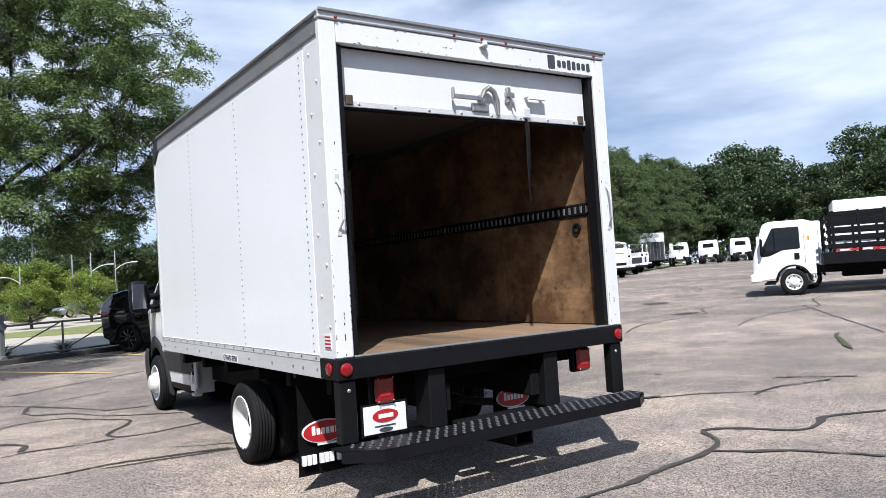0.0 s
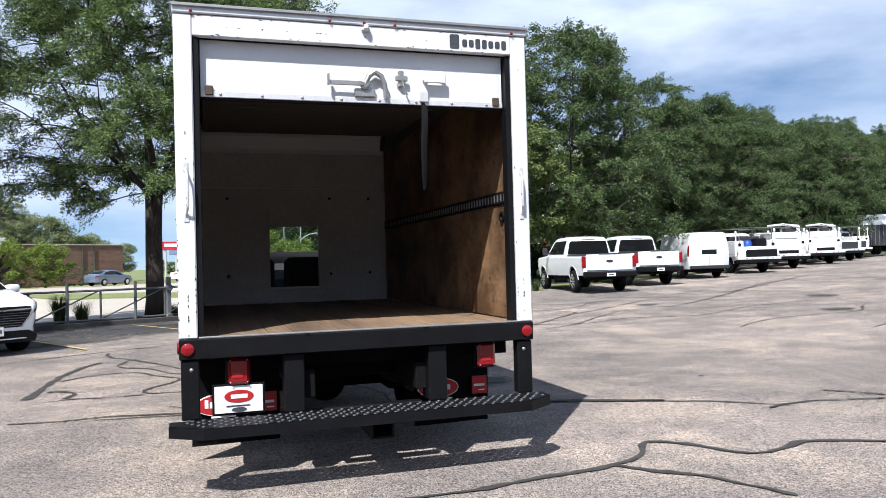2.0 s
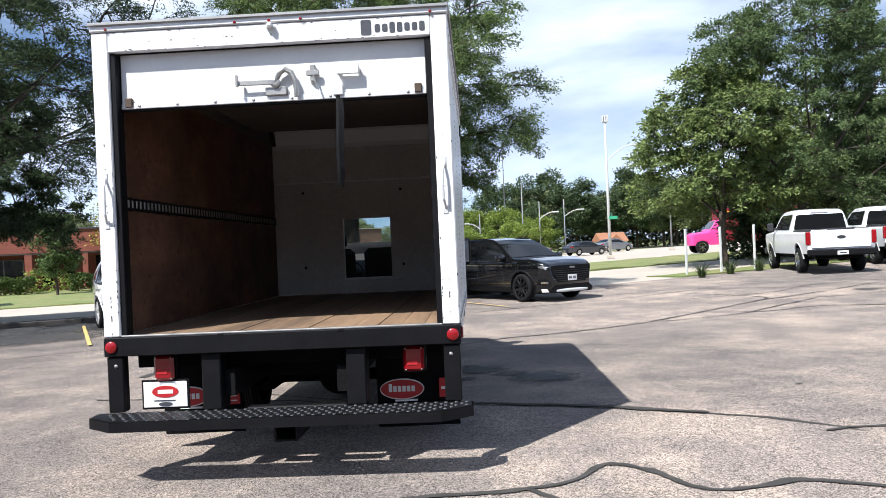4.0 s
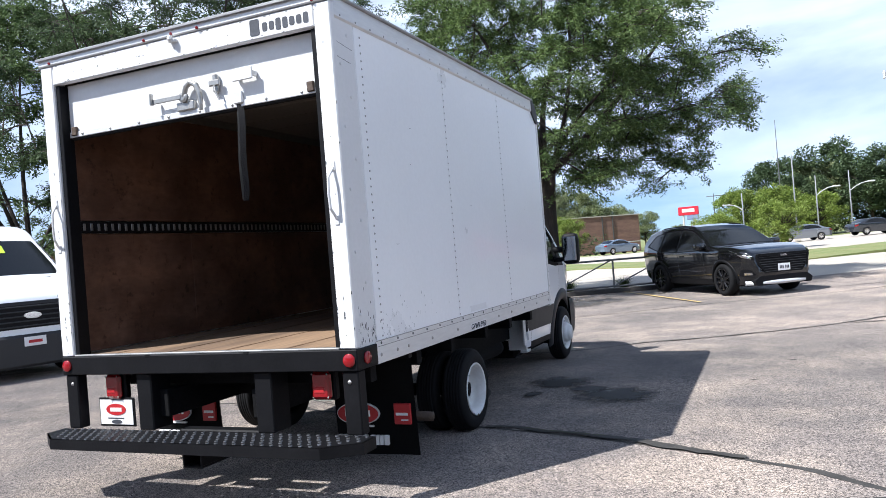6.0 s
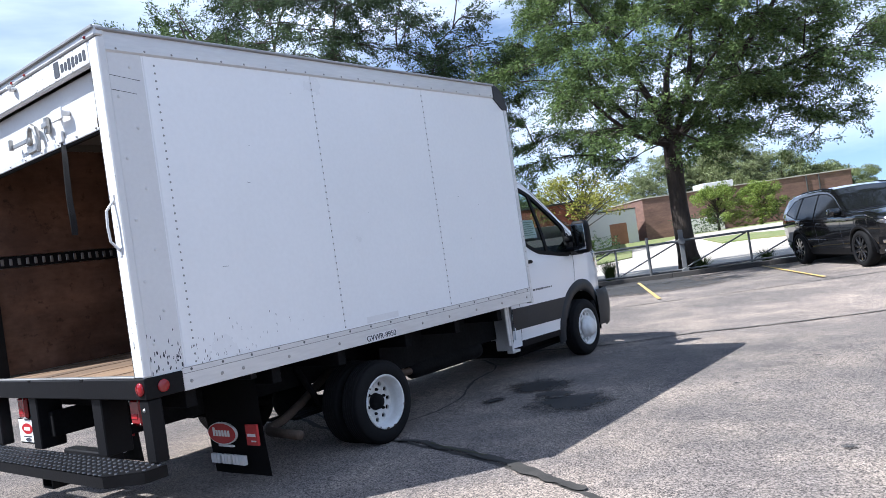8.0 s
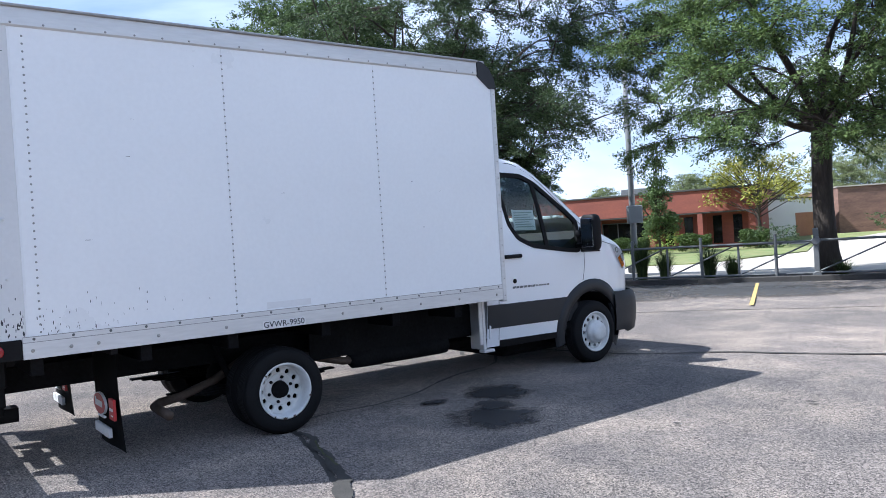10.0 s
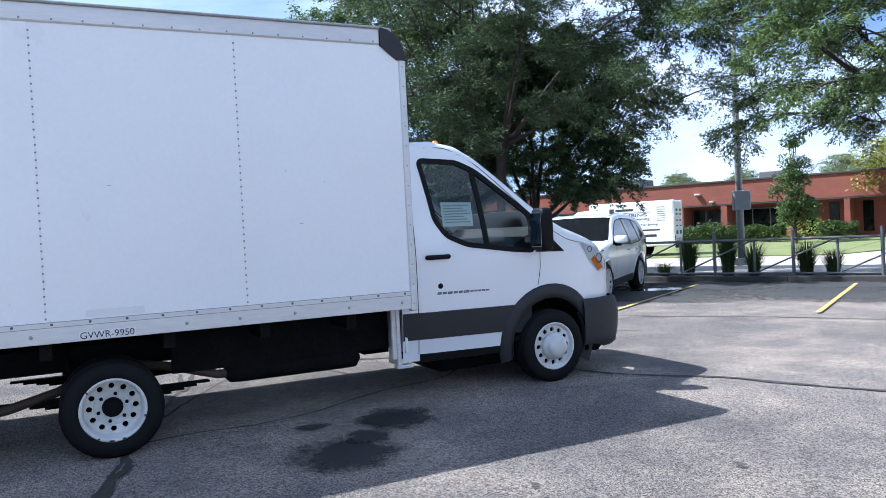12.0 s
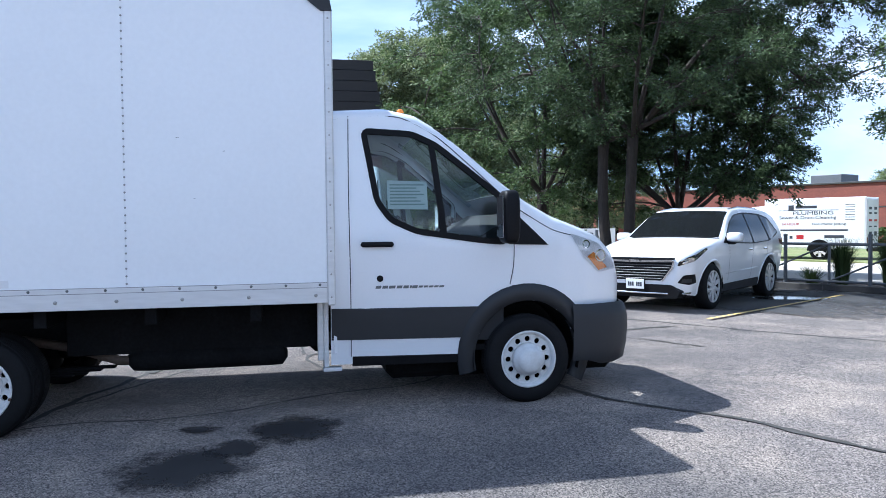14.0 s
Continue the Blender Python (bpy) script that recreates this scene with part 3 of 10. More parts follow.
    def over(self, y0, y1, spread, off=0.004, ny=10, zmin=None):
        """A panel on top (windscreen, rear window): from centre out to a share of the half section."""
        bm = bmesh.new()
        grid = []
        for i in range(ny + 1):
            y = y0 + (y1 - y0) * i / ny
            s = self.section(y)
            top = s[16:]
            w = top[0][0] * spread
            pts = [p for p in top if p[0] <= w]
            xs = [w * (1 - k / 6) for k in range(7)]
            row = []
            for x in xs:
                z = None
                for p, q in zip(top, top[1:]):
                    if q[0] <= x <= p[0]:
                        t = 0 if p[0] == q[0] else (p[0] - x) / (p[0] - q[0])
                        z = p[1] + (q[1] - p[1]) * t
                z = top[-1][1] if z is None else z
                row.append((x, z))
            full = row + [(-x, z) for x, z in row[:-1][::-1]]
            grid.append([bm.verts.new((x, y, z + off)) for x, z in full])
        for a, b in zip(grid, grid[1:]):
            for k in range(len(a) - 1):
                bm.faces.new((a[k], b[k], b[k + 1], a[k + 1]))
        bmesh.ops.recalc_face_normals(bm, faces=bm.faces[:])
        return bm


def circle_yz(yc, zc, r, n=24):
    return [(yc + r * math.cos(2 * math.pi * k / n), zc + r * math.sin(2 * math.pi * k / n)) for k in range(n)]


def grow(poly, d):
    """The outline pushed outwards by d (an outline that runs round its middle)."""
    n = len(poly)
    area = sum(poly[i][0] * poly[(i + 1) % n][1] - poly[(i + 1) % n][0] * poly[i][1] for i in range(n))
    s = 1 if area > 0 else -1
    out = []
    for i in range(n):
        (ax, ay), (bx, by), (cx, cy) = poly[i - 1], poly[i], poly[(i + 1) % n]
        n1 = Vector((by - ay, ax - bx)).normalized()
        n2 = Vector((cy - by, bx - cx)).normalized()
        nn = (n1 + n2)
        nn = nn.normalized() if nn.length > 1e-6 else n1
        k = d / max(0.45, nn.dot(n1))
        out.append((bx + s * nn.x * k, by + s * nn.y * k))
    return out


def rounded(poly, r=0.05, n=4):
    """Rounds an outline's corners."""
    out = []
    m = len(poly)
    for i in range(m):
        a, b, c = Vector(poly[i - 1]), Vector(poly[i]), Vector(poly[(i + 1) % m])
        ra = min(r, 0.45 * (a - b).length, 0.45 * (c - b).length)
        p, q = b + (a - b).normalized() * ra, b + (c - b).normalized() * ra
        for k in range(n + 1):
            t = k / n
            v = (1 - t) ** 2 * p + 2 * t * (1 - t) * b + t * t * q
            out.append((v.x, v.y))
    return out


def dense(poly, r, n, step):
    """A rounded outline with points no further apart than step."""
    out = []
    pts = rounded(poly, r, n)
    for a, b in zip(pts, pts[1:] + pts[:1]):
        m = max(1, int(math.hypot(b[0] - a[0], b[1] - a[1]) / step + 0.5))
        out += [(a[0] + (b[0] - a[0]) * k / m, a[1] + (b[1] - a[1]) * k / m) for k in range(m)]
    return out


def steps(a, b, n):
    return [a + (b - a) * i / n for i in range(n + 1)]

# ---- the ground ----
KERB0, KERB_A = Vector((-3.3, 19.2)), radians(25)
KU, KV = Vector((math.cos(KERB_A), math.sin(KERB_A))), Vector((-math.sin(KERB_A), math.cos(KERB_A)))


def uv(u, v):
    """A place by its way along the kerb and away from it."""
    p = KERB0 + u * KU + v * KV
    return p.x, p.y


def ease(t):
    t = min(1.0, max(0.0, t))
    return t * t * (3 - 2 * t)


def gz(x, y):
    """Height of the ground: the lot rises gently away from the truck."""
    dx, dy = x - KERB0.x, y - KERB0.y
    u, v = dx * KU.x + dy * KU.y, dx * KV.x + dy * KV.y
    # the street by the brick office lies about half a metre lower
    dip = 0.55 * ease((v - 3) / 14) * ease((10 - u) / 6) * ease((52 - v) / 7)
    return 0.02 * min(max(0.0, x - 8), 60) + 0.004 * min(max(0.0, y - 15), 60) - dip


def sheet(name, u0, u1, v0, v1, material, lift, nu=40, nv=30, label="", thick=0.0, wave=0.0):
    bm = bmesh.new()
    grid = []
    va, vb = (q if isinstance(q, tuple) else (q, q) for q in (v0, v1))
    for k, u in enumerate(steps(u0, u1, nu)):
        row = []
        for v in steps(va[0] + (va[1] - va[0]) * k / nu, vb[0] + (vb[1] - vb[0]) * k / nu, nv):
            x, y = uv(u, v)
            row.append(bm.verts.new((x, y, gz(x, y) + lift + (wave * noise.noise((x * 0.5, y * 0.5, 0)) if wave else 0))))
        grid.append(row)
    for a, b in zip(grid, grid[1:]):
        for k in range(nv):
            bm.faces.new((a[k], b[k], b[k + 1], a[k + 1]))
    if thick:
        ret = bmesh.ops.extrude_face_region(bm, geom=bm.faces[:])
        for e in ret["geom"]:
            if isinstance(e, bmesh.types.BMVert):
                e.co.z -= thick
        bmesh.ops.recalc_face_normals(bm, faces=bm.faces[:])
    ob = part(name, bm, material)
    return tagged(ob, label, name.split("_")[0], kind="structure")


def far_ground():
    bm = bmesh.new()
    ring, rings = [], []
    for r in (1, 20, 24, 28, 32, 36, 40, 45, 50, 55, 60, 66, 72, 80, 130, 250, 600, 1500, 3500):
        row = []
        for k in range(128):
            a = 2 * math.pi * k / 128
            x, y = r * math.cos(a), r * math.sin(a)
            row.append(bm.verts.new((x, y, gz(x, y) - 0.16)))
        rings.append(row)
    for a, b in zip(rings, rings[1:]):
        for k in range(128):
            bm.faces.new((a[k], b[k], b[(k + 1) % 128], a[(k + 1) % 128]))
    bm.faces.new(rings[0])
    bmesh.ops.recalc_face_normals(bm, faces=bm.faces[:])
    ob = part("ground", bm, M_GRASS)
    tagged(ob, "short green grass reaching the far woods", "ground", kind="structure")


far_ground()
lot = sheet("pavement_lot", -70, 140, -90, 0, M_ASPHALT, 0.0, 105, 60, "sun-bleached grey asphalt parking lot with sealed cracks", thick=0.09)
sheet("road_street", -90, 75, 2.2, 9.5, M_CONCRETE, -0.03, 60, 6, "pale concrete street behind the rail fence", thick=0.06)
sheet("road_bay", -60, 16, 9.52, 46.0, M_CONCRETE, -0.03, 76, 36, "pale concrete street and drive beside the brick office", thick=0.06)
sheet("road_far", 16.1, 110, 18.5, 46.0, M_CONCRETE, -0.03, 60, 6, "pale concrete drive with parked cars", thick=0.06)
sheet("ground_verge", -90, 12.6, 0.3, 2.2, M_SOIL, 0.02, 120, 6, "bare brown earth under the fence", thick=0.1, wave=0.05)
sheet("road_apron", 12.8, 17.0, 0.02, 2.18, M_CONCRETE, -0.01, 12, 4, "pale concrete apron from the lot to the street", thick=0.06)
sheet("lawn_verge", 17.2, 34, 0.12, 2.18, M_GRASS, 0.02, 40, 6, "thin mown grass verge along the lot", thick=0.1, wave=0.05)
sheet("lawn_tip", -34.0, -0.6, 20.5, 42.0, M_GRASS, 0.03, 60, 40, "mown green lawn before the brick office", thick=0.12, wave=0.05)
sheet("lawn_corner", -0.55, 4.0, (20.5, 29.5), 42.5, M_GRASS, 0.03, 10, 24, "mown green lawn beside the brick office", thick=0.12, wave=0.05)
sheet("lawn_bank", 8.6, 16.0, (20.5, 9.7), (31.0, 18.3), M_GRASS, 0.03, 20, 20, "mown green lawn before the brown brick hall", thick=0.12, wave=0.05)
sheet("lawn_strip", 16.05, 75, 9.7, 18.3, M_GRASS, 0.03, 80, 8, "mown green lawn beside the street", thick=0.12, wave=0.08)


def kerb_beam():
    """Dark timbers laid end to end along the lot's edge."""
    u = -60.0
    first = None
    while u < 11:
        ln = random.uniform(2.3, 2.5)
        x, y = uv(u + ln / 2, 0.15)
        bm = bmesh.new()
        rbox(bm, -ln / 2 + 0.004, ln / 2 - 0.004, -0.09, 0.09, -0.08, 0.125, 0.012)
        ob = part("kerb_timber", bm, M_KERB)
        ob.matrix_basis = pose(x, y, gz(x, y), 0, 0, 25 + random.uniform(-0.3, 0.3))
        tagged(ob, "weathered dark timber kerb beam on the asphalt edge", "kerb", "kerb timbers", "structure")
        u += ln


kerb_beam()


def spline(pts, n=8):
    out = []
    for i in range(len(pts) - 1):
        p0, p1, p2, p3 = (Vector(pts[max(0, min(len(pts) - 1, j))]) for j in (i - 1, i, i + 1, i + 2))
        for k in range(n):
            t = k / n
            out.append(0.5 * (2 * p1 + (p2 - p0) * t + (2 * p0 - 5 * p1 + 4 * p2 - p3) * t * t + (3 * p1 - p0 - 3 * p2 + p3) * t ** 3))
    out.append(Vector(pts[-1]))
    return out


SEALS = []


def seal(pts, width=0.055, wob=0.035, material=None, name="sealed_crack", lift=None):
    """A strip of tar poured along a crack."""
    if lift is None:
        SEALS.append(1)
        lift = 0.0025 + 0.00035 * len(SEALS)
    line = spline(pts, 2 * max(4, int(26 / len(pts)) + 5))
    bm = bmesh.new()
    rows = []
    for i, p in enumerate(line):
        d = (line[min(i + 1, len(line) - 1)] - line[max(i - 1, 0)]).normalized()
        s = Vector((-d.y, d.x))
        q = p + s * (wob * noise.noise((p.x * 3.1, p.y * 3.1, width * 50)) + 0.012 * noise.noise((p.x * 11, p.y * 11, 3)))
        w = 0.5 * width * max(0.15, 0.92 + 0.8 * noise.noise((p.x * 2.3, p.y * 2.3, 7)) + 0.5 * noise.noise((p.x * 14, p.y * 14, 5)))
        w *= min(1, (min(i, len(line) - 1 - i) + 0.6) / 2)
        rows.append([bm.verts.new((c.x, c.y, gz(c.x, c.y) + lift)) for c in (q - s * w, q + s * w)])
    for a, b in zip(rows, rows[1:]):
        bm.faces.new((a[0], b[0], b[1], a[1]))
    bmesh.ops.recalc_face_normals(bm, faces=bm.faces[:])
    for f in bm.faces:
        if f.normal.z < 0:
            f.normal_flip()
    return part(name, bm, material or M_TAR, lot)


def blot(cx, cy, rx, ry, ang, material, name="stain", seed=0.0, lift=None):
    if lift is None:
        SEALS.append(1)
        lift = 0.0025 + 0.00035 * len(SEALS)
    bm = bmesh.new()
    ring = []
    for k in range(40):
        a = 2 * math.pi * k / 40
        r = 1 + 0.35 * noise.noise((math.cos(a) * 1.6, math.sin(a) * 1.6, seed)) + 0.12 * noise.noise((math.cos(a) * 6, math.sin(a) * 6, seed + 3))
        x, y = rx * r * math.cos(a), ry * r * math.sin(a)
        x, y = cx + x * math.cos(ang) - y * math.sin(ang), cy + x * math.sin(ang) + y * math.cos(ang)
        ring.append(bm.verts.new((x, y, gz(x, y) + lift)))
    bm.faces.new(ring)
    bmesh.ops.triangulate(bm, faces=bm.faces[:])
    return part(name, bm, material, lot)


def cracks():
    seal([(1.44, 7.62), (2.58, 7.46), (3.6, 7.1), (4.78, 6.84), (5.44, 6.68), (6.07, 6.49), (6.65, 6.25), (7.38, 5.85), (8.0, 5.28)], 0.06)
    seal([(-6, 9.5), (0.58, 14.15), (1.38, 14.6), (2.62, 15.55), (4.42, 16.6), (6.4, 18.0), (8.5, 19.0), (11.5, 21)], 0.07)
    seal([(4.57, 6.78), (4.35, 7.23), (4.38, 7.85), (4.23, 8.42), (3.83, 9.14), (3.62, 9.90), (3.01, 10.48)], 0.032)
    seal([(3.96, 6.97), (3.39, 7.34), (2.67, 7.70), (2.12, 8.08)], 0.028)
    seal([(13.29, 6.86), (15.81, 9.08), (18.45, 11.38)], 0.05)
    seal([(12.12, 11.48), (13.81, 12.38), (16.01, 12.48), (17.61, 13.68), (20.11, 13.88), (22.61, 15.48)], 0.05)
    seal([(13.62, 9.88), (15.62, 10.68), (18.11, 10.78), (20.61, 12.28), (23.61, 12.58)], 0.05)
    seal([(10.02, 17.78), (12.21, 18.38), (13.81, 19.88), (16.61, 20.48), (19.61, 22.08)], 0.05)
    seal([(9.3, 14.8), (10.4, 14.2), (11.6, 14.6), (13.2, 14.1), (15.5, 15.2), (18, 15.6)], 0.06)
    seal([(0.83, 13.98), (0.96, 13.30), (1.32, 12.77), (1.91, 11.72), (2.13, 11.29), (2.62, 11.16)], 0.06)
    seal([(1.32, 12.77), (1.21, 12.14), (1.33, 11.72), (1.68, 11.45), (2.08, 10.72), (2.79, 10.11)], 0.05)
    seal([(0.52, 9.22), (0.54, 9.99), (0.56, 10.89), (0.69, 11.91), (0.90, 12.59)], 0.1)
    seal([(0.64, 10.59), (0.93, 10.97), (1.33, 11.12), (1.67, 10.97), (1.80, 10.65), (2.11, 10.24), (2.15, 10.01), (1.91, 9.56), (1.80, 9.28), (1.88, 9.06), (2.20, 9.03), (2.79, 9.19)], 0.045)
    seal([(0.56, 8.79), (0.96, 9.03), (1.39, 8.98), (1.79, 9.01)], 0.045)
    seal([(0.65, 9.70), (0.81, 9.71), (1.00, 9.41), (0.95, 9.10)], 0.06)
    seal([(0.66, 7.75), (1.11, 7.71), (1.58, 7.73), (2.08, 7.65), (2.53, 7.53)], 0.05)
    seal([(1.32, 12.77), (1.72, 12.99), (2.52, 13.46)], 0.03)
    seal([(3.0, 10.9), (4.45, 11.25), (5.05, 11.66), (5.4, 11.95), (6.26, 12.33), (7.8, 13.3), (9.36, 14.73), (10.46, 15.81), (11.48, 16.91), (10.97, 18.36), (10.23, 19.56)], 0.055)
    seal([(2.6, 3.95), (3.4, 4.05), (4.11, 4.09), (4.65, 4.18), (5.17, 4.25), (5.53, 4.42), (5.76, 4.72), (6.01, 4.59), (6.31, 4.13), (6.89, 4.27), (7.32, 4.10), (8.4, 3.6)], 0.065)
    seal([(5.17, 4.25), (5.62, 3.78), (5.84, 3.23)], 0.05)
    seal([(8.63, 5.89), (9.11, 5.14)], 0.04)
    seal([(8.19, 13.46), (9.76, 13.95), (11.02, 15.06), (12.30, 16.26)], 0.05)
    seal([(8.23, 20.15), (10.43, 20.99), (11.66, 20.25), (13.49, 19.15)], 0.05)
    seal([(10.79, 16.19), (12.88, 17.55), (15.15, 19.26), (17.32, 19.97), (19.49, 20.63), (28.48, 26.84), (31.10, 26.47)], 0.05)
    seal([(11.52, 16.30), (14.44, 16.84), (18.23, 19.50), (23.26, 23.52), (26.41, 24.27)], 0.05)
    seal([(7.56, 5.45), (8.08, 5.50), (8.79, 5.27)], 0.04)
    for i in range(12):
        random.seed(40 + i)
        x, y, a = random.uniform(14, 38), random.uniform(9, 27), random.uniform(-0.5, 0.9)
        if y > 18.2 + 0.466 * (x + 3.3):
            continue
        p = [(x, y)]
        for k in range(random.randint(3, 6)):
            a += random.uniform(-0.6, 0.6)
            p.append((p[-1][0] + random.uniform(1.2, 2.6) * math.cos(a), p[-1][1] + random.uniform(1.2, 2.6) * math.sin(a)))
        seal(p, 0.05)
    random.seed(3)
    # weeds growing in two of the cracks
    seal([(4.78, 6.86), (5.01, 6.85), (5.54, 6.69), (6.0, 6.56), (6.53, 6.31), (6.9, 6.14)], 0.085, 0.05, M_TAR, lift=0.013)
    seal([(5.15, 6.83), (5.54, 6.69), (5.85, 6.60)], 0.022, 0.03, M_MOSS, "crack_weeds", 0.016)
    seal([(11.2, 6.3), (12.0, 6.9), (12.9, 7.45)], 0.08, 0.04, M_MOSS, "crack_weeds", 0.020)


cracks()
blot(5.68, 8.18, 0.50, 0.38, 0.55, M_OIL, "oil_stain", 1.0)
blot(4.95, 8.86, 0.46, 0.32, 0.5, M_OIL, "oil_stain", 2.0)
blot(5.33, 8.48, 0.25, 0.20, 0.5, M_OIL, "oil_stain", 5.0)
blot(4.78, 8.21, 0.16, 0.10, 1.3, M_OIL, "oil_stain", 3.0)
# tree shade along the kerb, painted on the asphalt as soft dark patches
for bu, bv, brx, bry in ((-7.5, -1.3, 3.0, 1.5), (-4.2, -1.5, 2.8, 1.9), (-1.6, -1.2, 2.8, 1.5), (1.4, -1.1, 2.6, 1.3), (4.2, -0.9, 2.6, 1.1), (-3.0, -3.4, 2.2, 1.4), (-11, -1.4, 3.0, 1.7), (-5.5, -4.0, 3.2, 1.5), (0.5, -3.0, 3.0, 1.5), (4.2, -2.4, 3.0, 1.3)):
    bx, by = uv(bu, bv)
    blot(bx, by, brx, bry, radians(25), M_SHADE_STAIN, "tree_shade_patch", 8.0 + bu)
blot(-1.8, 17.65, 0.62, 0.30, 1.1, M_WET, "puddle", 4.0, 0.024)
for sx, sy, ss in ((6.9, 8.9, 0.035), (7.3, 10.1, 0.04), (16, 13, 0.35), (19, 16.5, 0.4), (14, 17.5, 0.3), (8.1, 7.2, 0.04)):
    blot(sx, sy, ss * 1.4, ss, 0.4, M_SHADE_STAIN, "dark_spot", sx)


def stripe(a, b, w=0.072):
    bm = bmesh.new()
    a, b = Vector(a), Vector(b)
    d = (b - a).normalized()
    s = Vector((-d.y, d.x)) * w / 2
    n = 24
    rows = []
    for i in range(n + 1):
        p = a + (b - a) * i / n
        j = 1 + 0.18 * noise.noise((p.x * 4, p.y * 4, 1))
        rows.append([bm.verts.new((c.x, c.y, gz(c.x, c.y) + 0.026)) for c in (p - s * j, p + s * j)])
    for u, v in zip(rows, rows[1:]):
        bm.faces.new((u[0], v[0], v[1], u[1]))
    for f in bm.faces:
        f.normal_update()
        if f.normal.z < 0:
            f.normal_flip()
    return part("parking_line", bm, M_YELLOW, lot)


for k in range(-3, 3):
    a = Vector((0.40, 14.76)) + k * Vector((2.68, 1.62)) * 0.985
    stripe(a, a + Vector((-2.42, 4.32)) * 0.97)

# ---- the box truck ----
XC, Y0 = 3.578, 4.695
truck = thing("box_truck", pose(XC, Y0, 0), "white cab-chassis box truck parked with its rear roller door open", "truck")
HW = 1.215            # half width over the side panels
RAIL_B, PANEL_B, PANEL_T, TOP = 0.865, 0.985, 3.04, 3.19
BOX_F = 4.46


HEADS = {}


M_GRIP = mat("worn_black_steel", (0.24, 0.24, 0.245), 0.38, 0.7, var=0.3, scale=30, fine=90, bump=0.05)


def rivets(name, pts, axis, side, r=0.009, parent=None, material=None):
    """Notes round heads; those of one material become one part at the end."""
    HEADS.setdefault((material or M_ALU_GREY).name, []).extend((p, axis, side, r) for p in pts)


def build_rivets():
    for key, heads in HEADS.items():
        bm = bmesh.new()
        for p, axis, side, r in heads:
            base = Vector(p)
            n = {"x": Vector((side, 0, 0)), "y": Vector((0, side, 0)), "z": Vector((0, 0, side))}[axis]
            u = Vector((0, 0, 1)) if axis != "z" else Vector((1, 0, 0))
            w = n.cross(u)
            ring = [bm.verts.new(base + r * (math.cos(a) * u + math.sin(a) * w)) for a in (2 * math.pi * k / 8 for k in range(8))]
            mid = [bm.verts.new(base + 0.6 * r * (math.cos(a) * u + math.sin(a) * w) + n * r * 0.55) for a in (2 * math.pi * k / 8 for k in range(8))]
            for k in range(8):
                bm.faces.new((ring[k], ring[(k + 1) % 8], mid[(k + 1) % 8], mid[k]))
            bm.faces.new(mid)
        bmesh.ops.recalc_face_normals(bm, faces=bm.faces[:])
        tagged(part("rivets", bm, bpy.data.materials[key], truck, "rows of small rivet and bolt heads", smooth=True), kind="stuff")


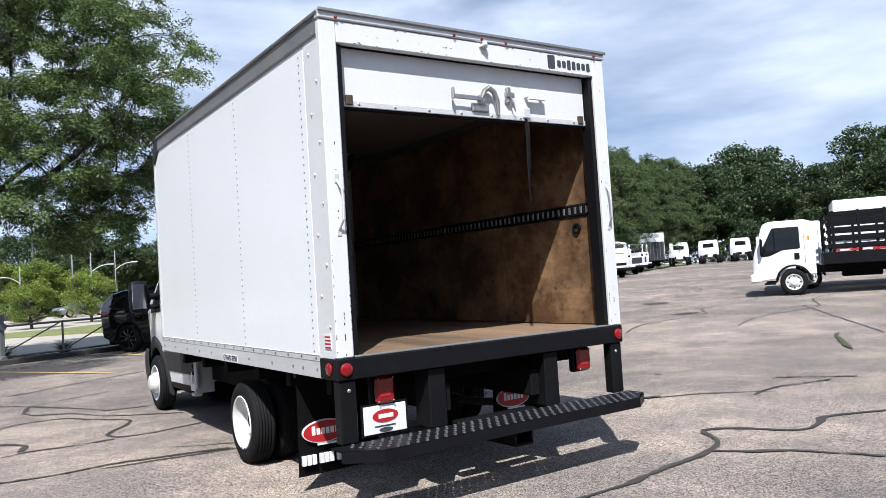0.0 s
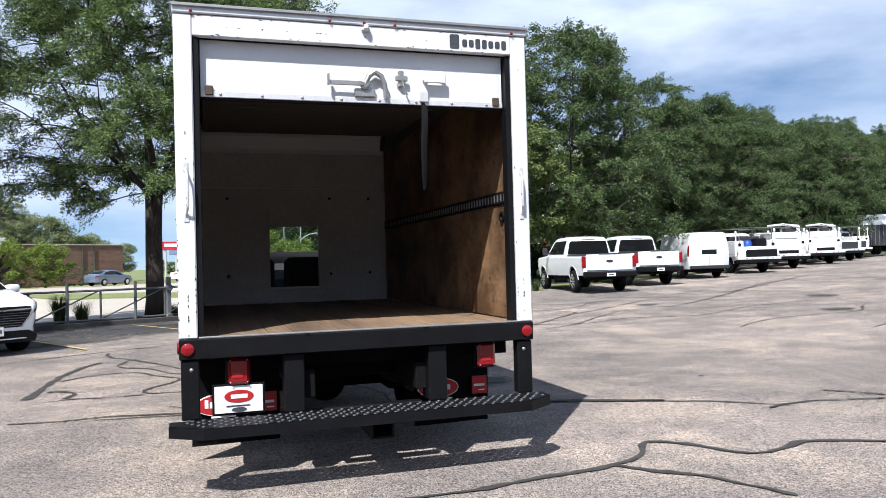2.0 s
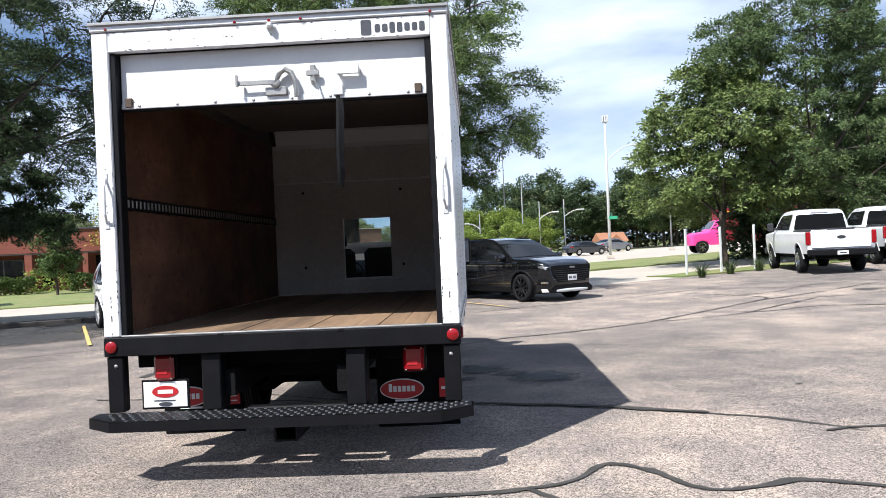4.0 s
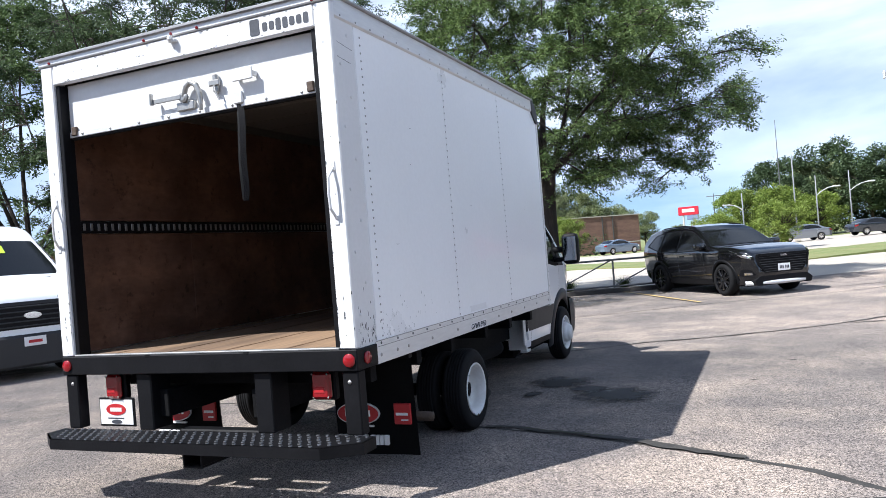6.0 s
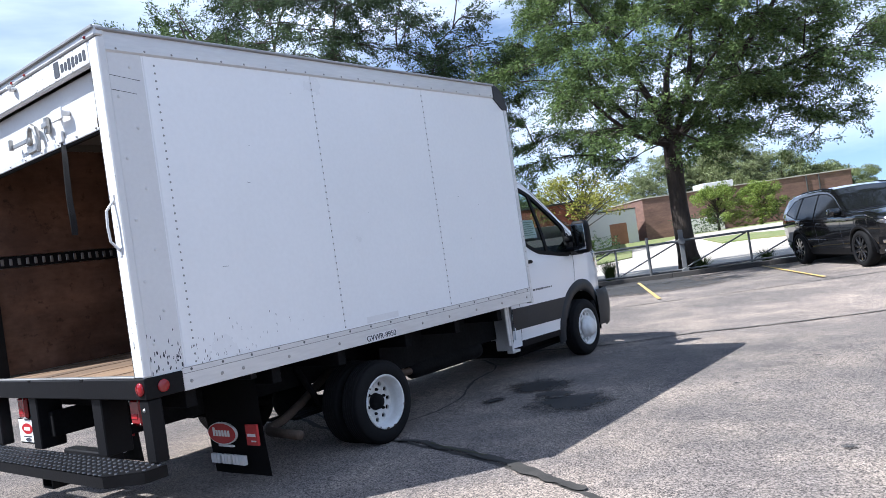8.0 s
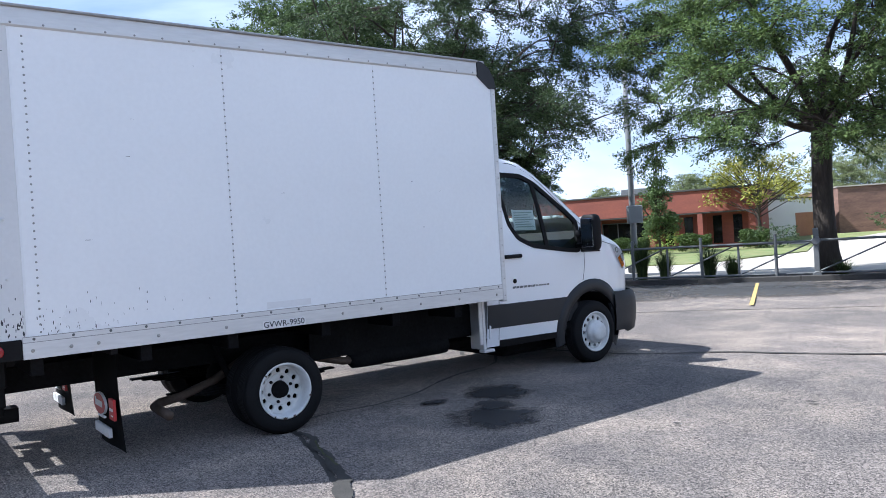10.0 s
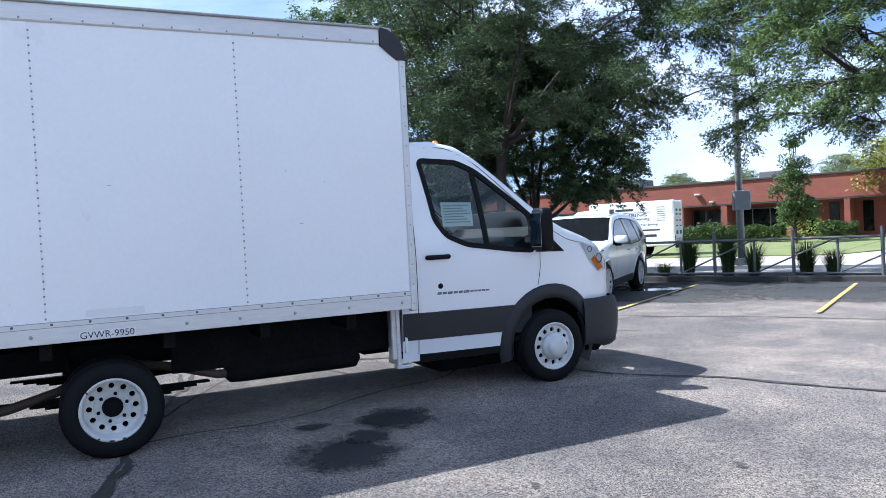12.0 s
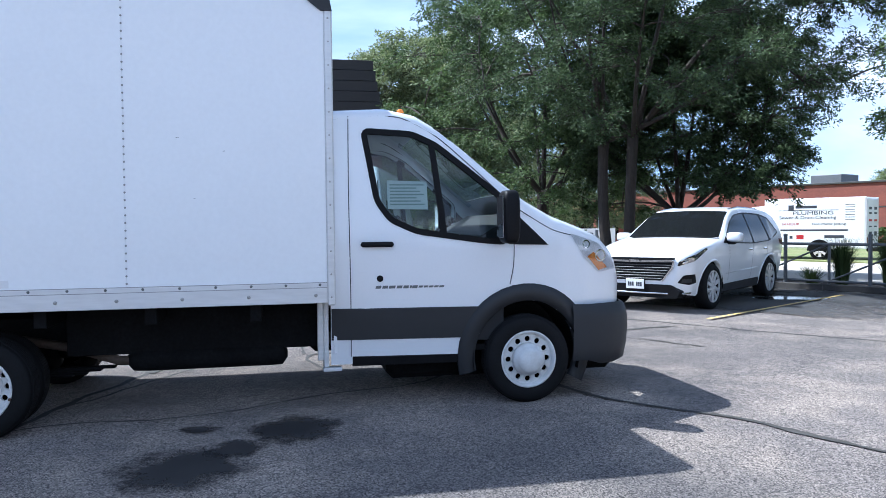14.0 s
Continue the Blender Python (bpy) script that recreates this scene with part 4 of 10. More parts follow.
def cargo_box():
    seams = (0.30, 1.715, 3.065, 4.40)
    for s in (1, -1):
        wall = box("side_wall", (s * HW - 0.012 - 0.004 * s, s * HW + 0.012 - 0.004 * s, 0.012, 4.40, PANEL_B, PANEL_T), M_WHITE, truck, 0.002, "smooth white composite side of the cargo box")
        # outer skin in sheets that overlap a little at the riveted seams
        for i, (a, b) in enumerate(zip(seams, seams[1:])):
            bm = bmesh.new()
            x = s * (HW + 0.0095)
            rbox(bm, x - 0.0015, x + 0.0015, a + 0.0015, b - 0.0015, PANEL_B + 0.003, PANEL_T - 0.003, 0.0008)
            part("panel", bm, M_WHITE, wall)
        x = s * (HW + 0.0115)
        for y in (0.375, 1.715, 3.065):
            rivets("rivet_row", [(x, y, z) for z in steps(PANEL_B + 0.05, PANEL_T - 0.06, 38)], "x", s, 0.0075, wall)
        rivets("rivet_row", [(x + 0.004 * s, 0.15 + 0.05 * ((k % 2) * 2 - 1), z) for k, z in enumerate(steps(1.2, 2.95, 9))], "x", s, 0.012, wall, M_WHITE_WORN)
        # rear corner post, wraps on to the side
        bm = bmesh.new()
        rbox(bm, min(s * (HW - 0.02), s * (HW + 0.014)), max(s * (HW - 0.02), s * (HW + 0.014)), 0.056, 0.29, PANEL_B + 0.002, PANEL_T + 0.06, 0.004)
        part("corner_panel", bm, M_WHITE_WORN, truck, "chipped white corner panel")
        # rails
        rail = box("lower_rail", (min(s * (HW - 0.02), s * (HW + 0.020)), max(s * (HW - 0.02), s * (HW + 0.020)), 0.262, 4.40, RAIL_B, PANEL_B + 0.028), M_ALU, truck, 0.003, "dull aluminium lower rail")
        for z in (PANEL_B - 0.010, PANEL_B + 0.026):
            box("groove", (min(s * (HW + 0.018), s * (HW + 0.0215)), max(s * (HW + 0.018), s * (HW + 0.0215)), 0.264, 4.40, z - 0.0022, z + 0.0022), M_ALU_GREY, rail, 0.0005)
        xr = s * (HW + 0.020)
        rivets("bolt_row", [(xr, y, PANEL_B + 0.010) for y in steps(0.33, 4.35, 17)], "x", s, 0.010, rail, M_GALV)
        rivets("bolt_row", [(xr, y, RAIL_B + 0.055) for y in (0.32, 0.55, 0.72, 1.12, 1.62, 2.62, 3.0, 3.42, 3.86, 4.32)], "x", s, 0.013, rail, M_STEEL)
        up = box("upper_rail", (min(s * (HW - 0.05), s * (HW + 0.026)), max(s * (HW - 0.05), s * (HW + 0.026)), 0.02, 4.24, PANEL_T - 0.004, TOP - 0.012), M_ALU if s > 0 else M_ALU_GREY, truck, 0.012, "aluminium upper rail")
        box("gutter", (min(s * (HW + 0.02), s * (HW + 0.044)), max(s * (HW + 0.02), s * (HW + 0.044)), 0.0, 4.24, TOP - 0.03, TOP - 0.008), M_ALU_GREY, up, 0.006)
        rivets("rivet_row", [(s * (HW + 0.026), y, PANEL_T + 0.02) for y in steps(0.12, 4.18, 21)], "x", s, 0.008, up, M_ALU_GREY)
        # dark cast corner cap at the front top
        bm = bmesh.new()
        prism(bm, [(4.24, PANEL_T - 0.01), (4.24, TOP - 0.01), (4.31, TOP - 0.025), (4.39, TOP - 0.08), (4.44, TOP - 0.17), (4.46, TOP - 0.27), (4.38, TOP - 0.27)], "x", s * (HW - 0.09), s * (HW + 0.028))
        part("corner_cap", bm, M_PLASTIC, truck, "grey moulded corner cap")
        post = box("front_post", (min(s * (HW - 0.05), s * (HW + 0.018)), max(s * (HW - 0.05), s * (HW + 0.018)), 4.40, BOX_F, RAIL_B - 0.02, TOP - 0.26), M_ALU, truck, 0.01, "aluminium front corner post")
        rivets("rivet_row", [(s * (HW + 0.018), 4.43, z) for z in steps(RAIL_B + 0.04, TOP - 0.32, 12)], "x", s, 0.007, post, M_STEEL)
    roof = box("roof", (-HW, HW, 0.02, 4.36, TOP - 0.045, TOP), M_ALU_GREY, truck, 0.01, "thin aluminium roof skin")
    bm = bmesh.new()
    prism(bm, [(4.20, TOP - 0.005), (4.31, TOP - 0.03), (4.39, TOP - 0.085), (4.44, TOP - 0.175), (4.46, TOP - 0.28), (4.42, TOP - 0.28), (4.36, TOP - 0.12), (4.2, TOP - 0.04)], "x", -HW + 0.05, HW - 0.05)
    part("roof_nose", bm, M_WHITE, truck, smooth=False)
    # front wall in four pieces round the walk-through opening
    ox0, ox1, oz0, oz1 = -0.30, 0.30, 1.20, 1.95
    front = box("front_wall", (-HW, ox0, 4.415, 4.455, RAIL_B, TOP - 0.26), M_WHITE, truck, 0.002)
    box("front_wall_panel", (ox1, HW, 4.415, 4.455, RAIL_B, TOP - 0.26), M_WHITE, front, 0.002)
    box("front_wall_panel", (ox0, ox1, 4.415, 4.455, oz1, TOP - 0.26), M_WHITE, front, 0.002)
    box("front_wall_panel", (ox0, ox1, 4.415, 4.455, RAIL_B, oz0), M_WHITE, front, 0.002)
    # grubby lining on the inside of it
    lining = box("bulkhead_lining", (-HW + 0.05, ox0, 4.385, 4.411, 1.02, 2.42), M_BULK, truck, 0.003, "grubby off-white lining of the front wall")
    box("lining_sheet", (ox1, HW - 0.05, 4.385, 4.411, 1.18, 2.42), M_BULK, lining, 0.003)
    box("lining_sheet", (ox0 + 0.002, ox1 - 0.002, 4.385, 4.411, oz1, 2.42), M_BULK, lining, 0.003)
    box("lining_sheet", (-HW + 0.05, HW - 0.05, 4.378, 4.411, 2.44, 2.86), M_BULK, lining, 0.003)
    box("lining_sheet", (ox0 + 0.002, HW - 0.05, 4.38, 4.411, 1.02, 1.176), M_BULK, lining, 0.003)
    rivets("bolt_row", [(x, 4.384, z) for x in (-0.8, 0.45, 0.95) for z in (1.35, 2.3)], "y", -1, 0.018, lining, M_BLACK)
    # interior: plywood sides, load track, roof bows, floor
    for s in (1, -1):
        for a, b in ((0.125, 1.35), (1.353, 2.57), (2.573, 4.37)):
            ply = box("plywood_sheet", (min(s * 1.165, s * 1.183), max(s * 1.165, s * 1.183), a, b, 1.012, 1.90), M_PLY if s > 0 else M_PLY_SHADED, truck, 0.002, "scuffed brown plywood lining" if s > 0 else "grimy red-brown plywood lining with shade put into its colour")
            box("plywood_sheet", (min(s * 1.165, s * 1.183), max(s * 1.165, s * 1.183), a, b, 2.0, 2.9), M_PLY if s > 0 else M_PLY_SHADED, truck, 0.002)
        track = box("load_track", (min(s * 1.152, s * 1.186), max(s * 1.152, s * 1.186), 0.12, 4.36, 1.905, 1.995), M_BLACK, truck, 0.004, "black steel load-securing track with slots")
        for k in range(62):
            y = 0.19 + k * 0.067
            bm = bmesh.new()
            rbox(bm, min(s * 1.1475, s * 1.153), max(s * 1.1475, s * 1.153), y, y + 0.026, 1.922, 1.978, 0.004)
            part("slot", bm, M_STEEL, track)
    hole = bmesh.new()
    lathe(hole, [(0.045, 1.166), (0.045, 1.150), (0.026, 1.150), (0.022, 1.166)], "x", (0, 0.34, 1.80), 20)
    part("tie_ring", hole, M_BLACK, truck, "dark recessed tie-down ring")
    for y in steps(0.5, 4.1, 9):
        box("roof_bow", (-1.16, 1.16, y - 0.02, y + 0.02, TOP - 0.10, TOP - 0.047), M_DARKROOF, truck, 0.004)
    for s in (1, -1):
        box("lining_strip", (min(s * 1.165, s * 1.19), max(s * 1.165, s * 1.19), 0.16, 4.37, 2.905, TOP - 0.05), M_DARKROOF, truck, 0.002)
    deck = box("floor_frame", (-1.16, 1.16, 0.03, 4.38, RAIL_B + 0.02, 0.972), M_CHASSIS, truck, 0.004)
    n = 14
    for k in range(n):
        a = -1.155 + 2.31 * k / n
        bm = bmesh.new()
        rbox(bm, a + 0.0015, a + 2.31 / n - 0.0015, 0.045, 4.376, 0.974, 1.004 + 0.002 * math.sin(k * 2.1), 0.002)
        part("floor_plank", bm, M_FLOORWOOD, truck, "worn bare floor planks" if k == 0 else "")


cargo_box()


def rear_frame():
    for s in (1, -1):
        post = box("rear_post", (min(s * 1.125, s * 1.243), max(s * 1.125, s * 1.243), 0.0, 0.055, 1.003, 3.125), M_WHITE_WORN, truck, 0.008, "white steel door post with chipped edges")
        box("door_channel", (min(s * 1.085, s * 1.124), max(s * 1.085, s * 1.124), 0.02, 0.12, 1.003, 2.98), M_BLACK, truck, 0.004)
        bm = bmesh.new()
        x = s * 1.18
        tube(bm, [(x, -0.004, 2.11), (x, -0.012, 2.10), (x - 0.01 * s, -0.05, 2.05), (x - 0.012 * s, -0.055, 1.95), (x - 0.01 * s, -0.05, 1.86), (x, -0.012, 1.81), (x, -0.004, 1.80)], 0.0085, 10)
        rbox(bm, x - 0.016, x + 0.016, -0.006, 0.001, 2.09, 2.15, 0.003)
        rbox(bm, x - 0.016, x + 0.016, -0.006, 0.001, 1.76, 1.82, 0.003)
        part("grab_handle", bm, M_ALU, truck, "bent aluminium grab handle", smooth=False)
    header = box("header", (-1.124, 1.124, 0.0, 0.055, 2.985, 3.125), M_WHITE_WORN, truck, 0.006, "white steel header over the door")
    box("drip_rail", (-1.25, 1.25, -0.012, 0.05, 3.128, 3.195), M_ALU, header, 0.008)
    box("drip_lip", (-1.255, 1.255, -0.03, -0.013, 3.168, 3.19), M_ALU_GREY, header, 0.004)
    for x in (-1.13, -0.22, 0.02, 0.24, 1.13):
        bm = bmesh.new()
        lathe(bm, [(0.0105, -0.008), (0.0105, -0.018), (0.007, -0.024), (0.0, -0.026)], "y", (x, 0, 3.142), 14)
        part("marker_lamp", bm, M_RED_LENS, truck, "small round red marker lamp", smooth=True)
    bm = bmesh.new()
    rbox(bm, -0.0, 0.06, -0.035, 0.0, 3.085, 3.105, 0.004)
    rbox(bm, 0.012, 0.045, -0.055, -0.02, 3.088, 3.122, 0.008)
    part("camera_bracket", bm, M_WHITE_WORN, header, "small white bracket")
    # maker's mark as plain dark bars
    for k in range(8):
        w = 0.044 if k else 0.085
        h = (0.105, 0.056, 0.056, 0.076, 0.068, 0.056, 0.056, 0.068)[k]
        x = 0.695 + 0.051 * k + (0.0 if k else -0.045)
        zc = 3.05 if k else 3.058
        bm = bmesh.new()
        prism(bm, rounded([(x, zc - h / 2), (x + w * 0.85, zc - h / 2), (x + w * 0.85, zc + h / 2), (x, zc + h / 2)], 0.014, 3), "y", -0.0025, 0.001)
        part("mark_bar", bm, M_INK, header)
    # roller door, pulled up: only its lowest panel shows
    door = new("roller_door")
    door.parent = truck
    box("bottom_panel", (-1.08, 1.08, 0.085, 0.125, 2.615, 2.985), M_WHITE_WORN, door, 0.004, "white panel of the open roller door")
    box("bottom_rail", (-1.08, 1.08, 0.075, 0.084, 2.600, 2.642), M_ALU, door, 0.004, "aluminium bottom rail")
    box("rubber_seal", (-1.07, 1.07, 0.085, 0.12, 2.585, 2.613), M_RUBBER, door, 0.004)
    # raised panels share the dark colour of the roof bows and side strips
    for k in range(7):
        y = 0.22 + k * 0.46
        bm = bmesh.new()
        rbox(bm, -1.07, 1.07, y, y + 0.45, 2.945, 2.975, 0.006)
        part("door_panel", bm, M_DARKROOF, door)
    rivets("bolt_row", [(x, 0.075, 2.62) for x in steps(-0.95, 0.95, 7)], "y", -1, 0.011, door, M_STEEL)
    for x in (-1.06, 0.985):
        box("hinge", (x + 0.012, x + 0.062, 0.06, 0.083, 2.612, 2.675), M_RUST, door, 0.004, "rusty roller bracket")
    # latch: base, lever, hooked bolt
    bm = bmesh.new()
    rbox(bm, -0.045, 0.105, 0.055, 0.084, 2.64, 2.70, 0.006)
    lathe(bm, [(0.036, 0.058), (0.036, 0.04), (0.02, 0.034), (0.0, 0.034)], "y", (0.03, 0, 2.725), 18)
    part("latch_base", bm, M_STEEL, door, "worn steel latch plate")
    bm = bmesh.new()
    rbox(bm, -0.23, 0.02, 0.03, 0.042, 2.712, 2.745, 0.004)
    rbox(bm, -0.24, -0.225, 0.01, 0.042, 2.705, 2.785, 0.004)
    part("latch_lever", bm, M_STEEL, door)
    bm = bmesh.new()
    tube(bm, [(0.03, 0.05, 2.73), (0.06, 0.045, 2.79), (0.10, 0.045, 2.815), (0.145, 0.045, 2.79), (0.17, 0.045, 2.73), (0.175, 0.045, 2.66), (0.172, 0.045, 2.62)], [0.018, 0.019, 0.02, 0.02, 0.019, 0.016, 0.012], 10)
    part("latch_hook", bm, M_STEEL, door, "curved steel latch hook")
    bm = bmesh.new()
    rbox(bm, 0.275, 0.315, 0.05, 0.084, 2.72, 2.84, 0.008)
    rbox(bm, 0.25, 0.34, 0.04, 0.06, 2.76, 2.80, 0.006, pose(0, 0, 0))
    tube(bm, [(0.30, 0.04, 2.76), (0.31, 0.035, 2.72), (0.335, 0.04, 2.66)], 0.006, 8)
    part("padlock_hasp", bm, M_STEEL, door, "steel hasp with a hanging keeper")
    bm = bmesh.new()
    rbox(bm, 0.46, 0.48, 0.03, 0.084, 2.775, 2.81, 0.004)
    rbox(bm, 0.60, 0.62, 0.03, 0.084, 2.775, 2.81, 0.004)
    rbox(bm, 0.46, 0.62, 0.022, 0.036, 2.755, 2.835, 0.005)
    part("lift_handle", bm, M_WHITE_WORN, door, "white lift handle")
    box("strap_plate", (0.43, 0.50, 0.06, 0.083, 2.62, 2.70), M_ALU, door, 0.006)
    bm = bmesh.new()
    for dx, a in ((0.0, 0.0), (0.018, 0.35)):
        pts = [(0.465 + dx * 0.3, 0.075, 2.645), (0.462 + dx, 0.072, 2.50), (0.450 + dx, 0.07, 2.25), (0.452 + dx, 0.075, 2.06), (0.456, 0.075, 1.985)]
        rows = []
        for k, p in enumerate(spline([Vector(q) for q in pts], 5)):
            ww = 0.019
            ca, sa = math.cos(a + 0.04 * k), math.sin(a + 0.04 * k)
            rows.append([bm.verts.new((p.x - ww * ca, p.y - ww * sa, p.z)), bm.verts.new((p.x + ww * ca, p.y + ww * sa, p.z))])
        for u, v in zip(rows, rows[1:]):
            bm.faces.new((u[0], u[1], v[1], v[0]))
    ret = bmesh.ops.solidify(bm, geom=bm.faces[:], thickness=0.003)
    part("pull_strap", bm, M_STRAP, door, "dark webbing pull strap hanging down in a loop")


rear_frame()


def rear_bumper():
    beam = box("rear_beam", (-1.245, 1.245, -0.005, 0.26, 0.868, 1.0), M_BLACK, truck, 0.006, "black painted steel rear sill")
    box("sill_angle", (-1.12, 1.12, 0.0, 0.045, 1.001, 1.013), M_ALU_GREY, beam, 0.003)
    for x in (-0.42, 0.42):
        box("notch", (x - 0.02, x + 0.02, -0.008, 0.004, 0.985, 1.004), M_CHASSIS, beam, 0.002)
    for s in (1, -1):
        for nm, axis in (("rear_reflector", "y"), ("side_reflector", "x")):
            bm = bmesh.new()
            if axis == "y":
                lathe(bm, [(0.042, -0.004), (0.042, -0.014), (0.036, -0.02), (0.0, -0.021)], "y", (s * 1.19, 0, 0.935), 24)
            else:
                lathe(bm, [(0.040, s * 1.244), (0.040, s * 1.254), (0.034, s * 1.259), (0.0, s * 1.26)], "x", (0, 0.115, 0.935), 24)
            part(nm, bm, M_RED_LENS, truck, "round red reflector", smooth=True)
        up = box("step_upright", (min(s * 1.12, s * 1.235), max(s * 1.12, s * 1.235), 0.01, 0.10, 0.475, 0.866), M_BLACK, truck, 0.008)
        rivets("bolt", [(s * 1.17, 0.01, 0.80)], "y", -1, 0.014, up, M_STEEL)
        box("step_hanger", (min(s * 0.44, s * 0.575), max(s * 0.44, s * 0.575), 0.03, 0.22, 0.47, 0.866), M_BLACK, truck, 0.008)
        # tail lamp on its bracket
        x = -0.87 if s < 0 else 0.905
        lamp = new("tail_lamp")
        lamp.parent = truck
        lamp["label"] = "square red tail lamp"
        box("housing", (x - 0.085, x + 0.085, 0.13, 0.19, 0.665, 0.86), M_BLACK, lamp, 0.012)
        box("lens", (x - 0.072, x + 0.072, 0.085, 0.131, 0.675, 0.852), M_RED_LENS, lamp, 0.02, "red lens")
        box("clear_lens", (x - 0.045, x + 0.03, 0.081, 0.0885, 0.72, 0.757), M_RED, lamp, 0.003)
        rivets("screw", [(x + a, 0.085, z) for a in (-0.055, 0.055) for z in (0.69, 0.838)], "y", -1, 0.006, lamp, M_STEEL)
        box("lamp_bracket", (x - 0.03, x + 0.03, 0.15, 0.25, 0.80, 0.868), M_BLACK, truck, 0.004)
    # number plate with a dealer's oval on it
    plate = box("number_plate", (-1.03, -0.715, 0.112, 0.118, 0.485, 0.665), M_PRINT, truck, 0.002, "white dealer plate in a black frame")
    box("plate_frame", (-1.045, -0.70, 0.119, 0.13, 0.47, 0.68), M_BLACK, plate, 0.004)
    bm = bmesh.new()
    prism(bm, oval(-0.872, 0.595, 0.095, 0.042), "y", 0.1085, 0.1115)
    part("print_oval", bm, M_RED, plate)
    box("print_bar", (-0.925, -0.815, 0.106, 0.108, 0.58, 0.608), M_PRINT, plate, 0.001)
    box("print_bar", (-0.955, -0.80, 0.1085, 0.111, 0.527, 0.536), M_INK, plate, 0.001)
    bm = bmesh.new()
    prism(bm, oval(-0.872, 0.506, 0.05, 0.015), "y", 0.1085, 0.1115)
    part("print_oval", bm, M_INK, plate)
    # step: a pan of raised grip buttons with cut corners
    bm = bmesh.new()
    out = [(-1.10, -0.27), (1.10, -0.27), (1.31, -0.12), (1.31, 0.03), (-1.31, 0.03), (-1.31, -0.12)]
    for (a, b), (c, d) in zip(out[:3] + [out[5]], out[1:4] + [out[0]]):
        dx, dy = c - a, d - b
        ln = math.hypot(dx, dy)
        nx, ny = -dy / ln * 0.012, dx / ln * 0.012
        prism(bm, [(a, b), (c, d), (c + nx, d + ny), (a + nx, b + ny)], "z", 0.40, 0.470)
    grip = bmesh.new()

    def reach(y):
        return min(1.31, 1.10 + (y + 0.27) * 1.4)

    pitch = 0.0695
    for j in range(6):
        ya, yb = -0.27 + 0.05 * j, -0.22 + 0.05 * j
        sh = 0.03 if j % 2 else 0.0
        xs = [x for x in (-1.2 + sh + pitch * i for i in range(36)) if abs(x) + 0.04 < reach(ya)]
        ring = [[(x + ex * 0.034749, yc) for ex, yc in ((-1, ya), (0, ya), (1, ya), (1, (ya + yb) / 2), (1, yb), (0, yb), (-1, yb), (-1, (ya + yb) / 2))] for x in xs]
        for z in (0.464, 0.470):
            for x, rg in zip(xs, ring):
                o = [bm.verts.new((px, py, z)) for px, py in rg]
                i = [bm.verts.new((x + 0.0105 * math.cos(a), (ya + yb) / 2 + 0.0105 * math.sin(a), z)) for a in (radians(225 + 45 * k) for k in range(8))]
                for k in range(8):
                    bm.faces.new((o[k], o[(k + 1) % 8], i[(k + 1) % 8], i[k]))
            xa, xb = xs[0] - 0.034749, xs[-1] + 0.034749
            bm.faces.new([bm.verts.new((px, py, z)) for px, py in ((-reach(ya), ya), (xa, ya), (xa, yb), (-reach(yb), yb))])
            bm.faces.new([bm.verts.new((px, py, z)) for px, py in ((xb, ya), (reach(ya), ya), (reach(yb), yb), (xb, yb))])
        for x in xs:
            yc = (ya + yb) / 2
            r0 = [grip.verts.new((x + 0.0125 * math.cos(a), yc + 0.0125 * math.sin(a), 0.4695)) for a in (math.pi / 4 * k for k in range(8))]
            r1 = [grip.verts.new((x + 0.0108 * math.cos(a), yc + 0.0108 * math.sin(a), 0.4765)) for a in (math.pi / 4 * k for k in range(8))]
            for k in range(8):
                grip.faces.new((r0[k], r0[(k + 1) % 8], r1[(k + 1) % 8], r1[k]))
    step = part("bumper_step", bm, M_BLACK, truck, "black steel step pan with raised punched grip buttons")
    tagged(part("grip_buttons", grip, M_GRIP, step, "raised worn grip buttons"), kind="stuff")
    bm = bmesh.new()
    rbox(bm, -0.03, 0.13, -0.16, 0.35, 0.28, 0.295, 0.003)
    rbox(bm, -0.03, 0.13, -0.16, 0.35, 0.375, 0.39, 0.003)
    rbox(bm, -0.03, -0.015, -0.16, 0.35, 0.295, 0.375, 0.003)
    rbox(bm, 0.115, 0.13, -0.16, 0.35, 0.295, 0.375, 0.003)
    rbox(bm, -0.30, 0.42, 0.12, 0.22, 0.38, 0.46, 0.01)
    part("tow_receiver", bm, M_BLACK, truck, "square black tow hitch receiver")


rear_bumper()


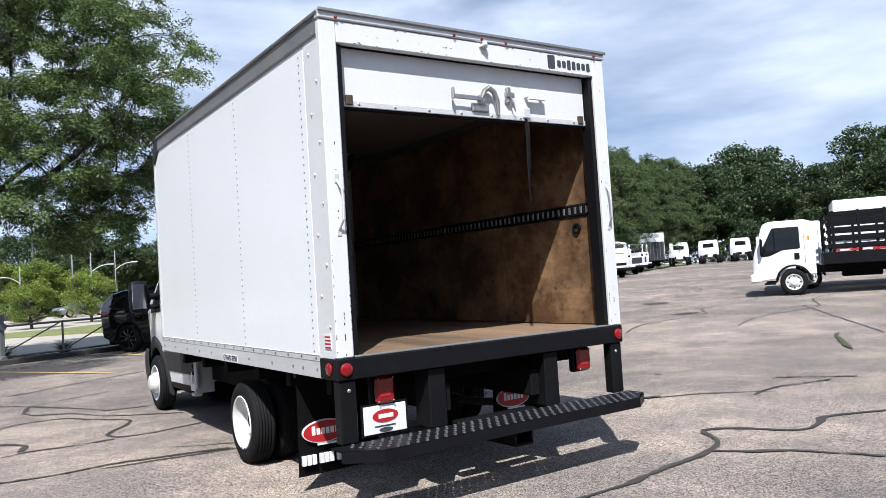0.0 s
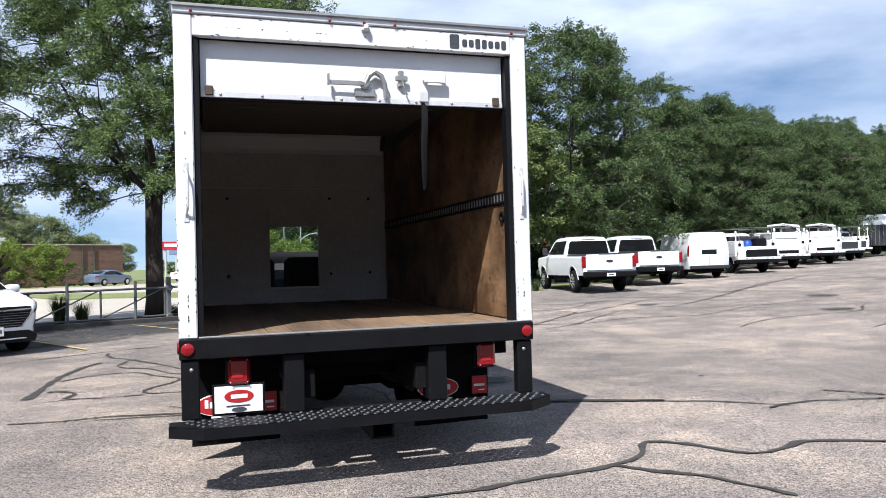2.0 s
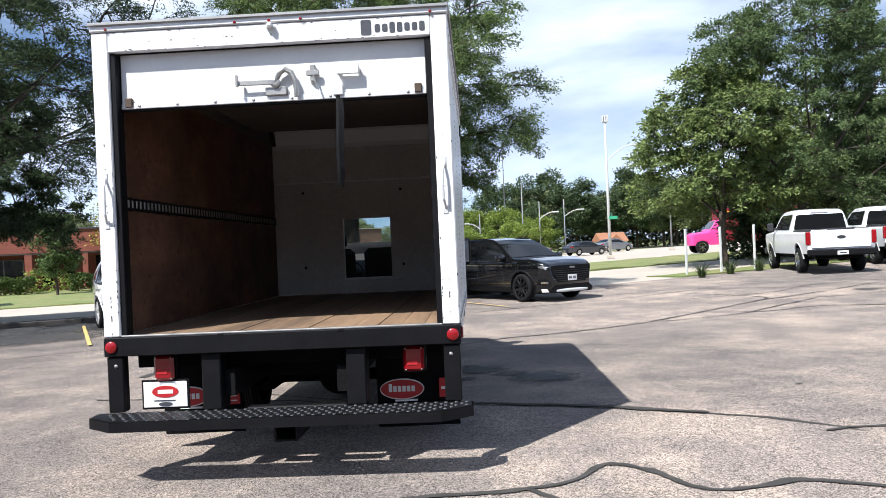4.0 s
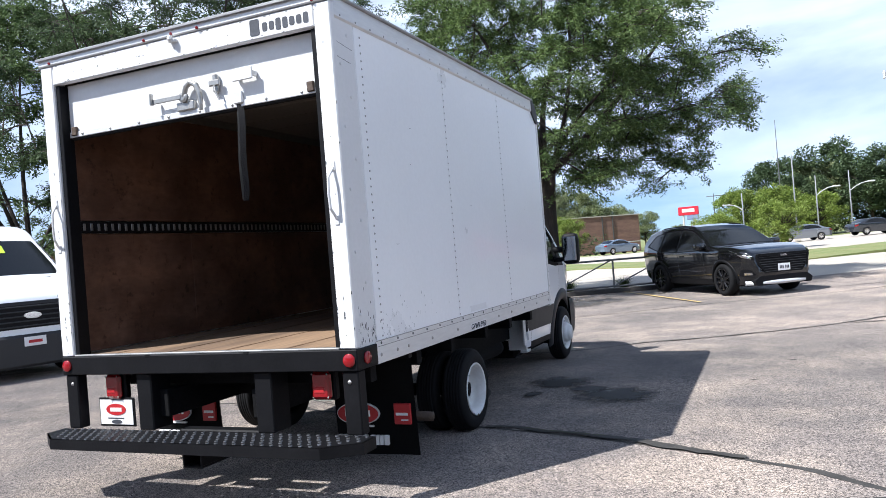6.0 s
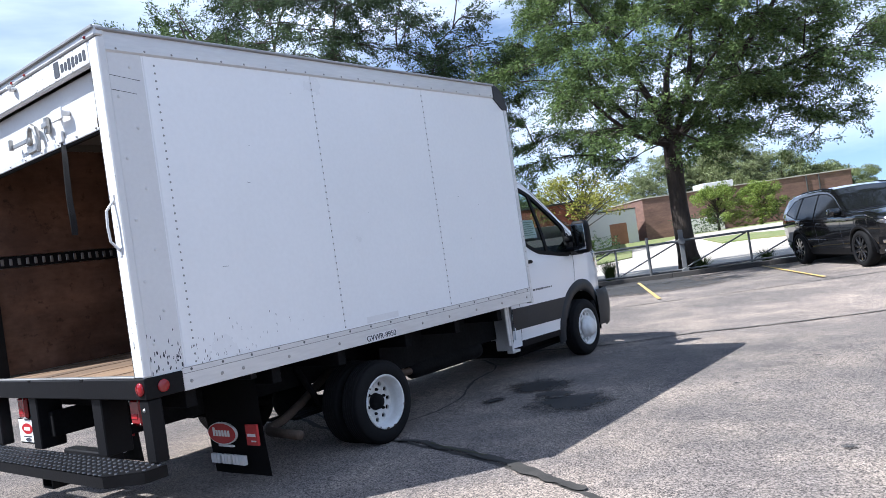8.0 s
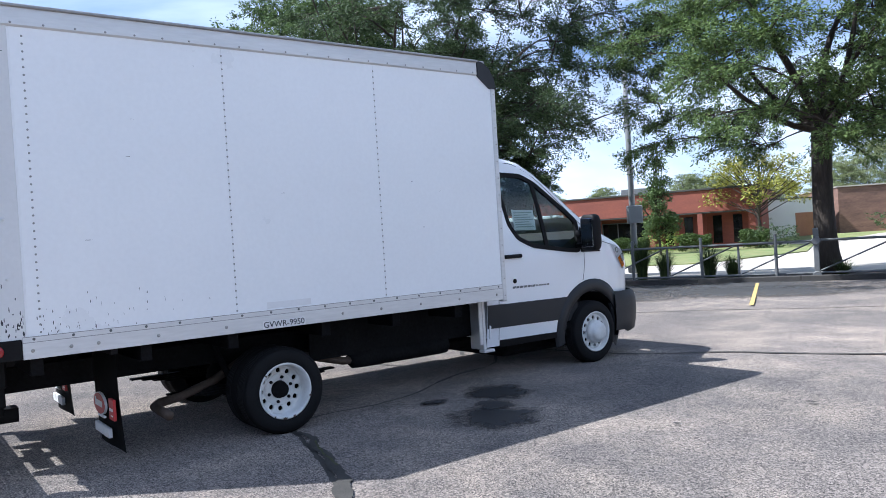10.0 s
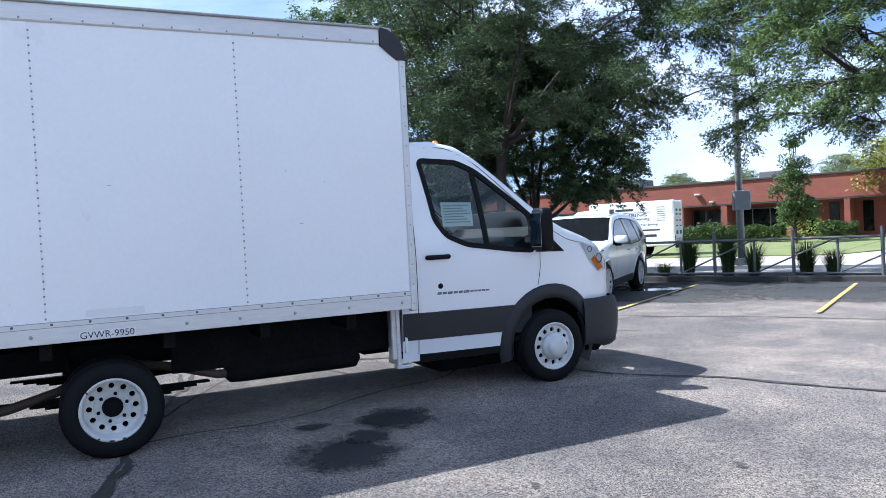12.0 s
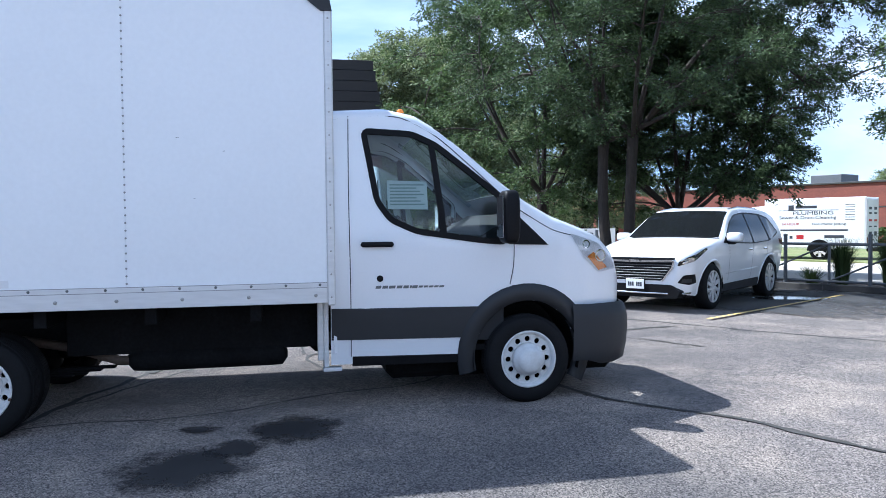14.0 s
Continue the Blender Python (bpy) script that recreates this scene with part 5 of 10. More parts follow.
def mud_flap(s):
    x0, x1 = (0.54, 1.19) if s > 0 else (-1.19, -0.54)
    y = 0.82
    bm = bmesh.new()
    rows = []
    for z in steps(0.12, 0.86, 8):
        rows.append([bm.verts.new((x, y + 0.03 * (0.86 - z) ** 2 * 2 + 0.012 * math.sin(x * 7), z)) for x in steps(x0, x1, 8)])
    for a, b in zip(rows, rows[1:]):
        for k in range(8):
            bm.faces.new((a[k], a[k + 1], b[k + 1], b[k]))
    bmesh.ops.solidify(bm, geom=bm.faces[:], thickness=0.008)
    flap = part("mud_flap", bm, M_RUBBER, truck, "black rubber mud flap with printed dealer marks")
    yy = y - 0.012
    cx = x0 + 0.20
    for nm, a, b, m, d in (("print_oval", 0.175, 0.082, M_PRINT, 0.0), ("print_oval", 0.168, 0.074, M_RED, 0.003)):
        bm = bmesh.new()
        prism(bm, oval(cx, 0.425, a, b), "y", yy - 0.008 - d, yy + 0.01)
        part(nm, bm, m, flap)
    bm = bmesh.new()
    for k in range(6):
        rbox(bm, cx - 0.105 + k * 0.036, cx - 0.078 + k * 0.036, yy - 0.0135, yy - 0.01, 0.405, 0.45 if k else 0.468, 0.001)
    part("print_bar", bm, M_PRINT, flap)
    box("print_bar", (cx - 0.06, cx + 0.12, yy - 0.008, yy + 0.01, 0.328, 0.341), M_PRINT, flap, 0.001)
    box("print_square", (x1 - 0.155, x1 - 0.025, yy - 0.008, yy + 0.012, 0.352, 0.50), M_RED, flap, 0.002)
    bm = bmesh.new()
    rbox(bm, x1 - 0.14, x1 - 0.045, yy - 0.0105, yy, 0.415, 0.435, 0.001)
    rbox(bm, x1 - 0.10, x1 - 0.045, yy - 0.0105, yy, 0.378, 0.388, 0.001)
    part("print_bar", bm, M_PRINT, flap)
    # the row of figures below, as blank bars
    bm = bmesh.new()
    x = x0 + 0.02
    for g in (3, 3, 4):
        for k in range(g):
            rbox(bm, x, x + 0.030, yy - 0.008, yy + 0.02, 0.20, 0.268, 0.002)
            x += 0.038
        x += 0.02
    part("print_bar", bm, M_PRINT, flap)
    box("flap_bracket", (x0, x1, y - 0.02, y + 0.03, 0.82, 0.868), M_BLACK, truck, 0.004)


mud_flap(1)
mud_flap(-1)


def tyre(bm, xa, xb, r, rim, seg=40):
    """A tyre between xa and xb, with shoulder, sidewall bulge and grooves."""
    w = xb - xa
    prof = [(rim, xa + 0.02), (rim + 0.012, xa + 0.004), (rim + 0.45 * (r - rim), xa - 0.004 * (1 if w > 0 else -1)), (r - 0.03, xa + 0.008), (r - 0.006, xa + 0.03 * w / abs(w))]
    n = 5
    for k in range(n):
        a = xa + 0.035 + (w - 0.07) * k / n
        b = xa + 0.035 + (w - 0.07) * (k + 1) / n
        prof += [(r, a + 0.004), (r, b - 0.006), (r - 0.010, b - 0.004), (r - 0.010, b + 0.001)]
    prof += [(r - 0.006, xb - 0.03), (r - 0.03, xb - 0.008), (rim + 0.45 * (r - rim), xb + 0.004), (rim + 0.012, xb - 0.004), (rim, xb - 0.02)]
    lathe(bm, prof, "x", (0, 0, 0), seg, caps=False)


def wheel(parent, x, y, s, kind):
    """kind: front (bulging hub cover) or rear (twin tyres round a deep dish)."""
    R = 0.348
    w = new("wheel")
    w.parent = parent
    w.location = (x, y, R)
    if s < 0:
        w.rotation_euler = (0, 0, math.pi)
    bm = bmesh.new()
    tyre(bm, -0.195, 0.0, R, 0.212)
    part("tyre", bm, M_RUBBER, w, "black ribbed tyre", smooth=True)
    if kind == "rear":
        bm = bmesh.new()
        tyre(bm, -0.435, -0.24, R, 0.212)
        part("tyre", bm, M_RUBBER, w, smooth=True)
        dish, holes, hr, hs = -0.125, 12, 0.156, 0.0205
    else:
        dish, holes, hr, hs = -0.035, 12, 0.158, 0.0225
    bm = bmesh.new()
    lathe(bm, [(0.222, -0.012), (0.226, 0.0), (0.218, 0.006), (0.205, -0.004), (0.200, dish * 0.5 - 0.02), (0.193, dish - 0.005), (0.185, dish)], "x", (0, 0, 0), 44)
    bmesh.ops.delete(bm, geom=[f for f in bm.faces if len(f.verts) > 4], context="FACES")
    part("rim", bm, M_RIMWHITE, w, "white painted steel rim", smooth=True)
    # disc with round hand holes
    bm = bmesh.new()
    seg = holes * 4
    inner, outer = 0.128, 0.187
    for h in range(holes):
        a0 = 2 * math.pi * h / holes
        ring_h = [(hr + hs * math.cos(t), hs * math.sin(t)) for t in (2 * math.pi * k / 12 for k in range(12))]
        d = math.pi / holes
        border = [(inner, -d), (0.5 * (inner + outer) * 1.0, -d), (outer, -d), (outer, 0), (outer, d), (0.5 * (inner + outer), d), (inner, d), (inner, 0)]

        def pt(rad, t, dx=0.0):
            return bm.verts.new((dish + dx + 0.10 * (outer - rad) * (1 if kind == "front" else -0.6), rad * math.cos(a0 + t), rad * math.sin(a0 + t)))
        bv = [pt(r_, t_) for r_, t_ in border]
        hv = [pt(r_, off / r_) for r_, off in ring_h]
        hb = [bm.verts.new((v.co.x - 0.02, v.co.y, v.co.z)) for v in hv]
        for k in range(12):
            bm.faces.new((hv[k], hv[(k + 1) % 12], hb[(k + 1) % 12], hb[k]))
        es = [bm.edges.new((bv[k], bv[(k + 1) % 8])) for k in range(8)]
        es += [e for e in (bm.edges.get((hv[k], hv[(k + 1) % 12])) for k in range(12))]
        bmesh.ops.triangle_fill(bm, edges=es, use_beauty=True)
    bmesh.ops.remove_doubles(bm, verts=bm.verts[:], dist=0.0005)
    bmesh.ops.recalc_face_normals(bm, faces=bm.faces[:])
    part("wheel_disc", bm, M_RIMWHITE, w, "white painted wheel disc with round holes")
    bm = bmesh.new()
    lathe(bm, [(0.190, dish - 0.05), (0.0, dish - 0.05)], "x", (0, 0, 0), 24)
    part("brake_drum", bm, M_CHASSIS, w)
    bm = bmesh.new()
    if kind == "front":
        lathe(bm, [(0.13, dish + 0.004), (0.128, 0.012), (0.118, 0.028), (0.108, 0.034), (0.104, 0.05), (0.095, 0.066), (0.06, 0.078), (0.0, 0.080)], "x", (0, 0, 0), 40)
        part("hub_cover", bm, M_RIMWHITE, w, "bulging white hub cover", smooth=True)
    else:
        lathe(bm, [(0.130, dish - 0.004), (0.127, dish + 0.004), (0.095, dish + 0.004), (0.072, dish + 0.002)], "x", (0, 0, 0), 36)
        bmesh.ops.delete(bm, geom=[f for f in bm.faces if len(f.verts) > 4], context="FACES")
        part("hub_ring", bm, M_RIMWHITE, w, smooth=True)
        bm = bmesh.new()
        lathe(bm, [(0.072, dish - 0.02), (0.068, dish + 0.02), (0.06, dish + 0.05), (0.0, dish + 0.052)], "x", (0, 0, 0), 30)
        part("hub_cap", bm, M_CHASSIS, w, "dark axle hub", smooth=True)
        for k in range(6):
            a = 2 * math.pi * k / 6 + 0.3
            bm = bmesh.new()
            lathe(bm, [(0.0135, dish), (0.0135, dish + 0.018), (0.007, dish + 0.019), (0.007, dish + 0.03), (0.0, dish + 0.03)], "x", (0, 0.100 * math.cos(a), 0.100 * math.sin(a)), 6)
            part("wheel_nut", bm, M_CHASSIS, w)
        bm = bmesh.new()
        for a, ln in ((-1.75, 0.16), (-1.35, 0.10), (-0.35, 0.09), (-2.1, 0.05), (2.4, 0.06)):
            for q in range(3):
                t0, t1 = a + ln * q / 3, a + ln * (q + 1) / 3
                r0, r1 = 0.2105 - 0.002 * (q % 2), 0.2275
                bm.faces.new([bm.verts.new((0.0065, r * math.cos(t), r * math.sin(t))) for r, t in ((r0, t0), (r1, t0), (r1, t1), (r0, t1))])
        part("paint_chips", bm, M_RUST, w, "bare rusty chips on the rim edge")
    return w


REAR_Y, FRONT_Y = 2.10, 5.975
for sd in (1, -1):
    wheel(truck, sd * 1.165, REAR_Y, sd, "rear")
    wheel(truck, sd * 0.985, FRONT_Y, sd, "front")


def chassis():
    for s in (1, -1):
        box("frame_rail", (min(s * 0.36, s * 0.44), max(s * 0.36, s * 0.44), 0.10, 6.4, 0.55, 0.74), M_CHASSIS, truck, 0.006)
        bm = bmesh.new()
        for k in range(4):
            rbox(bm, min(s * 0.52, s * 0.60), max(s * 0.52, s * 0.60), REAR_Y - 0.75 + 0.1 * k, REAR_Y + 0.75 - 0.1 * k, 0.36 - 0.018 * k, 0.376 - 0.018 * k, 0.003)
        part("leaf_spring", bm, M_CHASSIS, truck)
        bm = bmesh.new()
        tube(bm, [(s * 0.45, REAR_Y - 0.32, 0.72), (s * 0.62, REAR_Y - 0.2, 0.32)], 0.028, 10)
        part("shock_absorber", bm, M_CHASSIS, truck)
        box("side_skirt", (min(s * 0.70, s * 0.72), max(s * 0.70, s * 0.72), 2.55, 4.42, 0.48, 0.90), M_CHASSIS, truck, 0.004)
        bm = bmesh.new()
        rbox(bm, min(s * 0.70, s * 0.915), max(s * 0.70, s * 0.915), 4.385, 4.425, 0.345, 0.862, 0.006)
        rbox(bm, min(s * 0.885, s * 0.915), max(s * 0.885, s * 0.915), 4.34, 4.384, 0.40, 0.862, 0.006)
        rbox(bm, min(s * 0.84, s * 0.925), max(s * 0.84, s * 0.925), 4.38, 4.52, 0.315, 0.344, 0.004)
        part("cab_bracket", bm, M_ALU, truck, "pale aluminium bracket under the cab")
    for y in (0.35, 1.05, 1.7, 2.5, 3.2, 3.9):
        box("cross_member", (-1.15, 1.15, y - 0.04, y + 0.04, 0.742, 0.866), M_CHASSIS, truck, 0.004)
    box("frame_cross", (-0.36, 0.36, 0.8, 0.88, 0.57, 0.72), M_CHASSIS, truck, 0.006)
    bm = bmesh.new()
    tube(bm, [(-0.95, REAR_Y, 0.348), (-0.2, REAR_Y, 0.348), (0.2, REAR_Y, 0.348), (0.95, REAR_Y, 0.348)], 0.055, 14)
    part("rear_axle", bm, M_CHASSIS, truck, smooth=True)
    bm = bmesh.new()
    lathe(bm, [(0.05, -0.22), (0.14, -0.16), (0.19, -0.05), (0.19, 0.05), (0.12, 0.16), (0.05, 0.22)], "y", (0.0, REAR_Y, 0.36), 20)
    part("differential", bm, M_CHASSIS, truck, smooth=True)
    bm = bmesh.new()
    tube(bm, [(0, REAR_Y + 0.1, 0.40), (0, 5.3, 0.52)], 0.045, 12)
    part("drive_shaft", bm, M_CHASSIS, truck, smooth=True)
    bm = bmesh.new()
    tube(bm, [(0.62, 4.1, 0.42), (0.66, 3.3, 0.42), (0.68, 2.9, 0.43), (0.55, 2.55, 0.52), (0.5, 2.1, 0.60), (0.52, 1.75, 0.42), (0.66, 1.42, 0.355), (0.72, 1.24, 0.345), (0.80, 1.18, 0.338), (0.95, 1.178, 0.330), (1.16, 1.178, 0.322)], 0.036, 12)
    part("exhaust_pipe", bm, M_RUST, truck, "rusty exhaust pipe with a sideways tip", smooth=True)
    bm = bmesh.new()
    lathe(bm, [(0.03, 2.95), (0.085, 3.0), (0.09, 3.1), (0.09, 4.0), (0.085, 4.08), (0.03, 4.12)], "y", (0.66, 0, 0.43), 20)
    part("muffler", bm, M_CHASSIS, truck, smooth=True)
    box("fuel_tank", (-0.35, 0.34, 2.8, 4.1, 0.46, 0.72), M_CHASSIS, truck, 0.05)
    # pan made deeper, wider and longer to block sunlight passing under the cab
    box("engine_pan", (-0.62, 0.62, 4.9, 6.85, 0.17, 0.45), M_CHASSIS, truck, 0.05)
    box("gear_box", (-0.2, 0.2, 4.3, 5.2, 0.35, 0.62), M_CHASSIS, truck, 0.05)


chassis()

# plate with the gross weight, and the blank sticker over it
wplate = box("weight_plate", (HW + 0.0195, HW + 0.0225, 1.91, 2.275, 0.868, 0.93), M_PRINT, truck, 0.001, "white weight plate with black writing")
letters("weight_writing", "GVWR-9950", 0.066, M_INK, pose(HW + 0.0235, 2.09, 0.899, 90, 0, 90), wplate)
lplate = box("weight_plate", (-HW - 0.0225, -HW - 0.0195, 1.91, 2.275, 0.868, 0.93), M_PRINT, truck, 0.001)
letters("weight_writing", "GVWR-9950", 0.066, M_INK, pose(-HW - 0.0235, 2.09, 0.899, 90, 0, -90), lplate)
box("blank_sticker", (HW + 0.0112, HW + 0.0125, 1.96, 2.34, 1.025, 1.075), M_PRINT, truck, 0.0004, "blank pale sticker")
flagp = box("flag_sticker", (-HW - 0.0195, -HW - 0.0142, 0.10, 0.185, 1.06, 1.15), M_PRINT, truck, 0.0005, "small striped flag sticker")
for k in range(4):
    box("stripe", (-HW - 0.0205, -HW - 0.0192, 0.10, 0.185, 1.064 + k * 0.022, 1.075 + k * 0.022), M_RED, flagp, 0.0003)


def chips():
    """Chipped paint: dark flakes on the posts, short scrapes on the side."""
    random.seed(11)
    bm = bmesh.new()

    def flake(o, u, w, a, b):
        vs = [bm.verts.new(o + u * a * math.cos(t) * random.uniform(0.6, 1.2) + w * b * math.sin(t) * random.uniform(0.6, 1.2)) for t in (2 * math.pi * k / 6 for k in range(6))]
        bm.faces.new(vs)
    ux, uy, uz = Vector((1, 0, 0)), Vector((0, 1, 0)), Vector((0, 0, 1))
    for k in range(70):
        z = random.choice((random.uniform(1.0, 1.35), random.uniform(1.0, 3.1)))
        s = random.choice((1, -1))
        flake(Vector((s * random.choice((1.132, 1.24, 1.18)), -0.0012, z)), ux, uz, random.uniform(0.002, 0.005), random.uniform(0.003, 0.015))
    for k in range(40):
        flake(Vector((random.uniform(-1.1, 1.1), -0.0012, random.choice((2.992, 3.0, 3.05, 3.115)))), ux, uz, random.uniform(0.004, 0.014), random.uniform(0.002, 0.005))
    for k in range(45):
        z = 1.02 + abs(random.gauss(0, 0.10))
        y = random.uniform(0.04, 0.28)
        flake(Vector((HW + 0.0152, y, min(z, 1.4))), uy, uz, random.uniform(0.0025, 0.007), random.uniform(0.006, 0.02))
    for k in range(60):
        z = random.uniform(1.1, 3.0)
        flake(Vector((HW + 0.0152, random.uniform(0.022, 0.035), z)), uy, uz, random.uniform(0.002, 0.006), random.uniform(0.006, 0.03))
    for k in range(60):
        z = 1.0 + abs(random.gauss(0.05, 0.13))
        y = 0.32 + abs(random.gauss(0, 0.55))
        if y < 1.7 and z < 1.5:
            flake(Vector((HW + 0.0125, y, z)), uy, uz, random.uniform(0.001, 0.003), random.uniform(0.005, 0.016))
    for k in range(8):
        y, z = random.uniform(0.4, 4.2), random.uniform(1.5, 2.95)
        flake(Vector((HW + 0.0125, y, z)), uy, uz, random.uniform(0.008, 0.03), random.uniform(0.001, 0.002))
    for z0, y0, n in ((2.895, 0.035, 24), (2.80, 0.06, 18)):
        for k in range(n):
            flake(Vector((HW + 0.0152, y0 + k * 0.0095, z0 - 0.0011 * k)), uy, uz, 0.010, random.uniform(0.0012, 0.0026))
    tagged(part("chipped_paint", bm, M_INK, truck, "dark chips and scrapes in the paint"), kind="stuff")


chips()
build_rivets()
M_MIRROR = mat("mirror_glass", (0.36, 0.38, 0.41), 0.03, 1.0, var=0.03, bump=0.0)

# ---- the cab ----
CAB_TOP = [(4.44, 2.30), (4.88, 2.325), (5.12, 2.275), (5.3, 2.165), (5.5, 2.0), (5.78, 1.755), (5.98, 1.60), (6.2, 1.475), (6.42, 1.395), (6.62, 1.315), (6.76, 1.20), (6.86, 1.06), (6.91, 0.88), (6.93, 0.74)]
CAB_BOT = [(4.44, 0.36), (6.3, 0.36), (6.93, 0.5)]
CAB_W = [(4.44, 0.955), (4.7, 0.968), (5.9, 0.972), (6.25, 0.955), (6.5, 0.91), (6.68, 0.85), (6.8, 0.77), (6.88, 0.66), (6.93, 0.50)]
CAB_BELT = [(4.44, 1.28), (7.0, 1.18)]
cabhull = Hull(CAB_TOP, CAB_BOT, CAB_W, CAB_BELT, lean=0.085, round_top=0.10, tuck=0.035, power=1.5)
cab = new("cab")
cab.parent = truck
cab["label"] = "white van cab with grey plastic lower cladding"
WIN = dense([(4.715, 2.135), (5.09, 2.115), (5.27, 2.03), (5.53, 1.82), (5.80, 1.60), (5.80, 1.275), (5.62, 1.29), (5.10, 1.365), (4.90, 1.455), (4.80, 1.60)], 0.05, 4, 0.05)


def build_cab():
    holes = [WIN, circle_yz(FRONT_Y, 0.385, 0.44)]
    ys = steps(4.44, 6.55, 64) + [6.6, 6.65, 6.7, 6.74, 6.78, 6.81, 6.84, 6.87, 6.89, 6.91, 6.93]
    bm = cabhull.shell(ys, holes, (False, True), rows=44)
    # leave the windscreen open
    kill = [f for f in bm.faces if 5.27 < f.calc_center_median().y < 5.93 and f.calc_center_median().z > lerp_table(CAB_TOP, f.calc_center_median().y) - 0.045 and abs(f.calc_center_median().x) < 0.80]
    bmesh.ops.delete(bm, geom=kill, context="FACES")
    body = part("cab_body", bm, M_VANPAINT, cab, "glossy white cab shell", smooth=True)
    bm = cabhull.over(5.22, 5.97, 0.97, 0.006)
    ws = part("windscreen", bm, M_GLASS, cab, "clear windscreen", smooth=True)
    ws.visible_shadow = False
    for s in (1, -1):
        part("window_rubber", cabhull.ring(grow(WIN, 0.026), grow(WIN, -0.020), 0.005, s, 0.03), M_RUBBER, cab, "black window surround")
        g = part("door_glass", cabhull.patch(grow(WIN, -0.008), -0.008, s, 10, 12), M_GLASS, cab, "door window", smooth=True)
        g.visible_shadow = False
        bm = cabhull.patch([(5.215, 2.05), (5.262, 2.03), (5.335, 1.32), (5.285, 1.325)], 0.002, s, 6, 1, 0.02)
        part("window_divider", bm, M_RUBBER, cab)
        # cladding, sill, arch
        part("door_cladding", cabhull.patch([(4.445, 0.55), (4.445, 0.79), (5.62, 0.775), (5.50, 0.535)], 0.008, s, 8, 12, 0.02), M_PLASTIC, cab, "dark grey plastic cladding")
        part("sill_black", cabhull.patch([(4.60, 0.345), (4.60, 0.42), (5.47, 0.405), (5.47, 0.34)], 0.004, s, 3, 6, 0.05), M_BLACK, cab)
        part("wheel_arch", cabhull.arch(FRONT_Y, 0.385, 0.425, 0.56, s, -28, 196), M_PLASTIC, cab, "dark grey wheel arch flare", smooth=True)
        bm = bmesh.new()
        for k in range(20):
            a0, a1 = (math.pi * (1.15 * k / 20 - 0.08) for k in (k, k + 1))
            q = [(FRONT_Y + 0.44 * math.cos(a), 0.36 + 0.44 * math.sin(a)) for a in (a0, a1)]
            bm.faces.new([bm.verts.new(v) for v in ((s * 0.5, *q[0]), (s * 0.94, *q[0]), (s * 0.94, *q[1]), (s * 0.5, *q[1]))])
        part("arch_liner", bm, M_CHASSIS, cab)
        # door shut lines
        seam = []
        for path, w in (([(4.60, 2.25), (4.585, 1.6), (4.59, 0.80), (4.59, 0.42)], 0.007), ([(5.865, 1.275), (5.86, 1.1), (5.83, 0.94)], 0.007), ([(4.44, 2.225), (4.9, 2.255), (5.08, 2.215), (5.28, 2.10), (5.55, 1.86), (5.86, 1.57), (6.02, 1.46)], 0.008), ([(6.02, 1.46), (6.2, 1.36), (6.38, 1.315)], 0.006)):
            bm = bmesh.new()
            rows = []
            pts = spline(path, 8)
            for i, p in enumerate(pts):
                d = (pts[min(i + 1, len(pts) - 1)] - pts[max(0, i - 1)]).normalized()
                n = Vector((-d.y, d.x)) * w / 2
                rows.append([bm.verts.new((s * (cabhull.side(*q) + 0.0025), *q)) for q in (p + n, p - n)])
            for a, b in zip(rows, rows[1:]):
                bm.faces.new((a[0], a[1], b[1], b[0]))
            part("shut_line", bm, M_INK, cab)
        # handle, lock, lettering bars
        bm = bmesh.new()
        x = cabhull.side(4.8, 1.27)
        rbox(bm, min(s * x, s * (x + 0.035)), max(s * x, s * (x + 0.035)), 4.665, 4.915, 1.248, 1.288, 0.014)
        part("door_handle", bm, M_BLACK, cab, "black door handle")
        bm = bmesh.new()
        lathe(bm, [(0.024, s * (cabhull.side(4.81, 1.01) - 0.002)), (0.024, s * (cabhull.side(4.81, 1.01) + 0.006)), (0.016, s * (cabhull.side(4.81, 1.01) + 0.010)), (0.0, s * (cabhull.side(4.81, 1.01) + 0.010))], "x", (0, 4.81, 1.01), 18)
        part("door_lock", bm, M_BLACK, cab, smooth=True)
        bm = bmesh.new()
        y = 4.775
        for k, w in enumerate((0.05, 0.05, 0.06, 0.05, 0.05, 0.018, 0.05, 0.04, 0.04, 0.04, 0.04, 0.045)):
            h = 0.014 if k < 7 else 0.010
            xx = cabhull.side(y, 0.945) + 0.002
            zz = 0.948 - 0.012 * (y - 4.775)
            q = [bm.verts.new((s * xx, yy, zq)) for yy, zq in ((y, zz - h), (y + w * 0.82, zz - h), (y + w * 0.82 + 0.006, zz + h * 0.55), (y + 0.006, zz + h * 0.55))]
            bm.faces.new(q if s > 0 else q[::-1])
            y += w
        part("model_mark", bm, M_GALV, cab, "small grey model mark as bars")
        # mirror and its triangular base
        part("mirror_sail", cabhull.patch([(5.82, 1.255), (6.15, 1.245), (5.84, 1.54)], 0.010, s, 8, 4, 0.03), M_BLACK, cab, "black sail panel")
        mir = new("mirror")
        mir.parent = cab
        bm = bmesh.new()
        x0 = cabhull.side(5.8, 1.4)
        pebble(bm, min(s * (x0 + 0.12), s * (x0 + 0.34)), max(s * (x0 + 0.12), s * (x0 + 0.34)), 5.695, 5.825, 1.265, 1.665)
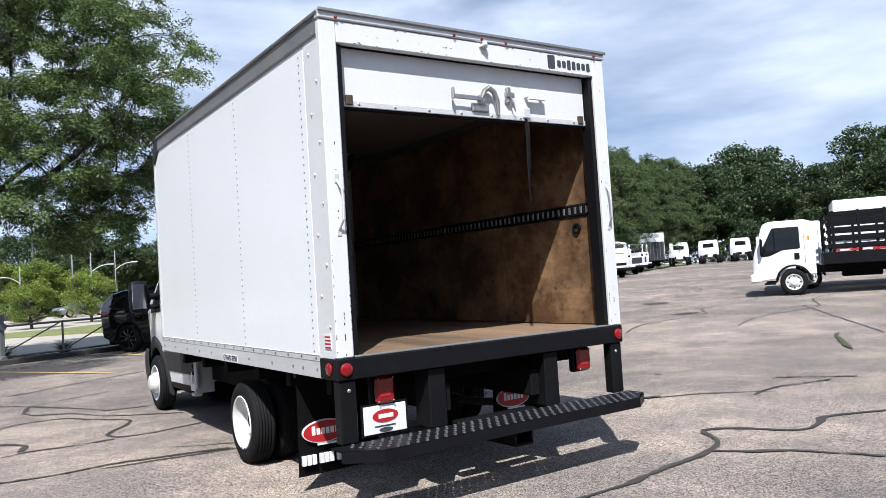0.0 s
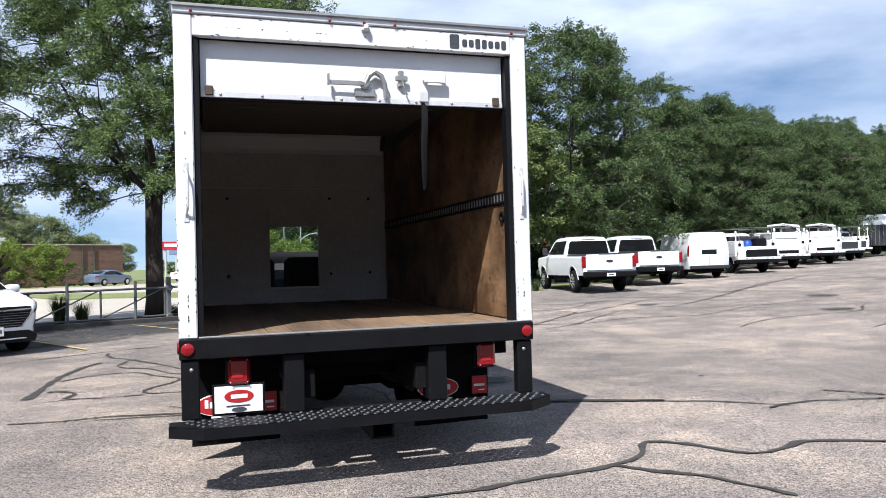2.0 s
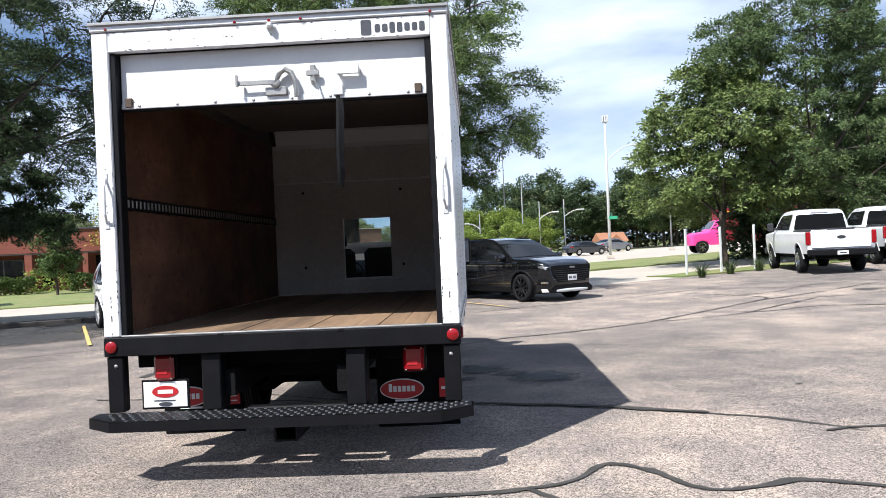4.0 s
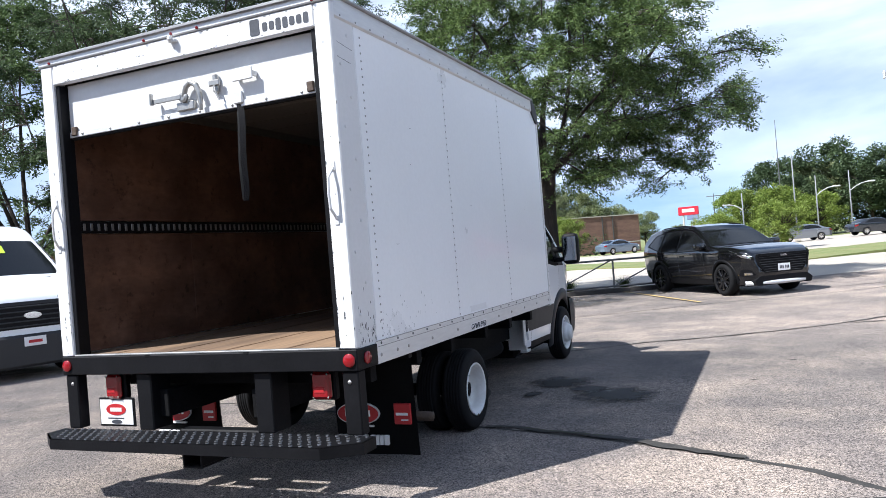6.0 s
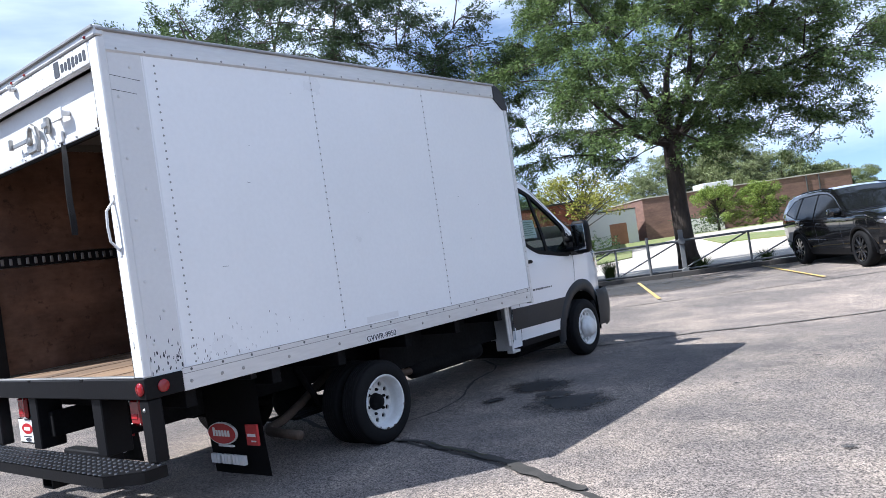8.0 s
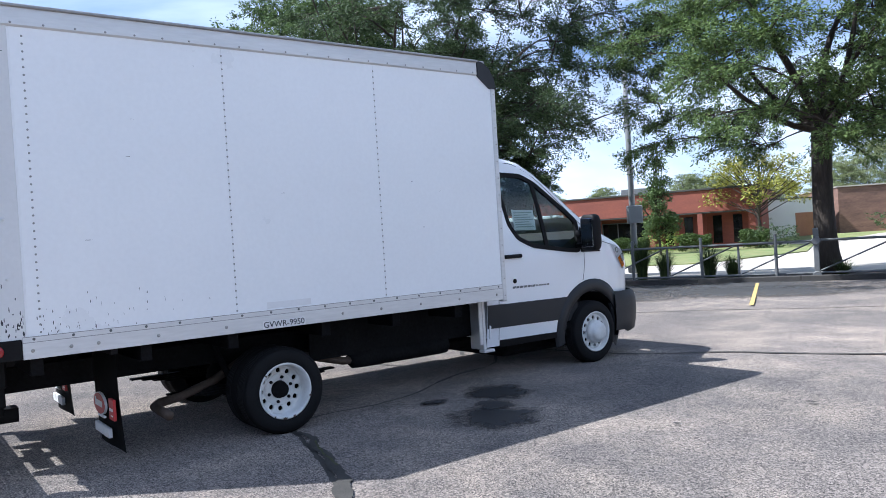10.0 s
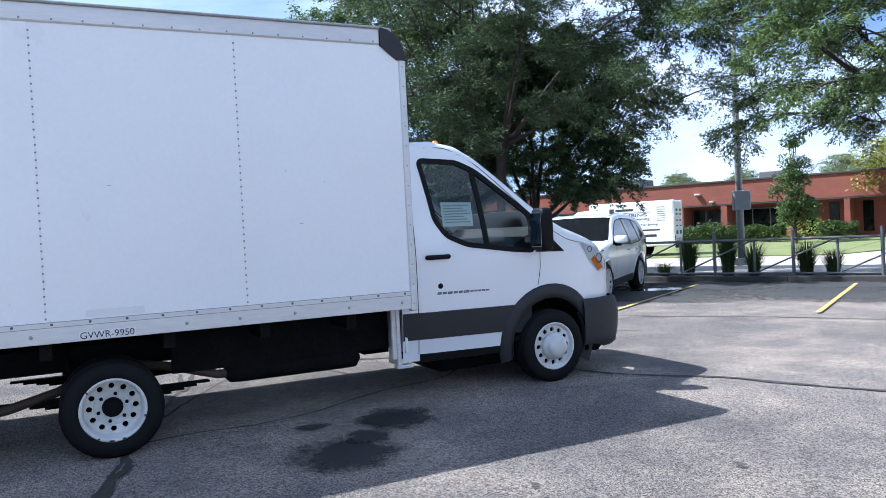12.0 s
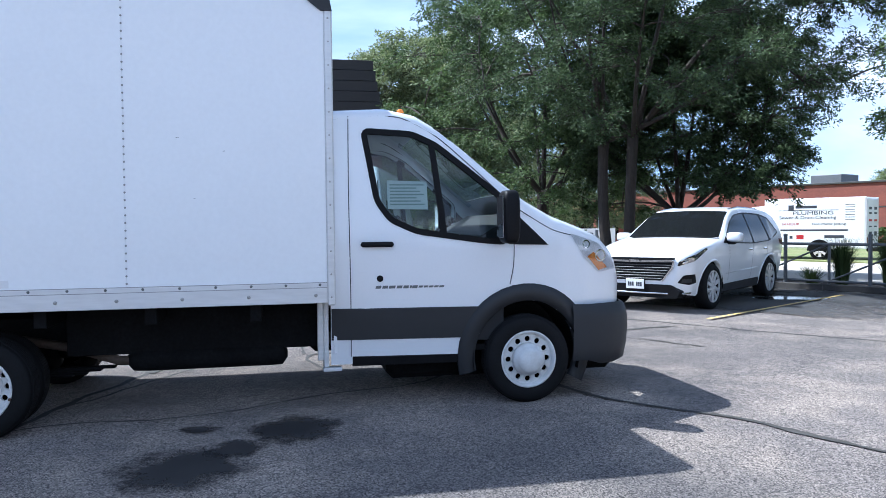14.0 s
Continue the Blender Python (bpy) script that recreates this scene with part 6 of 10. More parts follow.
        rbox(bm, min(s * (x0 - 0.02), s * (x0 + 0.16)), max(s * (x0 - 0.02), s * (x0 + 0.16)), 5.76, 5.83, 1.42, 1.50, 0.02)
        rbox(bm, min(s * (x0 - 0.02), s * (x0 + 0.16)), max(s * (x0 - 0.02), s * (x0 + 0.16)), 5.76, 5.83, 1.30, 1.36, 0.02)
        part("mirror_shell", bm, M_BLACK, mir, "black towing mirror shell", smooth=True)
        bm = bmesh.new()
        rbox(bm, min(s * (x0 + 0.15), s * (x0 + 0.315)), max(s * (x0 + 0.15), s * (x0 + 0.315)), 5.686, 5.697, 1.31, 1.62, 0.004)
        part("mirror_glass", bm, M_MIRROR, mir, "mirror glass")
        # headlamp
        hl = rounded([(6.34, 1.335), (6.60, 1.255), (6.82, 1.04), (6.60, 1.015), (6.47, 1.13)], 0.02, 3)
        part("headlamp_bowl", cabhull.patch(hl, 0.003, s, 8, 8), M_LAMPBOWL, cab, "bright silver headlamp bowl", smooth=True)
        part("lamp_ring", cabhull.ring(circle_yz(6.63, 1.15, 0.052), circle_yz(6.63, 1.15, 0.040), 0.006, s, 0.003), M_CHROME, cab)
        part("lamp_ring", cabhull.ring(circle_yz(6.49, 1.245, 0.034), circle_yz(6.49, 1.245, 0.024), 0.006, s, 0.003), M_CHROME, cab)
        part("indicator_lens", cabhull.patch([(6.50, 1.145), (6.56, 1.18), (6.70, 1.05), (6.61, 1.03)], 0.006, s, 5, 4), M_ORANGE, cab, "amber indicator")
        lens = part("headlamp_lens", cabhull.patch(hl, 0.011, s, 8, 8), M_LENS, cab, "clear headlamp lens", smooth=True)
        lens.visible_shadow = False
        # paper in the door window
    pap = part("window_sticker", cabhull.patch([(4.88, 1.535), (4.88, 1.755), (5.19, 1.745), (5.19, 1.53)], -0.013, 1, 4, 4), M_PAPER, cab, "printed paper stuck inside the glass")
    for k in range(7):
        z = 1.565 + k * 0.025
        part("print_bar", cabhull.patch([(4.90, z), (4.90, z + 0.010), (5.165 - 0.03 * (k % 3), z + 0.010), (5.165 - 0.03 * (k % 3), z)], -0.010, 1, 1, 2), M_PAPERPRINT, pap)
    # bumper: a band round the nose
    bm = bmesh.new()
    rows = []
    plan = [(0.965, 6.36), (0.975, 6.5), (0.955, 6.66), (0.90, 6.80), (0.80, 6.90), (0.62, 6.965), (0.35, 6.995), (0, 7.0)]
    plan = plan + [(-x, y) for x, y in plan[:-1][::-1]]
    for x, y in plan:
        q = Vector((x, y)) - Vector((0, 6.2))
        col = []
        for z, sc in ((0.27, 0.90), (0.30, 0.955), (0.42, 0.985), (0.56, 1.0), (0.66, 0.995), (0.745, 0.965), (0.765, 0.92)):
            sc2 = sc if y > 6.55 else 1 - (1 - sc) * 0.35
            z2 = z + (0.0 if y > 6.6 else 0.04 * (z < 0.35))
            col.append(bm.verts.new((x * (1 - (1 - sc2) * 0.5), 6.2 + q.y * sc2, z2)))
        rows.append(col)
    for a, b in zip(rows, rows[1:]):
        for k in range(6):
            bm.faces.new((a[k], a[k + 1], b[k + 1], b[k]))
    bmesh.ops.recalc_face_normals(bm, faces=bm.faces[:])
    part("front_bumper", bm, M_PLASTIC, cab, "dark grey plastic front bumper", smooth=True)
    # grille, lamp on the roof, seats, wheel, dash, floor, rear of cab
    for k in range(4):
        box("grille_bar", (-0.52, 0.52, 6.86, 6.95 - 0.015 * k, 0.80 + k * 0.055, 0.835 + k * 0.055), M_PLASTIC, cab, 0.01)
    for x in (-0.5, -0.25, 0.0, 0.25, 0.5):
        bm = bmesh.new()
        lathe(bm, [(0.03, 2.325), (0.028, 2.345), (0.014, 2.358), (0.0, 2.36)], "z", (x, 5.05, 0.0), 14)
        part("roof_lamp", bm, M_ORANGE, cab, "amber clearance lamp", smooth=True)
    bm = bmesh.new()
    prism(bm, [(5.52, 0.92), (5.50, 1.16), (5.56, 1.28), (5.68, 1.36), (5.84, 1.44), (5.95, 1.50), (5.97, 1.46), (5.97, 0.92)], "x", -0.88, 0.88)
    part("dashboard", bm, M_SEAT, cab, "dark plastic dashboard")
    box("cab_floor", (-0.90, 0.90, 4.47, 5.95, 0.42, 0.47), M_CHASSIS, cab, 0.01)
    for x0, x1 in ((-0.72, -0.22), (-0.10, 0.72)):
        seat = new("seat")
        seat.parent = cab
        bm = bmesh.new()
        rbox(bm, x0, x1, 4.85, 5.35, 0.66, 0.86, 0.06)
        part("cushion", bm, M_SEAT, seat)
        bm = bmesh.new()
        rbox(bm, x0, x1, -0.07, 0.07, 0.0, 0.74, 0.06, pose(0, 4.86, 0.84, 10, 0, 0))
        rbox(bm, x1 - 0.36, x1 - 0.10, -0.05, 0.05, 0.75, 0.93, 0.04, pose(0, 4.86, 0.84, 10, 0, 0))
        part("backrest", bm, M_SEAT, seat, "dark cloth seat back with headrest")
    bm = bmesh.new()
    ring = [(-0.42 + 0.185 * math.cos(a), 5.50 + 0.07 * math.sin(a), 1.22 + 0.17 * math.sin(a)) for a in (2 * math.pi * k / 24 for k in range(25))]
    tube(bm, ring, 0.016, 8, False)
    tube(bm, [(-0.42, 5.50, 1.22), (-0.42, 5.68, 1.10)], 0.03, 8)
    rbox(bm, -0.58, -0.26, 5.49, 5.51, 1.20, 1.24, 0.006)
    part("steering_wheel", bm, M_BLACK, cab, smooth=False)
    for a, b, c, d in ((-0.93, -0.32, 0.45, 2.2), (0.32, 0.93, 0.45, 2.2), (-0.32, 0.32, 1.96, 2.2), (-0.32, 0.32, 0.45, 1.18)):
        box("cab_back", (a, b, 4.46, 4.485, c, d), M_BLACK if d < 1.5 else M_VANPAINT, cab, 0.002)
    for s in (1, -1):
        box("door_liner", (min(s * 0.87, s * 0.90), max(s * 0.87, s * 0.90), 4.62, 5.80, 0.5, 1.25), M_SEAT, cab, 0.01)


build_cab()

# ---- other vehicles ----


def car_wheel(parent, x, y, s, R=0.36, W=0.23, rim=None, spokes=6, z=None, rr=0.66):
    w = new("wheel")
    w.parent = parent
    w.location = (x, y, R if z is None else z)
    if s < 0:
        w.rotation_euler = (0, 0, math.pi)
    bm = bmesh.new()
    r0 = R * rr
    lathe(bm, [(r0, -W + 0.02), (r0 + 0.02, -W), (R - 0.03, -W + 0.005), (R, -W + 0.04), (R, -0.04), (R - 0.03, -0.005), (r0 + 0.02, 0.0), (r0, -0.02)], "x", (0, 0, 0), 28, caps=False)
    part("tyre", bm, M_RUBBER, w, smooth=True)
    bm = bmesh.new()
    lathe(bm, [(r0 + 0.004, -0.015), (r0 - 0.012, -0.008), (r0 - 0.02, -0.09), (0.0, -0.095)], "x", (0, 0, 0), 28, caps=False)
    part("rim_barrel", bm, M_CHASSIS, w, smooth=True)
    bm = bmesh.new()
    lathe(bm, [(r0 + 0.003, -0.02), (r0, -0.004), (r0 - 0.018, -0.006), (r0 - 0.022, -0.03)], "x", (0, 0, 0), 28, caps=False)
    lathe(bm, [(0.075, -0.05), (0.07, -0.02), (0.0, -0.016)], "x", (0, 0, 0), 16, caps=False)
    if spokes == 0:
        # a dished steel disc with round holes and a raised hub
        lathe(bm, [(r0 - 0.02, -0.03), (r0 * 0.86, -0.055), (r0 * 0.62, -0.045), (r0 * 0.58, -0.02), (r0 * 0.42, -0.005), (r0 * 0.36, 0.03), (0.0, 0.035)], "x", (0, 0, 0), 28, caps=False)
        holes = bmesh.new()
        for k in range(8):
            a = 2 * math.pi * k / 8
            lathe(holes, [(0.0, -0.044), (r0 * 0.10, -0.044), (r0 * 0.10, -0.06)], "x", (0, r0 * 0.74 * math.cos(a), r0 * 0.74 * math.sin(a)), 10, caps=False)
        part("rim_holes", holes, M_CHASSIS, w)
    for k in range(spokes):
        a = 2 * math.pi * k / spokes
        m = Matrix.Rotation(a, 4, "X")
        rbox(bm, -0.045, -0.010, -0.05 if spokes < 8 else -0.03, 0.05 if spokes < 8 else 0.03, 0.05, r0 - 0.012, 0.008, m)
    part("rim", bm, rim or M_CHROME, w)
    return w


M_COAL = mat("satin_grey_bar", (0.10, 0.10, 0.105), 0.4, 0.4, var=0.1, bump=0.0)


def vehicle(name, m, label, category, group=""):
    return thing(name, m, label, category, group)


def suv(m, label, paint, rims, L=4.8, H=1.69, half=0.95, clad=None, group="parked sport utility cars", grille=None, chrome=False):
    root = vehicle("suv", m, label, "car", group)
    k = L / 4.86
    kh = H / 1.70
    nz = 0.90 if chrome else 0.97      # height of the bonnet's leading edge
    top = [(-2.43, 0.98), (-2.40, 1.16), (-2.27, 1.40), (-2.05, 1.57), (-1.7, 1.645), (-1.0, 1.695), (-0.35, 1.70), (0.12, 1.655), (0.45, 1.52), (0.80, 1.305), (1.03, 1.165), (1.30, 1.13), (1.75, nz + 0.16), (2.10, nz + 0.09), (2.30, nz + 0.02), (2.39, nz - 0.07), (2.42, nz - 0.25), (2.43, 0.60)]
    top = [(a * k, b * kh) for a, b in top]
    bottom = [(-2.43 * k, 0.44), (-1.95 * k, 0.27), (1.9 * k, 0.24), (2.43 * k, 0.30)]
    width = [(-2.43 * k, 0.74), (-2.34 * k, 0.85), (-2.0 * k, half - 0.04), (-1.4, half), (-0.6, half - 0.015), (0.6, half - 0.015), (1.4, half), (1.85 * k, half - 0.035), (2.14 * k, 0.87), (2.30 * k, 0.79), (2.40 * k, 0.71), (2.43 * k, 0.66)]
    h = Hull(top, bottom, width, [(-3, 1.09 * kh), (3, 0.98 * kh)], lean=0.22, round_top=0.10, tuck=0.09, power=1.2)
    fy, ry, R = 1.48 * k, -1.38 * k, 0.372
    ys = steps(-2.43 * k, 2.43 * k, 96)
    part("body", h.shell(ys, [circle_yz(fy, R, R + 0.055), circle_yz(ry, R, R + 0.055)], rows=24), paint, root, smooth=True)
    wins = ([(0.98, 1.10), (0.30, 1.485), (-0.02, 1.565), (-0.36, 1.585), (-0.40, 1.06)], [(-0.47, 1.06), (-0.43, 1.585), (-1.12, 1.565), (-1.26, 1.09)], [(-1.34, 1.10), (-1.20, 1.555), (-1.60, 1.49), (-1.95, 1.24)])
    daylight = [(1.04, 1.08), (0.30, 1.515), (-0.05, 1.592), (-0.50, 1.612), (-1.20, 1.588), (-1.64, 1.515), (-2.06, 1.225), (-1.30, 1.075), (-0.42, 1.04)]
    for s in (1, -1):
        part("window_band", h.patch(rounded([(a * k, b * kh) for a, b in daylight], 0.04, 3), 0.003, s, 10, 20), M_BLACK, root, smooth=True)
        for w in wins:
            part("side_window", h.patch(rounded([(a * k, b * kh) for a, b in w], 0.035, 3), 0.007, s, 8, 8), M_DARKWIN, root, smooth=True)
        for yc in (fy, ry):
            part("wheel_arch", h.arch(yc, R, R + 0.035, R + (0.075 if chrome else 0.10), s, -14, 194, 0.006, 0.06), paint if chrome else (clad or M_PLASTIC), root, smooth=True)
            car_wheel(root, s * (half - 0.012), yc, s, R, 0.24, rims, 10, rr=0.70)
            bm = bmesh.new()
            for q in range(16):
                a0, a1 = (math.pi * (1.10 * j / 16 - 0.05) for j in (q, q + 1))
                e = [(yc + (R + 0.05) * math.cos(t), R + (R + 0.05) * math.sin(t)) for t in (a0, a1)]
                bm.faces.new([bm.verts.new(v) for v in ((s * 0.55, *e[0]), (s * (half - 0.03), *e[0]), (s * (half - 0.03), *e[1]), (s * 0.55, *e[1]))])
            part("arch_liner", bm, M_CHASSIS, root)
        part("side_cladding", h.patch([(ry + 0.42, 0.245), (ry + 0.46, 0.40), (fy - 0.46, 0.37), (fy - 0.42, 0.245)], 0.010, s, 4, 10, 0.02), clad or M_PLASTIC, root)
        part("side_crease", h.patch([(ry + 0.45, 0.60), (ry + 0.45, 0.612), (fy - 0.44, 0.545), (fy - 0.44, 0.533)], 0.006, s, 1, 12), paint, root)
        for ya, yb in ((-0.43, -0.44), (0.76, 0.70), (-1.22, -1.16)):
            part("door_line", h.patch([(yb * k, 0.42), (ya * k, 1.05 * kh), (ya * k + 0.009, 1.05 * kh), (yb * k + 0.009, 0.42)], 0.003, s, 8, 1), M_INK, root)
        for y in (-0.22, -1.02):
            bm = bmesh.new()
            x = h.side(y * k, 0.93 * kh)
            rbox(bm, min(s * x, s * (x + 0.03)), max(s * x, s * (x + 0.03)), y * k - 0.1, y * k + 0.08, 0.925 * kh, 0.955 * kh, 0.012)
            part("door_handle", bm, M_CHROME if chrome else paint, root)
        mirror = new("mirror")
        mirror.parent = root
        bm = bmesh.new()
        x = h.side(0.80 * k, 1.1)
        pebble(bm, min(s * x, s * (x + 0.25)), max(s * x, s * (x + 0.25)), 0.70 * k, 0.90 * k, 1.10 * kh, 1.26 * kh, 0.5)
        part("mirror_shell", bm, paint, mirror, smooth=True)
        bm = bmesh.new()
        rbox(bm, min(s * (x - 0.06), s * (x + 0.14)), max(s * (x - 0.06), s * (x + 0.14)), 0.75 * k, 0.85 * k, 1.055 * kh, 1.11 * kh, 0.02)
        part("mirror_foot", bm, M_BLACK, mirror)
        lamp = part("headlamp", h.patch(rounded([(1.72 * k, nz + 0.085), (1.80 * k, nz + 0.10), (2.28 * k, nz - 0.035), (2.40 * k, nz - 0.10), (2.41 * k, nz - 0.17), (2.12 * k, nz - 0.085)], 0.015, 2), 0.007, s, 6, 10), M_DARKWIN, root, "dark headlamp glass", smooth=True)
        part("lamp_strip", h.patch([(1.80 * k, nz + 0.066), (1.80 * k, nz + 0.080), (2.38 * k, nz - 0.080), (2.38 * k, nz - 0.100)], 0.012, s, 3, 8), M_CHROME, lamp)
        part("lamp_reflector", h.patch(rounded([(2.06 * k, nz - 0.03), (2.20 * k, nz - 0.045), (2.36 * k, nz - 0.115), (2.35 * k, nz - 0.145), (2.14 * k, nz - 0.085)], 0.012, 2), 0.011, s, 4, 6), M_CHROME, lamp)
        part("fog_recess", h.patch(rounded([(2.02 * k, 0.46), (2.10 * k, 0.60), (2.32 * k, 0.585), (2.39 * k, 0.47), (2.20 * k, 0.43)], 0.02, 2), 0.007, s, 5, 6), M_BLACK, root, "dark fog lamp recess", smooth=True)
        part("fog_lamp", h.patch([(2.16 * k, 0.47), (2.17 * k, 0.53), (2.33 * k, 0.525), (2.34 * k, 0.47)], 0.011, s, 3, 4), M_CHROME if not chrome else M_PLASTIC, root)
        part("tail_lamp", h.patch([(-2.38 * k, 0.95 * kh), (-2.36 * k, 1.10 * kh), (-1.95 * k, 1.11 * kh), (-2.02 * k, 1.02 * kh)], 0.006, s, 4, 6), M_RED_LENS, root)
        bm = bmesh.new()
        x = h.side(-0.5, 1.6) - 0.085
        tube(bm, [(s * x, -1.75 * k, 1.615 * kh), (s * x, -1.4 * k, 1.685 * kh), (s * x, -0.4, 1.71 * kh), (s * x, 0.05, 1.665 * kh)], 0.017, 8)
        part("roof_rail", bm, M_CHROME if chrome else M_BLACK, root)
    part("windscreen", h.over(0.20 * k, 1.02 * k, 0.90, 0.007), M_DARKWIN, root, "dark raked windscreen", smooth=True)
    part("cowl", h.over(1.02 * k, 1.10 * k, 0.93, 0.006), M_BLACK, root, smooth=True)
    part("rear_window", h.over(-2.33 * k, -2.06 * k, 0.82, 0.006), M_DARKWIN, root, smooth=True)
    bm = bmesh.new()
    rbox(bm, -0.55, 0.55, -2.32 * k, -1.95 * k, 1.60 * kh, 1.63 * kh, 0.012)
    part("rear_spoiler", bm, paint, root)
    # front: deep barred grille between the lamps, plate, dark lower mouth, bright lip
    yf = 2.43 * k
    gt, gb = nz - 0.04, 0.50
    bm = bmesh.new()
    prism(bm, rounded([(-0.44, gb), (0.44, gb), (0.60, gb + 0.20), (0.64, gt), (-0.64, gt), (-0.60, gb + 0.20)], 0.03, 3), "y", yf - 0.16, yf + 0.010)
    mouth = part("grille", bm, M_BLACK, root, "black barred grille")
    for q in range(7):
        zz = gb + 0.025 + q * (gt - gb - 0.06) / 7
        hw = 0.43 + min(0.18, (zz - gb) * 0.78)
        box("grille_bar", (-hw, hw, yf + 0.006, yf + 0.020, zz, zz + 0.013), M_COAL if chrome else M_PLASTIC, mouth, 0.004)
    for s in (1, -1):
        bm = bmesh.new()
        prism(bm, [(s * 0.10, gt - 0.075), (s * 0.63, gt - 0.055), (s * 0.64, gt - 0.030), (s * 0.10, gt - 0.045)], "y", yf - 0.03, yf + 0.030)
        part("grille_trim", bm, grille or M_PLASTIC, mouth)
        bm = bmesh.new()
        prism(bm, [(s * 0.44, gb - 0.005), (s * 0.47, gb - 0.005), (s * 0.635, gb + 0.20), (s * 0.66, gt - 0.05), (s * 0.635, gt - 0.05), (s * 0.605, gb + 0.21)], "y", yf - 0.06, yf + 0.018)
        part("grille_trim", bm, grille or M_BLACK, mouth)
    bm = bmesh.new()
    prism(bm, [(-0.095, gt - 0.075), (0.075, gt - 0.075), (0.095, gt - 0.035), (-0.075, gt - 0.035)], "y", yf + 0.018, yf + 0.040)
    part("badge_bar", bm, M_CHROME, mouth)
    bm = bmesh.new()
    prism(bm, rounded([(-0.70, 0.23), (0.70, 0.23), (0.74, 0.34), (0.60, 0.44), (-0.60, 0.44), (-0.74, 0.34)], 0.03, 3), "y", yf - 0.30, yf + 0.008)
    part("bumper_mouth", bm, M_BLACK if chrome else (clad or M_PLASTIC), root, "black lower bumper")
    bm = bmesh.new()
    lip = 0.016 if chrome else 0.045
    zl = 0.30 if chrome else 0.285
    plan = [(0.80, yf - 0.27), (0.72, yf - 0.10), (0.58, yf + 0.005), (0.30, yf + 0.032), (0, yf + 0.038)]
    plan = plan + [(-x, y) for x, y in plan[:-1][::-1]]
    rows = [[bm.verts.new((x, y - d, zl + z)) for d, z in ((0.03, -lip), (0.0, -lip * 0.6), (0.0, lip * 0.6), (0.03, lip))] for x, y in plan]
    for a, b in zip(rows, rows[1:]):
        for q in range(3):
            bm.faces.new((a[q], a[q + 1], b[q + 1], b[q]))
    part("bumper_lip", bm, M_CHROME if chrome else M_ALU, root, "thin bright bumper trim" if chrome else "silver lower bumper trim", smooth=True)
    z0 = 0.36 if chrome else 0.53
    pl = box("number_plate", (-0.155, 0.155, yf + 0.021, yf + 0.034, z0, z0 + 0.155), M_PRINT, root, 0.004, "number plate in a dark frame")
    box("plate_frame", (-0.17, 0.17, yf + 0.006, yf + 0.0205, z0 - 0.012, z0 + 0.167), M_BLACK, pl, 0.004)
    for q in range(7):
        if q != 3:
            box("plate_bar", (-0.118 + q * 0.035, -0.094 + q * 0.035, yf + 0.0345, yf + 0.037, z0 + 0.045, z0 + 0.11), M_INK, pl, 0.001)
    box("underside", (-0.75, 0.75, -2.2 * k, 2.15 * k, 0.21, 0.36), M_CHASSIS, root, 0.03)
    return root


def on_ground(x, y, heading):
    """heading: degrees that the nose points to, from +y towards -x."""
    return pose(x, y, gz(x, y), 0, 0, heading)


f = Vector((0.60, -0.80))
rt = Vector((f.y, -f.x))
c = Vector((6.08, 19.40)) - 0.94 * rt - 1.46 * f
suv(on_ground(c.x, c.y, math.degrees(math.atan2(-f.x, f.y))), "glossy black sport utility car parked by the fence", M_BLACKCAR, M_BLACKCAR, clad=M_BLACK, grille=M_BLACK)
f = Vector((0.595, -0.80)).normalized()
lt = Vector((-f.y, f.x))
c = Vector((-0.80, 15.60)) - 0.92 * lt - 1.40 * f
suv(on_ground(c.x, c.y, math.degrees(math.atan2(-f.x, f.y))), "clean white sport utility car backed up to the fence", M_VANPAINT, M_SILVER, L=4.60, H=1.67, half=0.93, grille=M_CHROME, chrome=True)


